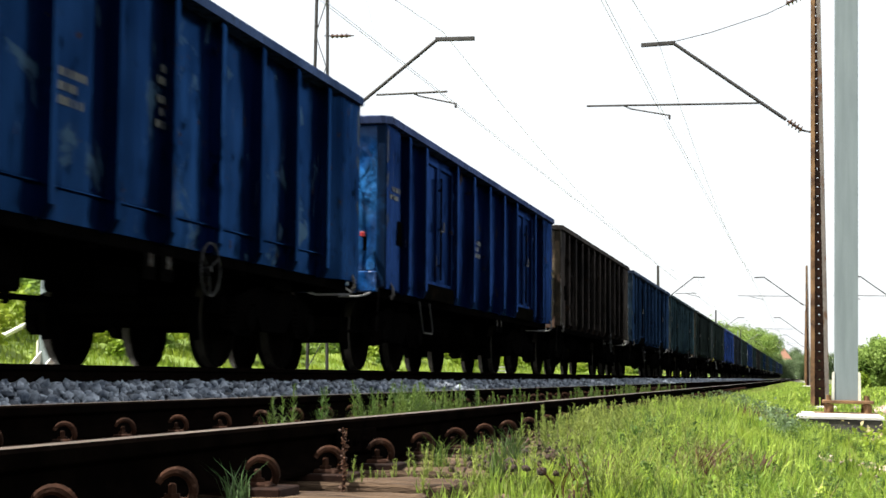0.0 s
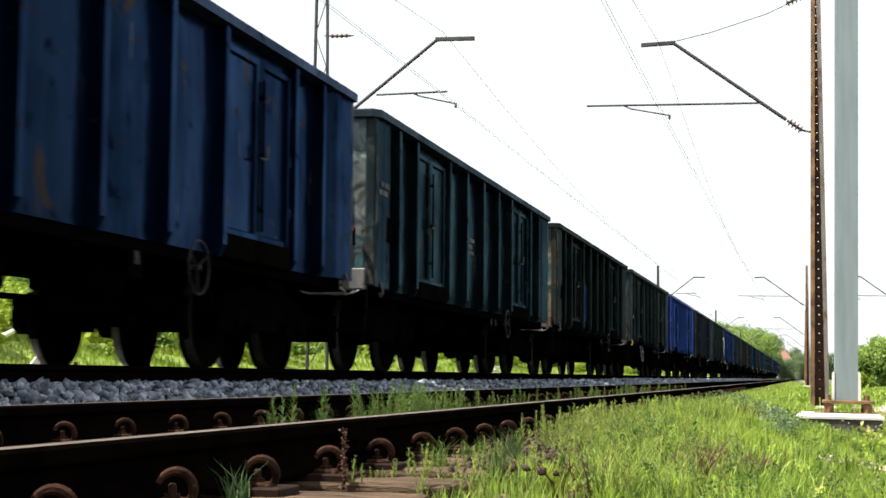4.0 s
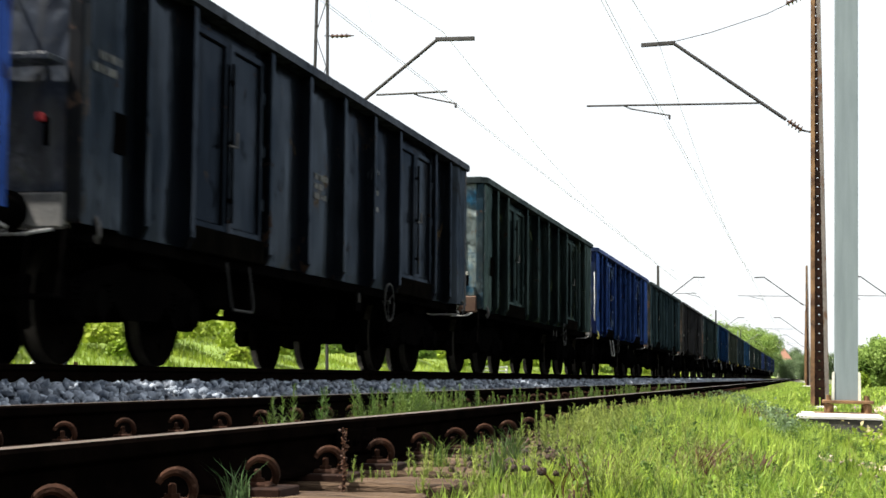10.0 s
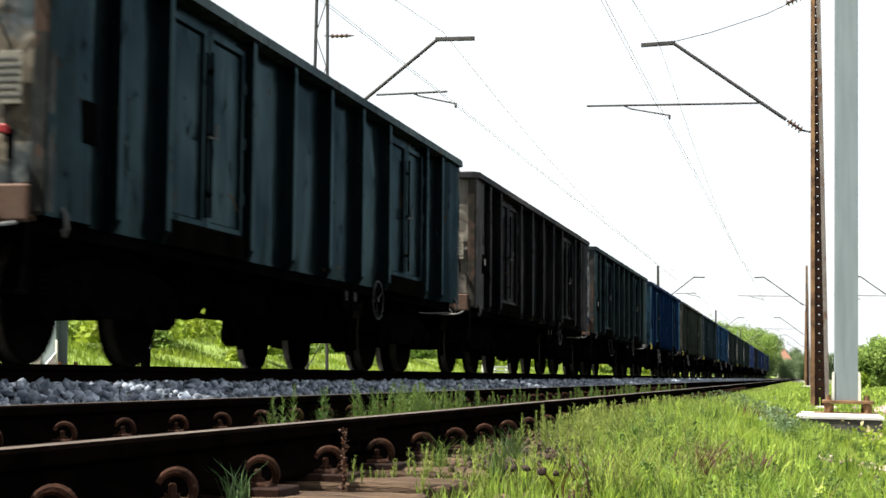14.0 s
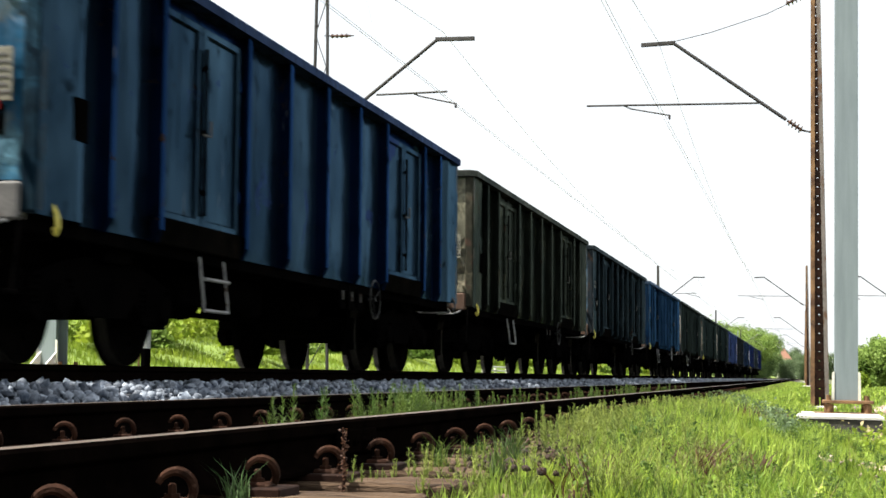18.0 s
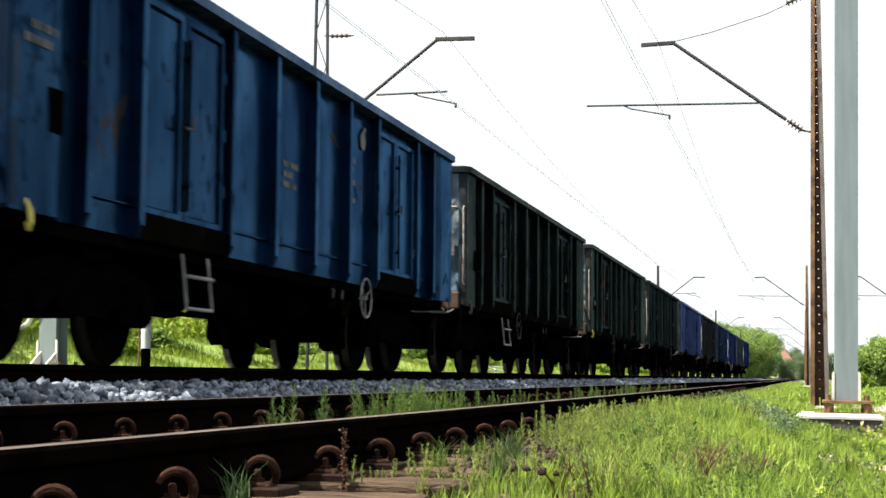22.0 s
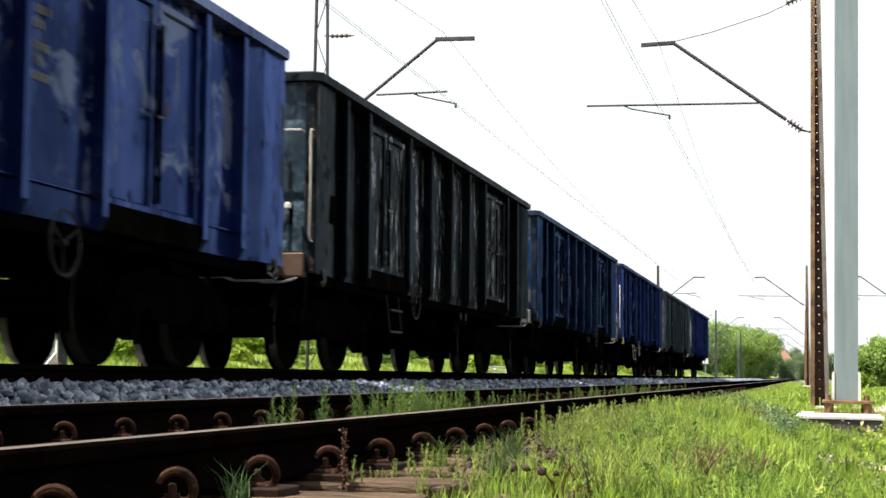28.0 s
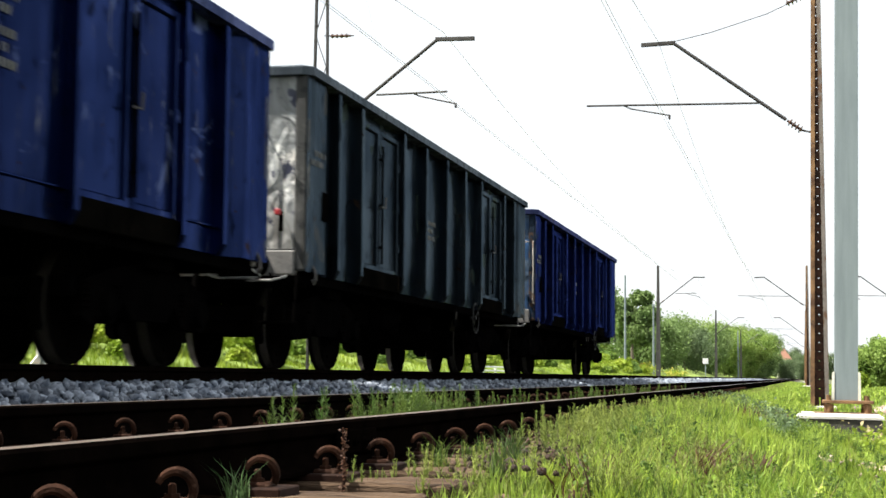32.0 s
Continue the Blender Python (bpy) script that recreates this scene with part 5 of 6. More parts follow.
def make_train():
    blue_patch = enamel("blue_patch_paint", (0.016, 0.036, 0.11), (0.002, 0.005, 0.016), (0.06, 0.09, 0.2), even=0.0)
    for n in range(26, -1, -1):
        style, e1, e2 = SCHEME[n]
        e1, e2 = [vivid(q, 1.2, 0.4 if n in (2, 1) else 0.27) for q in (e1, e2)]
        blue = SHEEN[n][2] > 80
        # side body far darker than the end paint: shade of the long side painted in
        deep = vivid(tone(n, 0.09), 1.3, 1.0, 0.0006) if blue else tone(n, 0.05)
        rust = vivid(PATCHES.get(n, (0.12, 0.09, 0.06)), 1.3, 1.0)
        marked = n in (4, 19, 5, 3, 2, 16)
        wear = dict(streak=(0.4, 0.42, 0.45) if marked or blue else (0.2, 0.21, 0.21), chips=(0.08, 0.05, 0.035))
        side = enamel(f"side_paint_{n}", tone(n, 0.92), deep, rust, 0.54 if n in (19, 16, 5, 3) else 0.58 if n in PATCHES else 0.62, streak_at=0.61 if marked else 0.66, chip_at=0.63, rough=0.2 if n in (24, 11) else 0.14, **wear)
        # ribs: body halved for their shaded faces, gloss raised for edge highlights
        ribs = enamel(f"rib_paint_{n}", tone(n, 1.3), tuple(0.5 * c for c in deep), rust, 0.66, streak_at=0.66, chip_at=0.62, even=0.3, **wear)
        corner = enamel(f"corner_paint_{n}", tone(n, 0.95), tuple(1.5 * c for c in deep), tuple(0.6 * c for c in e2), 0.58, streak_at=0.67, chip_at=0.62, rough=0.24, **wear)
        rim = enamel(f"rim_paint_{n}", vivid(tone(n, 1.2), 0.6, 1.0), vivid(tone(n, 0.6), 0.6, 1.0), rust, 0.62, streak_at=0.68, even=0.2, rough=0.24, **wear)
        end = paint(f"end_paint_{n}", e1, e2, chips=tuple(c * 0.5 for c in e1) if n in (19, 25, 9) else (0.05, 0.055, 0.08) if n in (26, 23, 16, 12, 3, 2, 1) else (0.06, 0.04, 0.03), chip_at=0.56 if n in (21, 1, 3, 7, 6, 20) else 0.62, rough=0.34, spec=0.2, crisp=0.04, pits=0.8, crumple=0.07, patches=tuple(0.28 * c for c in END_MARKS.get(n, (0.3, 0.3, 0.28))), patch_at=0.57)
        post = paint(f"post_paint_{n}", tuple(0.22 * c for c in e1), tuple(0.22 * c for c in e2), chips=(0.05, 0.033, 0.025) if n not in (26, 25, 23, 19, 16, 12, 9, 3, 2, 1) else tuple(0.1 * c for c in e1), chip_at=0.55, rough=0.5)
        beam = M_RUSTBEAM if n in (21, 20, 17, 15, 14, 13, 11, 10, 9, 8, 7, 6, 4, 24) else end if n in (26, 25, 19) else M_GREYBEAM
        marks = []
        if n in (26, 25, 22, 19, 18, 10, 9, 5, 2, 1, 0):
            marks = [(0, 1.5 if style == "doors" else 1.1, 2.35), (1, 1.5 if style == "doors" else 1.1, 2.1), (2, -6.05, 2.2), (3, -0.6, 2.0)]
        if n in (26, 19, 9):
            marks.append((-1, 2.0 if style == "doors" else 2.2, 2.62))
        odd = None
        if n == 12:
            odd = ((1, 2, 3, 4, 5, 6), enamel("teal_sheet_paint", (0.02, 0.042, 0.068), (0.002, 0.004, 0.006), (0.05, 0.09, 0.26), 0.6, even=0.3))
            corner = odd[1]
        elif n == 16:
            odd = ((2, 4), enamel("green_patch", (0.022, 0.04, 0.045), (0.002, 0.004, 0.004), (0.1, 0.13, 0.24), 0.54))
        elif n == 4:
            odd = ((2, 3, 4, 5), enamel("streaked_paint", tone(4), tone(4, 0.1), (0.1, 0.075, 0.05), 0.6, streak=(1.0, 1.04, 1.1), streak_at=0.56, chips=(0.1, 0.06, 0.04)))
        make_wagon(n, style, side, end, rim, beam, LABELS[n], odd, FITS.get(n, "wheel"), n != 21, n in (23, 20, 15, 12, 11, 9, 8, 14), RAILS.get(n, "end"), n in (24, 18), marks, ribs, corner, post)
        if n == 21:
            part("repair_plate", MESH["repair_plate"], blue_patch, WAGONS[-1][1], "blue repair plate", (1.32, -1.8, 1.62))


make_train()
SPEED, PITCH_LEN, LAST_Y = 10.63, 14.04, 42.005 - 6.55
# slack of the couplings: how far each wagon stands from an even spacing
SLACK = {26: 0.13, 25: 0.2, 24: 0.2, 23: 0.27, 22: 0.1, 21: 0.14, 20: 0.16, 19: 0.05, 18: -0.04, 17: 0.16, 16: -0.03, 15: -0.15, 14: -0.08, 13: 0.02, 12: 0.12, 11: 0.13, 10: 0.12, 9: 0.14, 8: 0.05,
         7: 0.16, 6: 0.2, 5: 0.26, 4: 0.17, 3: 0.05, 2: 0.2, 1: 0.25, 0: 0.25}


def motions():
    """The train rolls past towards the camera's left; every wheelset turns with it."""
    for n, wg in WAGONS:
        y = LAST_Y - PITCH_LEN * n + SLACK[n]
        walk(wg, [(0.0, pose(TRAIN_X, y + SPEED * 32.0, TRAIN_Z)), (32.0, pose(TRAIN_X, y, TRAIN_Z))])
    turn = math.degrees(SPEED / FPS / 0.456)
    first = WHEELSETS[0]
    walk(first, [(k / FPS, pose(0, 0, 0, (turn * k) % 360.0)) for k in range(32 * FPS + 1)])
    roll = first.animation_data
    for ws in WHEELSETS[1:]:
        ws.rotation_mode = "QUATERNION"
        own = ws.animation_data_create()
        own.action, own.action_slot = roll.action, roll.action_slot


# ---- plants ----
def blades(rng, x, y, h, w, lean=0.35, z=None):
    """Grass blades: two bent segments each; arrays of feet and heights."""
    n = len(x)
    z = ground_z(x, y) - 0.02 if z is None else z
    a = rng.uniform(0, 2 * np.pi, n)
    t = rng.uniform(0, 2 * np.pi, n)
    l = rng.uniform(0.1, lean, n) * h
    dx, dy = np.cos(a) * w / 2, np.sin(a) * w / 2
    lx, ly = np.cos(t) * l, np.sin(t) * l
    v = np.empty((n, 5, 3))
    v[:, 0] = np.stack([x - dx, y - dy, z], 1)
    v[:, 1] = np.stack([x + dx, y + dy, z], 1)
    v[:, 2] = np.stack([x + dx * 0.8 + lx * 0.35, y + dy * 0.8 + ly * 0.35, z + h * 0.6], 1)
    v[:, 3] = np.stack([x - dx * 0.8 + lx * 0.35, y - dy * 0.8 + ly * 0.35, z + h * 0.6], 1)
    v[:, 4] = np.stack([x + lx, y + ly, z + h], 1)
    i = np.arange(n)[:, None] * 5
    return v.reshape(-1, 3), i + np.array([[0, 1, 2, 3]]), i + np.array([[3, 2, 4]])


def leaves(rng, c, size, flat=0.3):
    """Small leaf clumps: bent quads, any way round."""
    n = len(c)
    d1 = rng.normal(size=(n, 3))
    d1[:, 2] *= flat + 0.4
    d1 /= np.linalg.norm(d1, axis=1)[:, None]
    d2 = np.cross(d1, rng.normal(size=(n, 3)))
    d2 /= np.linalg.norm(d2, axis=1)[:, None]
    s = (size * rng.uniform(0.6, 1.4, n))[:, None]
    v = np.stack([c - d1 * s, c - d2 * s * 0.6, c + d1 * s, c + d2 * s * 0.6], 1).reshape(-1, 3)
    return v, np.arange(n)[:, None] * 4 + np.array([[0, 1, 2, 3]])


def grass_object(name, rng, x, y, h, w, mat, label, lean=0.35):
    v, f4, f3 = blades(rng, x, y, h, w, lean)
    tagged(new(name, big_mesh(name, v, f4, f3, (mat,))), label, "grass", kind="stuff")


def horsetails(name, rng, x, y, z, h, mat, label):
    """Upright stems ringed by whorls of needle leaves that shorten towards the tip."""
    vs, fs = [], []
    for px, py, pz, ph in zip(x, y, z, h):
        tilt = rng.normal(0, 0.12, 2)
        rings = int(6 + ph * 45)
        ks = np.repeat(np.arange(rings), 5)
        t = (ks + rng.random(len(ks)) * 0.7) / rings
        foot = np.stack([px + tilt[0] * ph * t, py + tilt[1] * ph * t, pz + ph * t], 1)
        a = rng.uniform(0, 2 * np.pi, len(ks))
        reach = ph * 0.24 * (1 - 0.75 * t) * np.minimum(1, 0.35 + 2.2 * t) * rng.uniform(0.7, 1.3, len(ks))
        tip = foot + np.stack([np.cos(a) * reach, np.sin(a) * reach, reach * rng.uniform(0.5, 1.1, len(ks))], 1)
        w = np.stack([-np.sin(a), np.cos(a), np.zeros(len(ks))], 1) * (0.0012 + py * 0.00018)
        n0 = sum(len(q) for q in vs)
        vs.append(np.stack([foot - w, foot + w, tip], 1).reshape(-1, 3))
        fs.append(n0 + np.arange(len(ks) * 3).reshape(-1, 3))
        s = 0.0016 + py * 0.00018
        top = np.array([px + tilt[0] * ph, py + tilt[1] * ph, pz + ph])
        n0 += len(vs[-1])
        vs.append(np.array([[px - s, py, pz], [px + s, py, pz], top, [px, py - s, pz], [px, py + s, pz], top]))
        fs.append(n0 + np.arange(6).reshape(-1, 3))
    tagged(new(name, big_mesh(name, np.concatenate(vs), None, np.concatenate(fs), (mat,))), label, "weed", kind="stuff")


def arched_blades(name, rng, x, y, z, reach, rise, width, mat, label):
    """Long blades that rise and bow over."""
    vs, fs = [], []
    for px, py, pz, r, up in zip(x, y, z, reach, rise):
        a = rng.uniform(0, 2 * np.pi)
        d, side = np.array([np.cos(a), np.sin(a), 0]), np.array([-np.sin(a), np.cos(a), 0])
        n0 = len(vs)
        for k in range(9):
            t = k / 8
            c = np.array([px, py, pz]) + d * r * t ** 1.3 + np.array([0, 0, up * (1.9 * t - 1.25 * t * t)])
            w = width * (1 - 0.85 * t ** 2) / 2
            vs += [c - side * w, c + side * w + np.array([0, 0, 0.3 * w])]
        fs += [(n0 + 2 * k, n0 + 2 * k + 1, n0 + 2 * k + 3, n0 + 2 * k + 2) for k in range(8)]
    tagged(new(name, big_mesh(name, np.array(vs), np.array(fs), None, (mat,))), label, "grass", kind="stuff")


def bare(x, y):
    """Spots of the verge where withered weeds have pushed the grass out."""
    spots = ((-0.36, 5.6, 0.09, 0.7), (-0.43, 6.7, 0.11, 0.6), (-0.5, 7.6, 0.09, 0.6), (-0.26, 7.2, 0.06, 0.5), (-0.62, 18.9, 0.28, 1.4), (-0.28, 15.6, 0.16, 1.6), (-0.16, 13.0, 0.1, 0.9))
    inside = np.zeros(len(x), bool)
    for cx, cy, rx, ry in spots:
        inside |= ((x - cx) / rx) ** 2 + ((y - cy) / ry) ** 2 < 1
    return inside


def make_grass():
    rng = np.random.default_rng(5)
    # verge to the right of the overgrown track
    n = 260000
    y = 5.0 + 45 * rng.random(n) ** 2.0
    left = np.interp(y, [5, 7, 9, 10.5, 12, 14, 17, 22], [-0.6, -0.72, -0.95, -1.2, -1.34, -1.36, -1.25, -1.1]) + 0.08 * np.sin(y * 4.1) + 0.06 * np.sin(y * 9.7)
    x = left + rng.random(n) ** 1.1 * (2.6 + 0.1 * y)
    patch = np.sin(x * 3.1 + 0.9 * np.sin(y * 1.7)) * np.cos(y * 1.6 + 1.2 * np.sin(x * 1.9)) + 0.4 * np.sin(x * 9.0 + y * 5.3)
    keep_ = (patch > -0.5) | (rng.random(n) < 0.3)
    gap = (np.abs(x - 0.45) < 0.7) & (y > 18.2) & (y < 21.4)
    keep_ &= ~gap & ~((x > 0.65) & (y > 14) & (rng.random(n) < 0.7))
    keep_ &= ~bare(x, y) | (rng.random(n) < 0.15)
    x, y, patch = x[keep_], y[keep_], patch[keep_]
    h = rng.uniform(0.03, 0.13, len(x)) * (1 + 0.5 * patch) * np.interp(x, [-1.3, -0.4, 0.1, 0.6, 2], [1.25, 1.1, 0.8, 0.5, 0.5]) * np.interp(y, [5, 9, 12, 15, 20], [0.75, 0.9, 1.1, 0.9, 0.65])
    grass_object("verge_grass", rng, x, y, np.clip(h, 0.02, 0.27), rng.uniform(0.003, 0.0065, len(x)) * (1 + y / 22), M_GRASS, "fresh green grass beside the overgrown track", 0.75)
    # thicker tufts that fan out
    m = 2400
    cy = 5.1 + 30 * rng.random(m) ** 1.9
    cx = np.interp(cy, [5, 7, 9, 10.5, 12, 14, 17, 22], [-0.6, -0.7, -0.95, -1.18, -1.3, -1.32, -1.2, -1.05]) + rng.random(m) ** 1.25 * (2.2 + 0.06 * cy)
    clear = (np.abs(cx - 0.4) < 0.85) & (cy > 15.5) & (cy < 21.6)
    cx[clear] -= 1.55
    cx = np.where(bare(cx, cy), cx - 0.5, cx)
    th = rng.uniform(0.07, 0.2, m) * np.interp(cx, [-1.3, -0.3, 0.2, 0.7, 2], [1.15, 1.05, 0.8, 0.5, 0.5]) * np.interp(cy, [5, 9, 12, 15, 20], [0.72, 0.85, 1.1, 0.85, 0.6])
    tone = rng.choice(3, m, p=[0.42, 0.38, 0.2])
    for kind, mat, word in ((0, M_GRASS, "fresh"), (1, M_WEED, "dark green"), (2, M_LIME, "yellow-green")):
        k = rng.choice(np.where(tone == kind)[0], 95 * int((tone == kind).sum()))
        n = len(k)
        a, r = rng.uniform(0, 6.28, n), 0.05 * rng.random(n) ** 0.7
        grass_object("grass_tufts", rng, cx[k] + r * np.cos(a), cy[k] + r * np.sin(a), th[k] * rng.uniform(0.45, 1.1, n), rng.uniform(0.0025, 0.006, n) * (1 + cy[k] / 22), mat, f"{word} grass tufts in the verge", 0.45)
    # broad-leaved weeds among the grass
    n = 50000
    m = 420
    k = rng.integers(0, m, n)
    cy = 5.2 + 18 * rng.random(m) ** 1.6
    cx = np.interp(cy, [5, 9, 15], [-0.7, -0.9, -1.25]) + rng.random(m) ** 1.3 * 2.4
    hh = rng.uniform(0.05, 0.2, m) * np.interp(cx, [-1, 0, 1], [1.1, 0.8, 0.5])
    t = rng.random(n)
    c = np.stack([cx[k] + rng.normal(0, 0.03, n) * (1.3 - t), cy[k] + rng.normal(0, 0.03, n) * (1.3 - t), ground_z(cx[k], cy[k]) + hh[k] * (0.1 + 1.0 * t)], 1)
    v, f = leaves(rng, c, 0.004 + 0.005 * rng.random(n), 0.2)
    tone = (rng.random(m) < 0.8).astype(int)[k]
    tagged(new("verge_weeds", big_mesh("verge_weeds", v, f, None, (M_GRASS, M_WEED), tone)), "small-leaved green weeds in the verge", "weed", kind="stuff")
    # tall thin stalks and seed heads
    n = 7000
    y = 5.3 + 22 * rng.random(n) ** 1.6
    x = np.interp(y, [5, 9, 13, 18], [-0.68, -0.9, -1.15, -0.9]) + rng.random(n) ** 1.6 * 1.9
    grass_object("verge_stalks", rng, x, y, rng.uniform(0.12, 0.25, n) * np.interp(x, [-1, 0, 0.6], [1.1, 0.9, 0.5]), rng.uniform(0.002, 0.005, n) * (1 + y / 25), M_GRASS, "tall thin grass stalks in the verge", 0.7)
    # far verge
    n = 40000
    y = 20 + 140 * rng.random(n) ** 1.4
    x = -1.35 + rng.random(n) ** 1.5 * 12
    grass_object("verge_grass", rng, x, y, rng.uniform(0.06, 0.16, n), np.full(n, 0.03) + y / 2500, M_GRASS, "distant grass along the track", 0.5)
    # low grass round the camera
    n = 45000
    x, y = -0.7 + 6 * rng.random(n), rng.uniform(-8, 5, n)
    grass_object("verge_grass", rng, x, y, rng.uniform(0.03, 0.1, n), rng.uniform(0.004, 0.008, n), M_GRASS, "short green grass beside the track", 0.6)
    # dry and withered stalks
    n = 380
    x, y = rng.uniform(-0.7, 1.6, n), 5.3 + 10 * rng.random(n) ** 1.5
    grass_object("dry_stalks", rng, x, y, rng.uniform(0.08, 0.19, n), rng.uniform(0.003, 0.006, n), M_DRY, "dry straw-coloured stalks in the verge", 0.9)
    n = 700
    k = rng.integers(0, 5, n)
    cx, cy = np.array([-0.43, -0.47, -0.72, -0.26, -0.5])[k], np.array([6.8, 7.3, 5.9, 7.4, 7.8])[k]
    grass_object("withered_weeds", rng, cx + rng.normal(0, 0.045, n), cy - 0.25 + rng.normal(0, 0.25, n), rng.uniform(0.06, 0.2, n), rng.uniform(0.007, 0.018, n), M_REDLEAF, "withered reddish weeds in the verge", 1.0)
    n = 260
    k = rng.integers(0, 9, n)
    cx, cy = rng.uniform(-1.0, -0.15, 9)[k], rng.uniform(14.5, 19.5, 9)[k]
    grass_object("withered_weeds", rng, cx + rng.normal(0, 0.07, n), cy + rng.normal(0, 0.2, n), rng.uniform(0.08, 0.24, n), rng.uniform(0.008, 0.02, n), M_REDLEAF, "withered brown weeds before the masts", 0.8)
    # small leafy weeds growing on the sleeper ends and against the rail
    feet = [(-1.36, 3.72, 0.11), (-1.38, 3.8, 0.08), (-1.22, 5.35, 0.13), (-1.05, 5.6, 0.14), (-0.95, 5.0, 0.12)] + [(rng.uniform(-1.32, -0.75), rng.uniform(5.6, 11.5), rng.uniform(0.06, 0.15)) for _ in range(16)]
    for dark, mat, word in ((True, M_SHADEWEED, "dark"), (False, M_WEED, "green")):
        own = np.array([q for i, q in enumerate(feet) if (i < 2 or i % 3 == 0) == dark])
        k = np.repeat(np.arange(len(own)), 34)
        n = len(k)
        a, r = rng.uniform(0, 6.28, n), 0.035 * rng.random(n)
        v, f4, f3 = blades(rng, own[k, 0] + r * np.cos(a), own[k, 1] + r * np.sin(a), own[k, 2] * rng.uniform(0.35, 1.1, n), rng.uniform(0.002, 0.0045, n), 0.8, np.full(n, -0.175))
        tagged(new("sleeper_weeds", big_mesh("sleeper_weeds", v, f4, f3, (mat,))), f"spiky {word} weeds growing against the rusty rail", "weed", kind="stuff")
    # tufts in the overgrown track
    spots = [(7.75, 0.035, 70), (8.5, 0.03, 50), (9.2, 0.05, 80), (9.5, 0.06, 110), (10.1, 0.09, 200), (10.5, 0.09, 200), (11.0, 0.1, 200), (11.6, 0.1, 110), (12.1, 0.12, 200)]
    spots += [(12.7 + 1.0 * k + rng.uniform(-0.45, 0.45), rng.uniform(0.06, 0.2), int(rng.uniform(25, 120))) for k in range(22)]
    cy, sp = np.repeat([q[0] for q in spots], [q[2] for q in spots]), np.repeat([q[1] for q in spots], [q[2] for q in spots])
    n = len(cy)
    x, y = -2.6 + rng.normal(0, 1, n) * sp, cy + rng.normal(0, 1, n) * sp
    pick = rng.random(n) < 0.8
    grass_object("track_grass", rng, x[pick], y[pick], rng.uniform(0.08, 0.24, pick.sum()) * np.interp(y[pick], [11, 14], [1.0, 0.8]), rng.uniform(0.002, 0.005, pick.sum()) * (1 + y[pick] / 30), M_WEED, "grass tufts between the rusty rails", 0.45)
    pick = rng.random(n) < 0.085
    horsetails("track_horsetails", rng, x[pick], y[pick], np.full(pick.sum(), -0.22), rng.uniform(0.16, 0.33, pick.sum()) * np.interp(y[pick], [11, 14], [1.0, 0.8]), M_WEED, "feathery dull green horsetails between the rusty rails")
    # horsetails along the sleeper ends, thicker where the verge closes in
    n = 520
    y = 5.2 + 11 * rng.random(n) ** 1.2
    x = np.interp(y, [5, 8, 10, 14], [-0.74, -0.9, -1.1, -1.25]) + rng.normal(0, 0.13, n) + 0.5 * rng.random(n) ** 2
    horsetails("verge_horsetails", rng, x, y, ground_z(x, y) - 0.01, rng.uniform(0.1, 0.25, n), M_HORSETAIL, "feathery horsetails along the sleeper ends")
    n = 150
    y = 6.4 + 4.4 * rng.random(n)
    x = np.interp(y, [6, 10], [-1.02, -1.22]) + rng.normal(0, 0.1, n)
    horsetails("sleeper_horsetails", rng, x, y, np.full(n, -0.2), rng.uniform(0.08, 0.21, n), M_HORSETAIL, "feathery weeds between the sleeper ends")
    n = 26
    y = 4.35 + 0.75 * rng.random(n)
    x = rng.normal(-0.94, 0.07, n)
    horsetails("sleeper_horsetails", rng, x, y, np.full(n, -0.24), rng.uniform(0.08, 0.19, n), M_HORSETAIL, "feathery weeds against the nearest sleeper ends")
    n = 170
    x, y = rng.normal(-0.95, 0.06, n), rng.uniform(4.3, 5.2, n)
    grass_object("sleeper_weeds", rng, x, y, rng.uniform(0.05, 0.15, n), rng.uniform(0.003, 0.006, n), M_GRASS, "grass against the nearest sleeper ends", 0.5)
    n = 34
    y = 4.55 + 1.1 * rng.random(n)
    x = np.interp(y, [4.5, 5.6], [-1.3, -1.12]) + rng.normal(0, 0.06, n)
    horsetails("sleeper_horsetails", rng, x, y, np.full(n, -0.2), rng.uniform(0.05, 0.13, n), M_HORSETAIL, "small feathery weeds on the nearest sleeper ends")
    n = 260
    y = 5.4 + 9 * rng.random(n) ** 1.3
    x = -0.7 + 1.7 * rng.random(n)
    horsetails("verge_horsetails", rng, x, y, ground_z(x, y) - 0.01, rng.uniform(0.09, 0.2, n) * np.interp(x, [-0.7, 1], [1.1, 0.7]), M_WEED, "darker horsetails scattered in the verge")
    n = 46
    y = 5.4 + 5 * rng.random(n)
    x = rng.uniform(-1.0, 0.5, n)
    arched_blades("long_blades", rng, x, y, ground_z(x, y), rng.uniform(0.1, 0.28, n), rng.uniform(0.08, 0.2, n), 0.007, M_LIME, "long yellow-green blades that bow over")
    n = 26
    y = 5.4 + 6 * rng.random(n)
    x = rng.uniform(-0.95, 0.7, n)
    arched_blades("dry_blades", rng, x, y, ground_z(x, y), rng.uniform(0.08, 0.22, n), rng.uniform(0.05, 0.16, n), 0.005, M_DRY, "pale dry blades bent over in the verge")
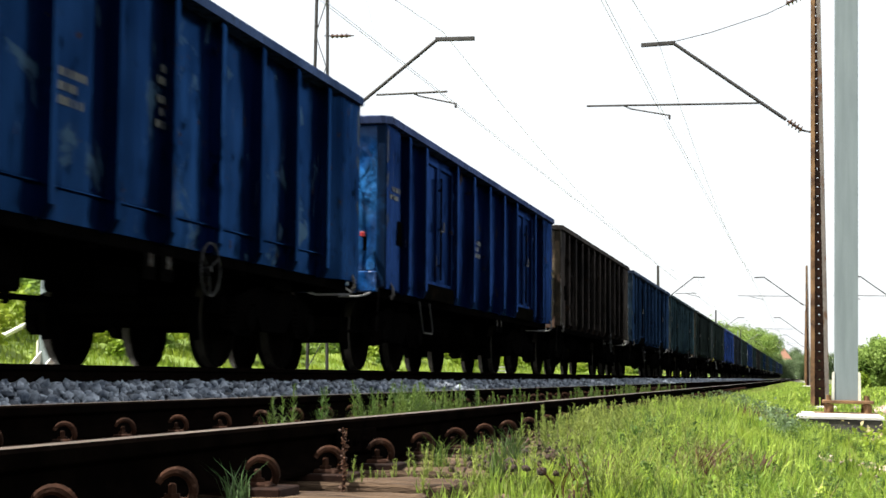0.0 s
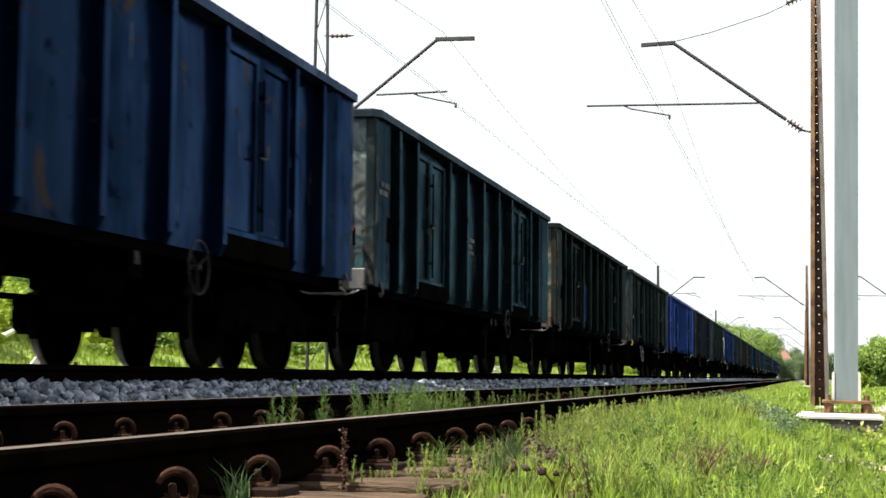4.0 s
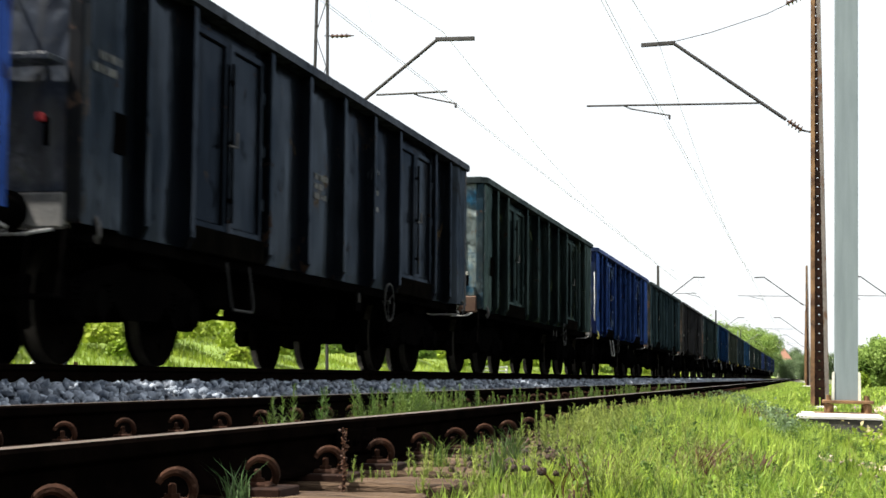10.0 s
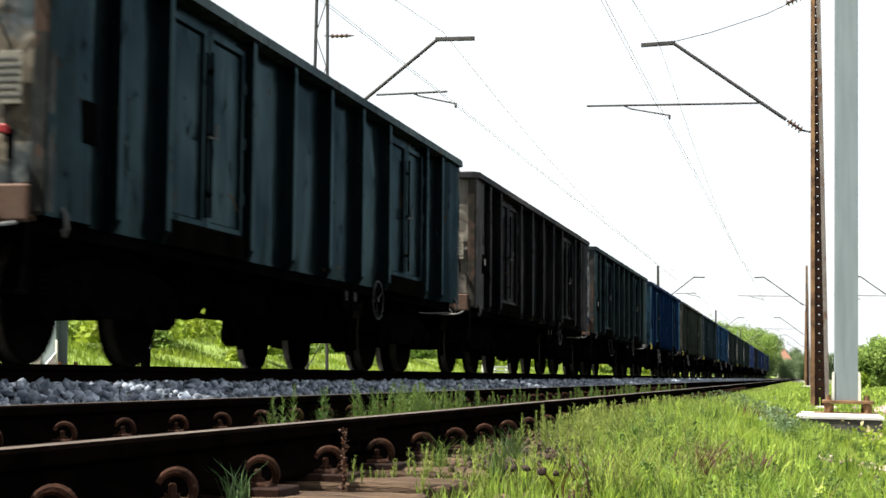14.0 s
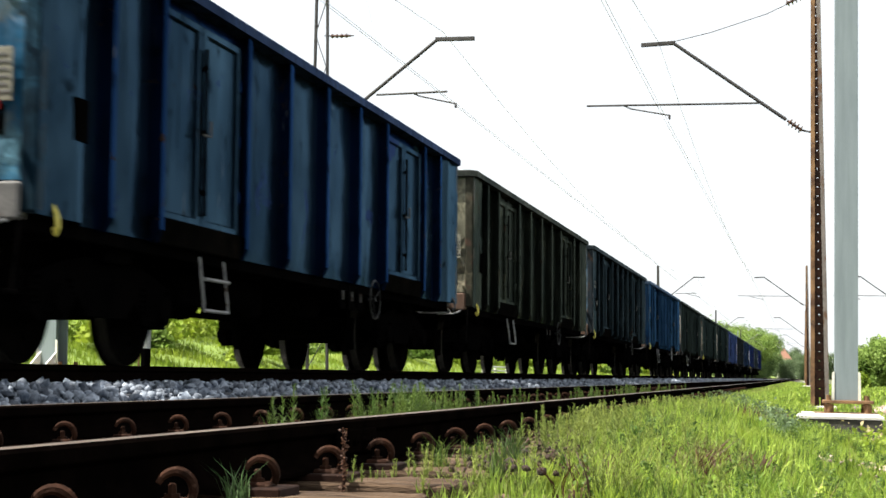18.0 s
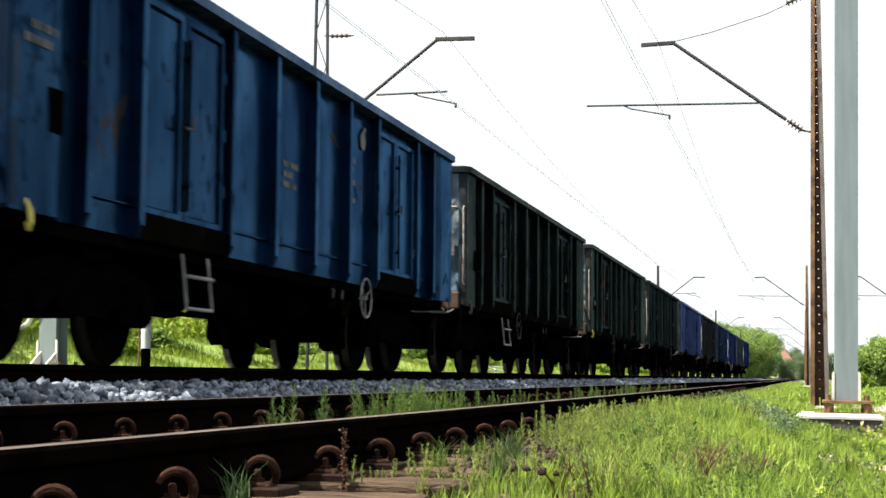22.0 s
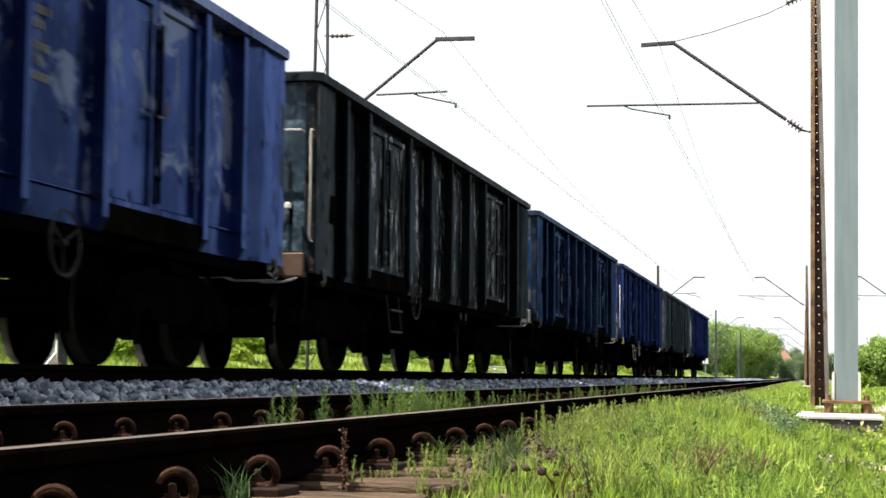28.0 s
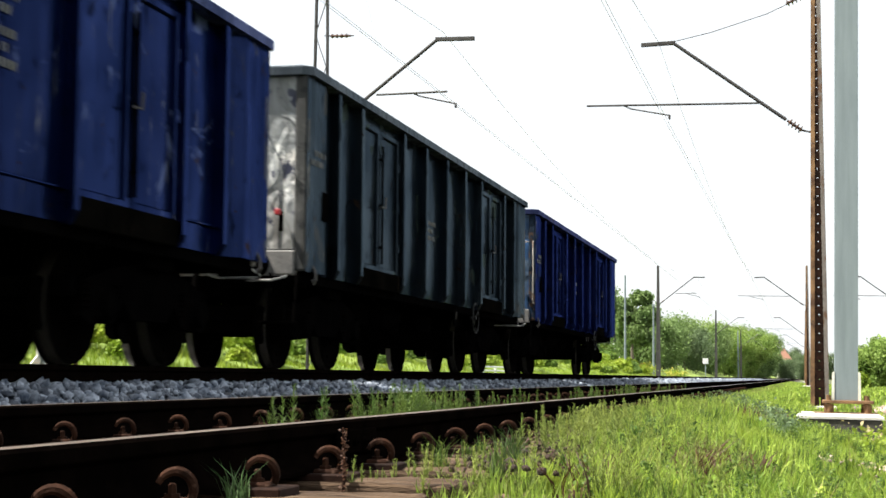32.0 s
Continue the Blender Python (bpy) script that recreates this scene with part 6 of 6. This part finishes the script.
    # brown shrubs before the masts and yellow-green leaves under the concrete foot
    for cx, cy, rx, hh, mat, word in ((-0.63, 18.9, 0.5, 0.26, M_DARKLEAF, "withered dark brown undergrowth before the masts"), (-0.28, 15.8, 0.22, 0.22, M_DARKLEAF, "withered dark undergrowth before the masts"), (-0.16, 13.0, 0.12, 0.2, M_DARKLEAF, "withered dark undergrowth before the masts"),
                                      (0.75, 13.6, 0.4, 0.2, M_LIME, "yellow-green leafy plants below the concrete foot"), (0.95, 14.8, 0.35, 0.22, M_DRY, "pale yellowing leaves below the concrete foot")):
        n = 1100 if mat is M_DARKLEAF else 500
        c = np.stack([cx + rng.normal(0, 0.5, n) * rx, cy + rng.normal(0, 0.6, n), np.zeros(n)], 1)
        c[:, 2] = ground_z(c[:, 0], c[:, 1]) + hh * rng.random(n)
        v, f = leaves(rng, c, (0.009 if mat is M_DARKLEAF else 0.014) * (1 + rng.random(n)), 0.3)
        tagged(new("leafy_weeds", big_mesh("leafy_weeds", v, f, None, (mat,))), word, "weed", kind="stuff")
    n = 6500
    k = rng.integers(0, 60, n)
    cy = 4.4 + np.arange(60) * 0.16 + rng.uniform(-0.2, 0.2, 60)
    cx = rng.uniform(-1.38, -0.7, 60)
    hh = rng.uniform(0.03, 0.14, 60) * np.interp(cx, [-1.4, -1.2, -0.7], [0.7, 1.0, 1.1])
    grass_object("sleeper_weeds", rng, cx[k] + rng.normal(0, 0.06, n), cy[k] + rng.normal(0, 0.07, n), hh[k] * rng.uniform(0.5, 1.1, n), rng.uniform(0.003, 0.006, n), M_GRASS, "small green weeds on the sleeper ends", 0.5)


def make_bank():
    """Tall weeds and shrubs on the bank behind the train."""
    rng = np.random.default_rng(8)
    n = 130000
    y = 14 + 110 * rng.random(n) ** 1.6
    x = -9.7 - 9.5 * rng.random(n)
    h = rng.uniform(0.06, 0.2, n)
    grass_object("bank_grass", rng, x, y, h, rng.uniform(0.009, 0.02, n), M_LIME, "bright lime-green tall grass on the bank", 0.6)
    n = 210000
    k = rng.integers(0, 260, n)
    cy = 16 + 100 * rng.random(260) ** 1.7
    cx = -10.3 - 7 * rng.random(260)
    r = rng.uniform(0.3, 0.85, 260) * np.interp(cx, [-12, -10.3], [1.0, 0.6])
    d = rng.normal(size=(n, 3))
    d /= np.linalg.norm(d, axis=1)[:, None]
    d *= (r[k] * rng.random(n) ** 0.4)[:, None]
    c = np.stack([cx[k] + d[:, 0], cy[k] + d[:, 1], ground_z(cx[k], cy[k]) + 0.25 + np.abs(d[:, 2]) * 0.9], 1)
    v, f = leaves(rng, c, 0.035 + 0.0008 * cy[k])
    tone = (rng.random(260) < 0.4).astype(int)[k]
    tagged(new("bank_shrubs", big_mesh("bank_shrubs", v, f, None, (M_LIME, M_LEAF), tone)), "leafy lime-green shrubs on the bank", "shrub", kind="stuff")


make_grass()
make_bank()


def make_tree(x, y, height, wide, mat, seed, label, trunk=0.25):
    """Tapered trunk, limbs, and a ragged crown of leaf clumps."""
    rng = np.random.default_rng(seed)
    rnd = random.Random(seed)
    z0 = float(ground_z(x, y)) - 0.1
    ob = base("tree", label, "tree", "trees along the line", at=(x, y, z0))
    r0 = height * 0.018
    g = Geo()
    top = height * 0.8
    g.tube([(0, 0, 0), (rnd.uniform(-.1, .1), 0, height * 0.25), (rnd.uniform(-.3, .3), rnd.uniform(-.2, .2), height * 0.55), (rnd.uniform(-.4, .4), 0, top)], [r0 * 1.3, r0, r0 * 0.65, r0 * 0.2], 8)
    part("trunk", g, M_BARK, ob)
    lobes = []
    for k in range(9):
        a = k * 2.4 + rnd.uniform(-.4, .4)
        zz = height * rnd.uniform(trunk + 0.08, 0.85)
        reach = wide * 0.5 * rnd.uniform(0.45, 0.95) * (1.1 - abs(zz / height - 0.55))
        tip = (math.cos(a) * reach, math.sin(a) * reach, zz + reach * 0.35)
        part("limb", Geo().tube([(0, 0, zz - reach * 0.4), (tip[0] * 0.5, tip[1] * 0.5, zz), tip], [r0 * 0.5, r0 * 0.3, r0 * 0.1], 5), M_BARK, ob)
        lobes.append((tip, wide * rnd.uniform(0.16, 0.3)))
    for k in range(7):
        lobes.append(((rnd.uniform(-.25, .25) * wide, rnd.uniform(-.25, .25) * wide, height * rnd.uniform(trunk, 0.93)), wide * rnd.uniform(0.14, 0.26)))
    cs = []
    for c, r in lobes:
        m = int(900 * max(1.0, r))
        d = rng.normal(size=(m, 3))
        d /= np.linalg.norm(d, axis=1)[:, None]
        d *= (r * rng.random(m) ** 0.45)[:, None] * (1 + 0.16 * rng.normal(size=m))[:, None]
        cs.append(np.array(c) + d)
    v, f = leaves(rng, np.concatenate(cs), 0.07 + 0.009 * height)
    me = big_mesh("crown", v, f, None, (mat,))
    part("crown", me, mat, ob)
    return ob


def make_trees():
    rnd = random.Random(4)
    make_tree(-12.3, 118, 5.9, 3.2, M_FARLEAF, 1, "tall dark green tree beside the line", 0.3)
    make_tree(-15.5, 112, 4.6, 5.0, M_FARLEAF, 2, "leafy green tree beside the line", 0.15)
    make_tree(-18.5, 104, 4.4, 5.0, M_FARLEAF, 3, "leafy green tree beside the line", 0.12)
    k = 10
    for x, y, h, w, m in ((-13, 132, 3.6, 5.5, M_FARLEAF), (-16, 140, 4.0, 6, M_FARLIME), (-13.5, 152, 4.2, 6, M_FARLEAF), (-15, 166, 4.7, 6.5, M_FARLEAF), (-12.8, 178, 5.2, 6, M_DARKLEAF), (-14, 192, 5.6, 7, M_FARLEAF),
                          (-12.5, 208, 6.2, 7, M_FARLEAF), (-14, 226, 6.8, 7.5, M_FARLIME), (-11.5, 240, 7.4, 7.5, M_FARLIME), (-12.5, 262, 8.2, 9, M_FARLIME), (-9.8, 275, 8.8, 8, M_FARLIME), (-11.5, 300, 9.6, 9, M_FARLEAF),
                          (-9.0, 318, 10.2, 8, M_FARLEAF), (-8.5, 345, 10.6, 7, M_FARLEAF), (-8.6, 370, 9.0, 5, M_FARLEAF)):
        make_tree(x, y, h * 0.84, w, m, k, "bright green bushy tree beside the line" if m is M_FARLIME else "green bushy tree beside the line", 0.08)
        k += 1
    for x, y, h, w in ((-6.4, 505, 6.6, 7), (-4.0, 520, 6.0, 6), (0.5, 500, 5.6, 6), (2.2, 620, 9, 12), (-4, 640, 9, 12), (9, 560, 8, 10), (16, 520, 9, 10), (22, 480, 9, 10), (-9, 700, 12, 14)):
        make_tree(x, y, h, w, M_DARKLEAF, k, "distant dark green tree", 0.05)
        k += 1
    for x, y, h, w in ((3.7, 95, 2.3, 3.0), (4.7, 90, 2.5, 3.2), (6.3, 92, 2.6, 3.0), (8.0, 96, 3.0, 3.4), (7.2, 84, 2.2, 2.6), (10, 92, 3.0, 3.5), (5.6, 100, 2.4, 2.6), (12.5, 96, 3.2, 3.6)):
        make_tree(x, y, h, w, M_LEAF if k % 3 == 0 else M_FARLIME, k, "green leafy bush beyond the masts", 0.05)
        k += 1


make_trees()


def make_hedge():
    rng = np.random.default_rng(21)
    n = 60000
    k = rng.integers(0, 90, n)
    cx, cy = 2.6 + 26 * rng.random(90), 88 + 22 * rng.random(90)
    r = rng.uniform(0.5, 1.0, 90)
    d = rng.normal(size=(n, 3))
    d /= np.linalg.norm(d, axis=1)[:, None]
    d *= (r[k] * rng.random(n) ** 0.45)[:, None]
    c = np.stack([cx[k] + d[:, 0], cy[k] + d[:, 1], ground_z(cx[k], cy[k]) + 0.1 + np.abs(d[:, 2]) * 1.5], 1)
    v, f = leaves(rng, c, 0.09 + 0.05 * rng.random(n))
    tone = (rng.random(90) < 0.4).astype(int)[k]
    tagged(new("hedge", big_mesh("hedge", v, f, None, (M_LEAF, M_LIME), tone)), "leafy green scrub beyond the masts", "scrub", kind="stuff")


make_hedge()


def make_house():
    ob = base("house", "distant house with an orange-red tiled roof among trees", "house", at=(-7.2, 620, 0.3))
    part("wall", Geo().box((0, 0, 3.2), (5.4, 6, 7.8), 0.05), M_PLASTER, ob)
    part("roof", Geo().prism([(-3.1, -3.4, 6.9), (3.1, -3.4, 6.9), (0, -3.4, 11.2)], (0, 6.8, 0)), M_TILE, ob)
    for x in (-0.9, 0.9):
        w = part("window", Geo().box((x, -3.02, 4.6), (1.1, 0.08, 1.3), 0.01), M_PLATE, ob)
        part("pane", Geo().box((x, -3.07, 4.6), (0.9, 0.03, 1.1), 0.0), M_PANE, w)


make_house()


# ---- small things along the line ----
def marker_post(x, y, z):
    ob = base("marker_post", "short black and white banded marker post", "marker post", at=(x, y, z))
    part("shaft", Geo().lathe((0, 0, 0), (0, 0, 1), [(0, 0.065), (0.5, 0.065)], 12), M_BLACK, ob, "black lower band")
    part("head", Geo().lathe((0, 0, 0.5), (0, 0, 1), [(0, 0.066), (0.58, 0.066), (0.6, 0.05)], 12), M_WHITE, ob, "white upper band")
    part("stake", Geo().tube([(-0.14, 0.1, -0.1), (-0.14, 0.1, 0.95)], 0.014, 6), M_RUST, ob)


marker_post(-8.62, 20.0, -0.02)


def lamp_pole(x, y, h, label, box=False):
    ob = base("pole", label, "pole", "slim poles", at=(x, y, float(ground_z(x, y)) - 0.05))
    part("shaft", Geo().tube([(0, 0, 0), (0, 0, h)], [0.09, 0.06], 8), M_GALV, ob)
    if box:
        part("cap", Geo().box((0, 0, h - 0.1), (0.18, 0.18, 0.22), 0.02), M_GALV, ob)


def yellow_shrub(x, y, s):
    rng = np.random.default_rng(int(y))
    ob = base("flowering_shrub", "low yellow flowering shrub beside the line", "shrub", at=(x, y, float(ground_z(x, y))))
    part("stem", Geo().tube([(0, 0, -0.1), (0, 0, s * 0.6)], 0.03, 6), M_BARK, ob)
    for name, m, k in (("foliage", M_LIME, 500), ("blossom", M_YELLOW, 260)):
        d = rng.normal(size=(k, 3)) * np.array([s, s, s * 0.4]) * 0.5
        v, f = leaves(rng, np.array([0, 0, s * 0.5]) + d, 0.07)
        part(name, big_mesh(name, v, f, None, (m,)), m, ob)


yellow_shrub(-10.8, 112, 0.9)
yellow_shrub(-11.6, 118, 0.8)
yellow_shrub(-9.9, 128, 0.8)

lamp_pole(-12.0, 110, 6.6, "slim pale grey pole in front of the trees")
lamp_pole(-10.6, 116, 5.2, "slim pale grey pole with a small box", True)
lamp_pole(-8.2, 208, 6.4, "slim grey pole far along the line")


def trackside_sign(x, y):
    ob = base("trackside_sign", "small white square railway sign on a post", "sign", at=(x, y, float(ground_z(x, y))))
    part("post", Geo().tube([(0, 0, 0), (0, 0, 2.0)], 0.04, 6), M_GALV, ob)
    part("board", Geo().box((0, -0.05, 1.75), (0.5, 0.03, 0.5), 0.01), M_WHITE, ob)


trackside_sign(-8.6, 145)


def guard_rail(x, y):
    ob = base("white_barrier", "low white barrier rail beside the train's track", "barrier", at=(x, y, float(ground_z(x, y))))
    for k in (0, 1, 2):
        part("post", Geo().box((0, k * 2.0, 0.2), (0.07, 0.07, 0.5), 0.01), M_WHITE, ob)
    for z in (0.3, 0.42):
        part("rail", Geo().box((0, 2.0, z), (0.04, 4.2, 0.05), 0.008), M_WHITE, ob)


guard_rail(-9.6, 48)


def fresh_clump():
    """Rough earth and rubble beside the masts."""
    rng = np.random.default_rng(3)
    rnd = random.Random(3)
    ico = bmesh.new()
    bmesh.ops.create_icosphere(ico, subdivisions=1, radius=1.0)
    bv, bf = np.array([v.co for v in ico.verts]), np.array([[v.index for v in f.verts] for f in ico.faces])
    ico.free()

    def scatter(name, c, size, mat, label, category):
        n = len(c)
        s = size[:, None, None] * rng.uniform(0.55, 1.15, (n, 1, 3)) * rng.uniform(0.62, 1.3, (n, len(bv), 1))
        a = rng.uniform(0, 6.28, n)
        v = bv[None] * s
        ca, sa = np.cos(a)[:, None], np.sin(a)[:, None]
        b = rng.uniform(0, 6.28, n)
        cb, sb = np.cos(b)[:, None], np.sin(b)[:, None]
        v = np.stack([v[..., 0] * ca - v[..., 1] * sa, v[..., 0] * sa + v[..., 1] * ca, v[..., 2]], -1)
        v = np.stack([v[..., 0], v[..., 1] * cb - v[..., 2] * sb, v[..., 1] * sb + v[..., 2] * cb], -1) + c[:, None]
        f = (np.arange(n)[:, None, None] * len(bv) + bf[None]).reshape(-1, 3)
        tagged(new(name, big_mesh(name, v.reshape(-1, 3), None, f, (mat,))), label, category, kind="stuff")

    # crushed stone of the train's track
    n = 23000
    y = 6.5 + 36 * rng.random(n) ** 1.5
    x = rng.uniform(-5.35, -3.2, n)
    z = ground_z(x, y) + rng.uniform(-0.03, 0.04, n)
    scatter("ballast_stones", np.stack([x, y, z], 1), 0.016 + 0.036 * rng.random(n) ** 1.5, M_STONE, "pale grey crushed-stone ballast beside the train's track", "gravel")
    n = 9000
    y = 42 + 120 * rng.random(n) ** 1.3
    x = rng.uniform(-5.35, -3.2, n)
    scatter("ballast_stones", np.stack([x, y, ground_z(x, y) + 0.01], 1), rng.uniform(0.05, 0.1, n), M_STONE, "pale ballast stretching into the distance", "gravel")
    n = 3500
    y = 9 + 40 * rng.random(n) ** 1.4
    x = rng.uniform(-8.6, -5.7, n)
    scatter("ballast_stones", np.stack([x, y, ground_z(x, y) + 0.01], 1), rng.uniform(0.03, 0.06, n), M_STONE, "pale ballast under the train", "gravel")
    # earth clods by the sleepers and the mast
    n = 3400
    k = rng.integers(0, 4, n)
    cx, cy, sx, sy = np.array([-0.85, -1.0, -1.1, 0.3])[k], np.array([6.6, 5.6, 8.0, 18.6])[k], np.array([0.16, 0.18, 0.2, 0.4])[k], np.array([0.9, 0.7, 3.0, 0.6])[k]
    x, y = cx + rng.normal(0, 1, n) * sx, cy + rng.normal(0, 1, n) * sy
    scatter("earth_clods", np.stack([x, y, ground_z(x, y) + 0.02 * rng.random(n)], 1), 0.005 + 0.016 * rng.random(n) ** 2.5, M_DIRT, "reddish-brown clods of earth and old ballast", "earth")

    n = 600
    y = 5.0 + 4.5 * rng.random(n) ** 1.3
    x = np.interp(y, [5, 8], [-0.98, -1.12]) + rng.normal(0, 0.1, n)
    scatter("earth_clods", np.stack([x, y, -0.2 + 0.07 * rng.random(n)], 1), 0.005 + 0.017 * rng.random(n) ** 2.2, M_CLOD, "dark red-brown lumps of earth on the sleeper ends", "earth")
    # heap of rubble beyond the concrete foot, and a stony bare spot in the verge
    n = 2600
    x, y = 2.3 + rng.normal(0, 0.55, n), rng.uniform(23, 32, n)
    top = 0.55 * np.exp(-((x - 2.4) / 0.75) ** 2)
    scatter("rubble", np.stack([x, y, ground_z(x, y) + top * (0.55 + 0.45 * rng.random(n))], 1), 0.02 + 0.07 * rng.random(n) ** 2, M_RUBBLE, "heap of reddish rubble beyond the masts", "rubble")
    n = 420
    x, y = 0.55 + rng.normal(0, 0.22, n), 9.9 + rng.normal(0, 0.5, n)
    scatter("rubble", np.stack([x, y, ground_z(x, y) + 0.05], 1), 0.008 + 0.025 * rng.random(n) ** 2, M_RUBBLE, "pale stones on a bare spot in the verge", "rubble")


fresh_clump()


# ---- sleepers and fastenings ----
def fishplate():
    ob = base("rail_joint", "rusty bolted fishplate on the rail joint", "rail joint", at=(NEAR_X, 5.2, 0))
    part("fishplate", Geo().box((0.03, 0, -0.075), (0.02, 0.46, 0.085), 0.008), M_RAIL, ob)
    for y in (-0.18, -0.06, 0.06, 0.18):
        part("bolt", Geo().lathe((0.04, y, -0.075), (1, 0, 0), [(0, 0.015), (0.012, 0.015), (0.012, 0.009), (0.022, 0.008)], 6), M_RAIL, ob)


fishplate()


def dock_stalk(x, y, h):
    """A dried stalk with knots of brown seed."""
    rng = np.random.default_rng(31)
    ob = base("dry_stalk", "dried brown dock stalk with seed knots against the rail", "weed", at=(x, y, float(ground_z(x, y)) - 0.02))
    part("stem", Geo().tube([(0, 0, 0), (0.008, 0.01, h * 0.5), (0.004, 0.0, h)], [0.006, 0.005, 0.003], 6), M_FASTEN, ob)
    z = rng.choice((0.3, 0.48, 0.6, 0.78, 0.92), 130)
    c = np.stack([np.full(130, 0.006), np.full(130, 0.003), h * z], 1) + rng.normal(0, 1, (130, 3)) * np.array([0.006, 0.006, 0.01])
    v, f = leaves(rng, c, 0.0055)
    tagged(part("seed_head", big_mesh("seed_head", v, f, None, (M_REDLEAF,)), M_REDLEAF, ob), kind="stuff")


dock_stalk(-1.32, 4.5, 0.26)


def make_sleepers():
    rnd = random.Random(12)
    sleepers = base("sleepers", "weathered brown wooden sleepers of the overgrown track", "sleeper", kind="structure")
    meshes = []
    for k in range(4):
        g = Geo()
        sect = [(-0.125, -0.075), (0.125, -0.075), (0.125, 0.066), (0.117, 0.074), (0.04, 0.075), (-0.04, 0.074), (-0.117, 0.074), (-0.125, 0.066)]
        xs = [-1.3, -1.285] + [-1.2 + 0.1 * i for i in range(25)] + [1.285, 1.3]
        for i, px in enumerate(xs):
            worn = 0.9 if i in (0, len(xs) - 1) else 1.0
            g.v += [(px + 0.03 * noise.noise((py * 30, k * 5.0, px)) * (abs(px) > 1.25), py * worn + 0.012 * noise.noise((px * 3, pz * 14, k * 4.0 + py)),
                     pz * worn + (0.016 * noise.noise((px * 4 + 9, py * 16, k * 3.0)) - 0.01 * abs(noise.noise((px * 1.3, py * 40, k * 7.0))) if pz > 0 else 0)) for py, pz in sect]
        m = len(sect)
        g.f += [(i * m + j, i * m + (j + 1) % m, (i + 1) * m + (j + 1) % m, (i + 1) * m + j) for i in range(len(xs) - 1) for j in range(m)]
        g.f += [tuple(range(m)), tuple(range((len(xs) - 1) * m, len(xs) * m))]
        g.mi = [0] * len(g.f)
        meshes.append(g.mesh("sleeper", M_WOOD))
    g = Geo().box((0, 0, 0.0), (0.36, 0.17, 0.034), 0.004)
    plate = g.mesh("rail_plate", M_CLIP)
    g = Geo()
    ring = [(0.042 + 0.036 * math.cos(a), -0.03 + 0.06 * k / 15, 0.04 + 0.038 * math.sin(a)) for k, a in [(k, math.radians(165 - 245 * k / 15)) for k in range(16)]]
    g.tube(ring, [0.0055 + 0.0072 * math.sin(math.pi * (k + 1.5) / 18) for k in range(16)], 8)
    g.box((0.03, 0, 0.006), (0.09, 0.075, 0.02), 0.006)
    g.lathe((0.03, 0.0, 0.012), (0, 0, 1), [(0, 0.02), (0.014, 0.02), (0.014, 0.011), (0.034, 0.01), (0.038, 0.005)], 6)
    clip = g.mesh("rail_clip", M_FASTEN, smooth=True)
    for k in range(-22, 160):
        y = 2.848 + 0.601 * k + rnd.uniform(-0.012, 0.012)
        top = -0.168
        m = pose(TRACK_X + rnd.uniform(-0.03, 0.03), y + 0.05, top - 0.075 - 0.003, 0, -0.35, -3.8 + rnd.uniform(-0.8, 0.8))
        sl = part("sleeper", meshes[rnd.randrange(4)], None, sleepers, at=m)
        if k < 62:
            for x, zz, dy in ((NEAR_X, top + 0.002, 0.0), (NEAR_FAR_X, top + 0.02, 0.1)):
                part("rail_plate", plate, None, sleepers, at=(x, y + dy, zz))
                for s in (-1, 1):
                    if k < 44 or s > 0:
                        part("rail_clip", clip, None, sleepers, at=pose(x + s * 0.06, y + dy, zz + 0.012, 0, 0, 0 if s > 0 else 180))
    under = base("sleepers", "grey concrete sleepers under the train", "sleeper", kind="structure")
    g = Geo().box((0, 0, 0), (2.5, 0.26, 0.16), 0.03)
    cm = g.mesh("sleeper", M_CONCRETE)
    for k in range(120):
        part("sleeper", cm, None, under, at=(TRAIN_X, 6 + 0.6 * k, TRAIN_Z - 0.157 - 0.08))


make_sleepers()

motions()
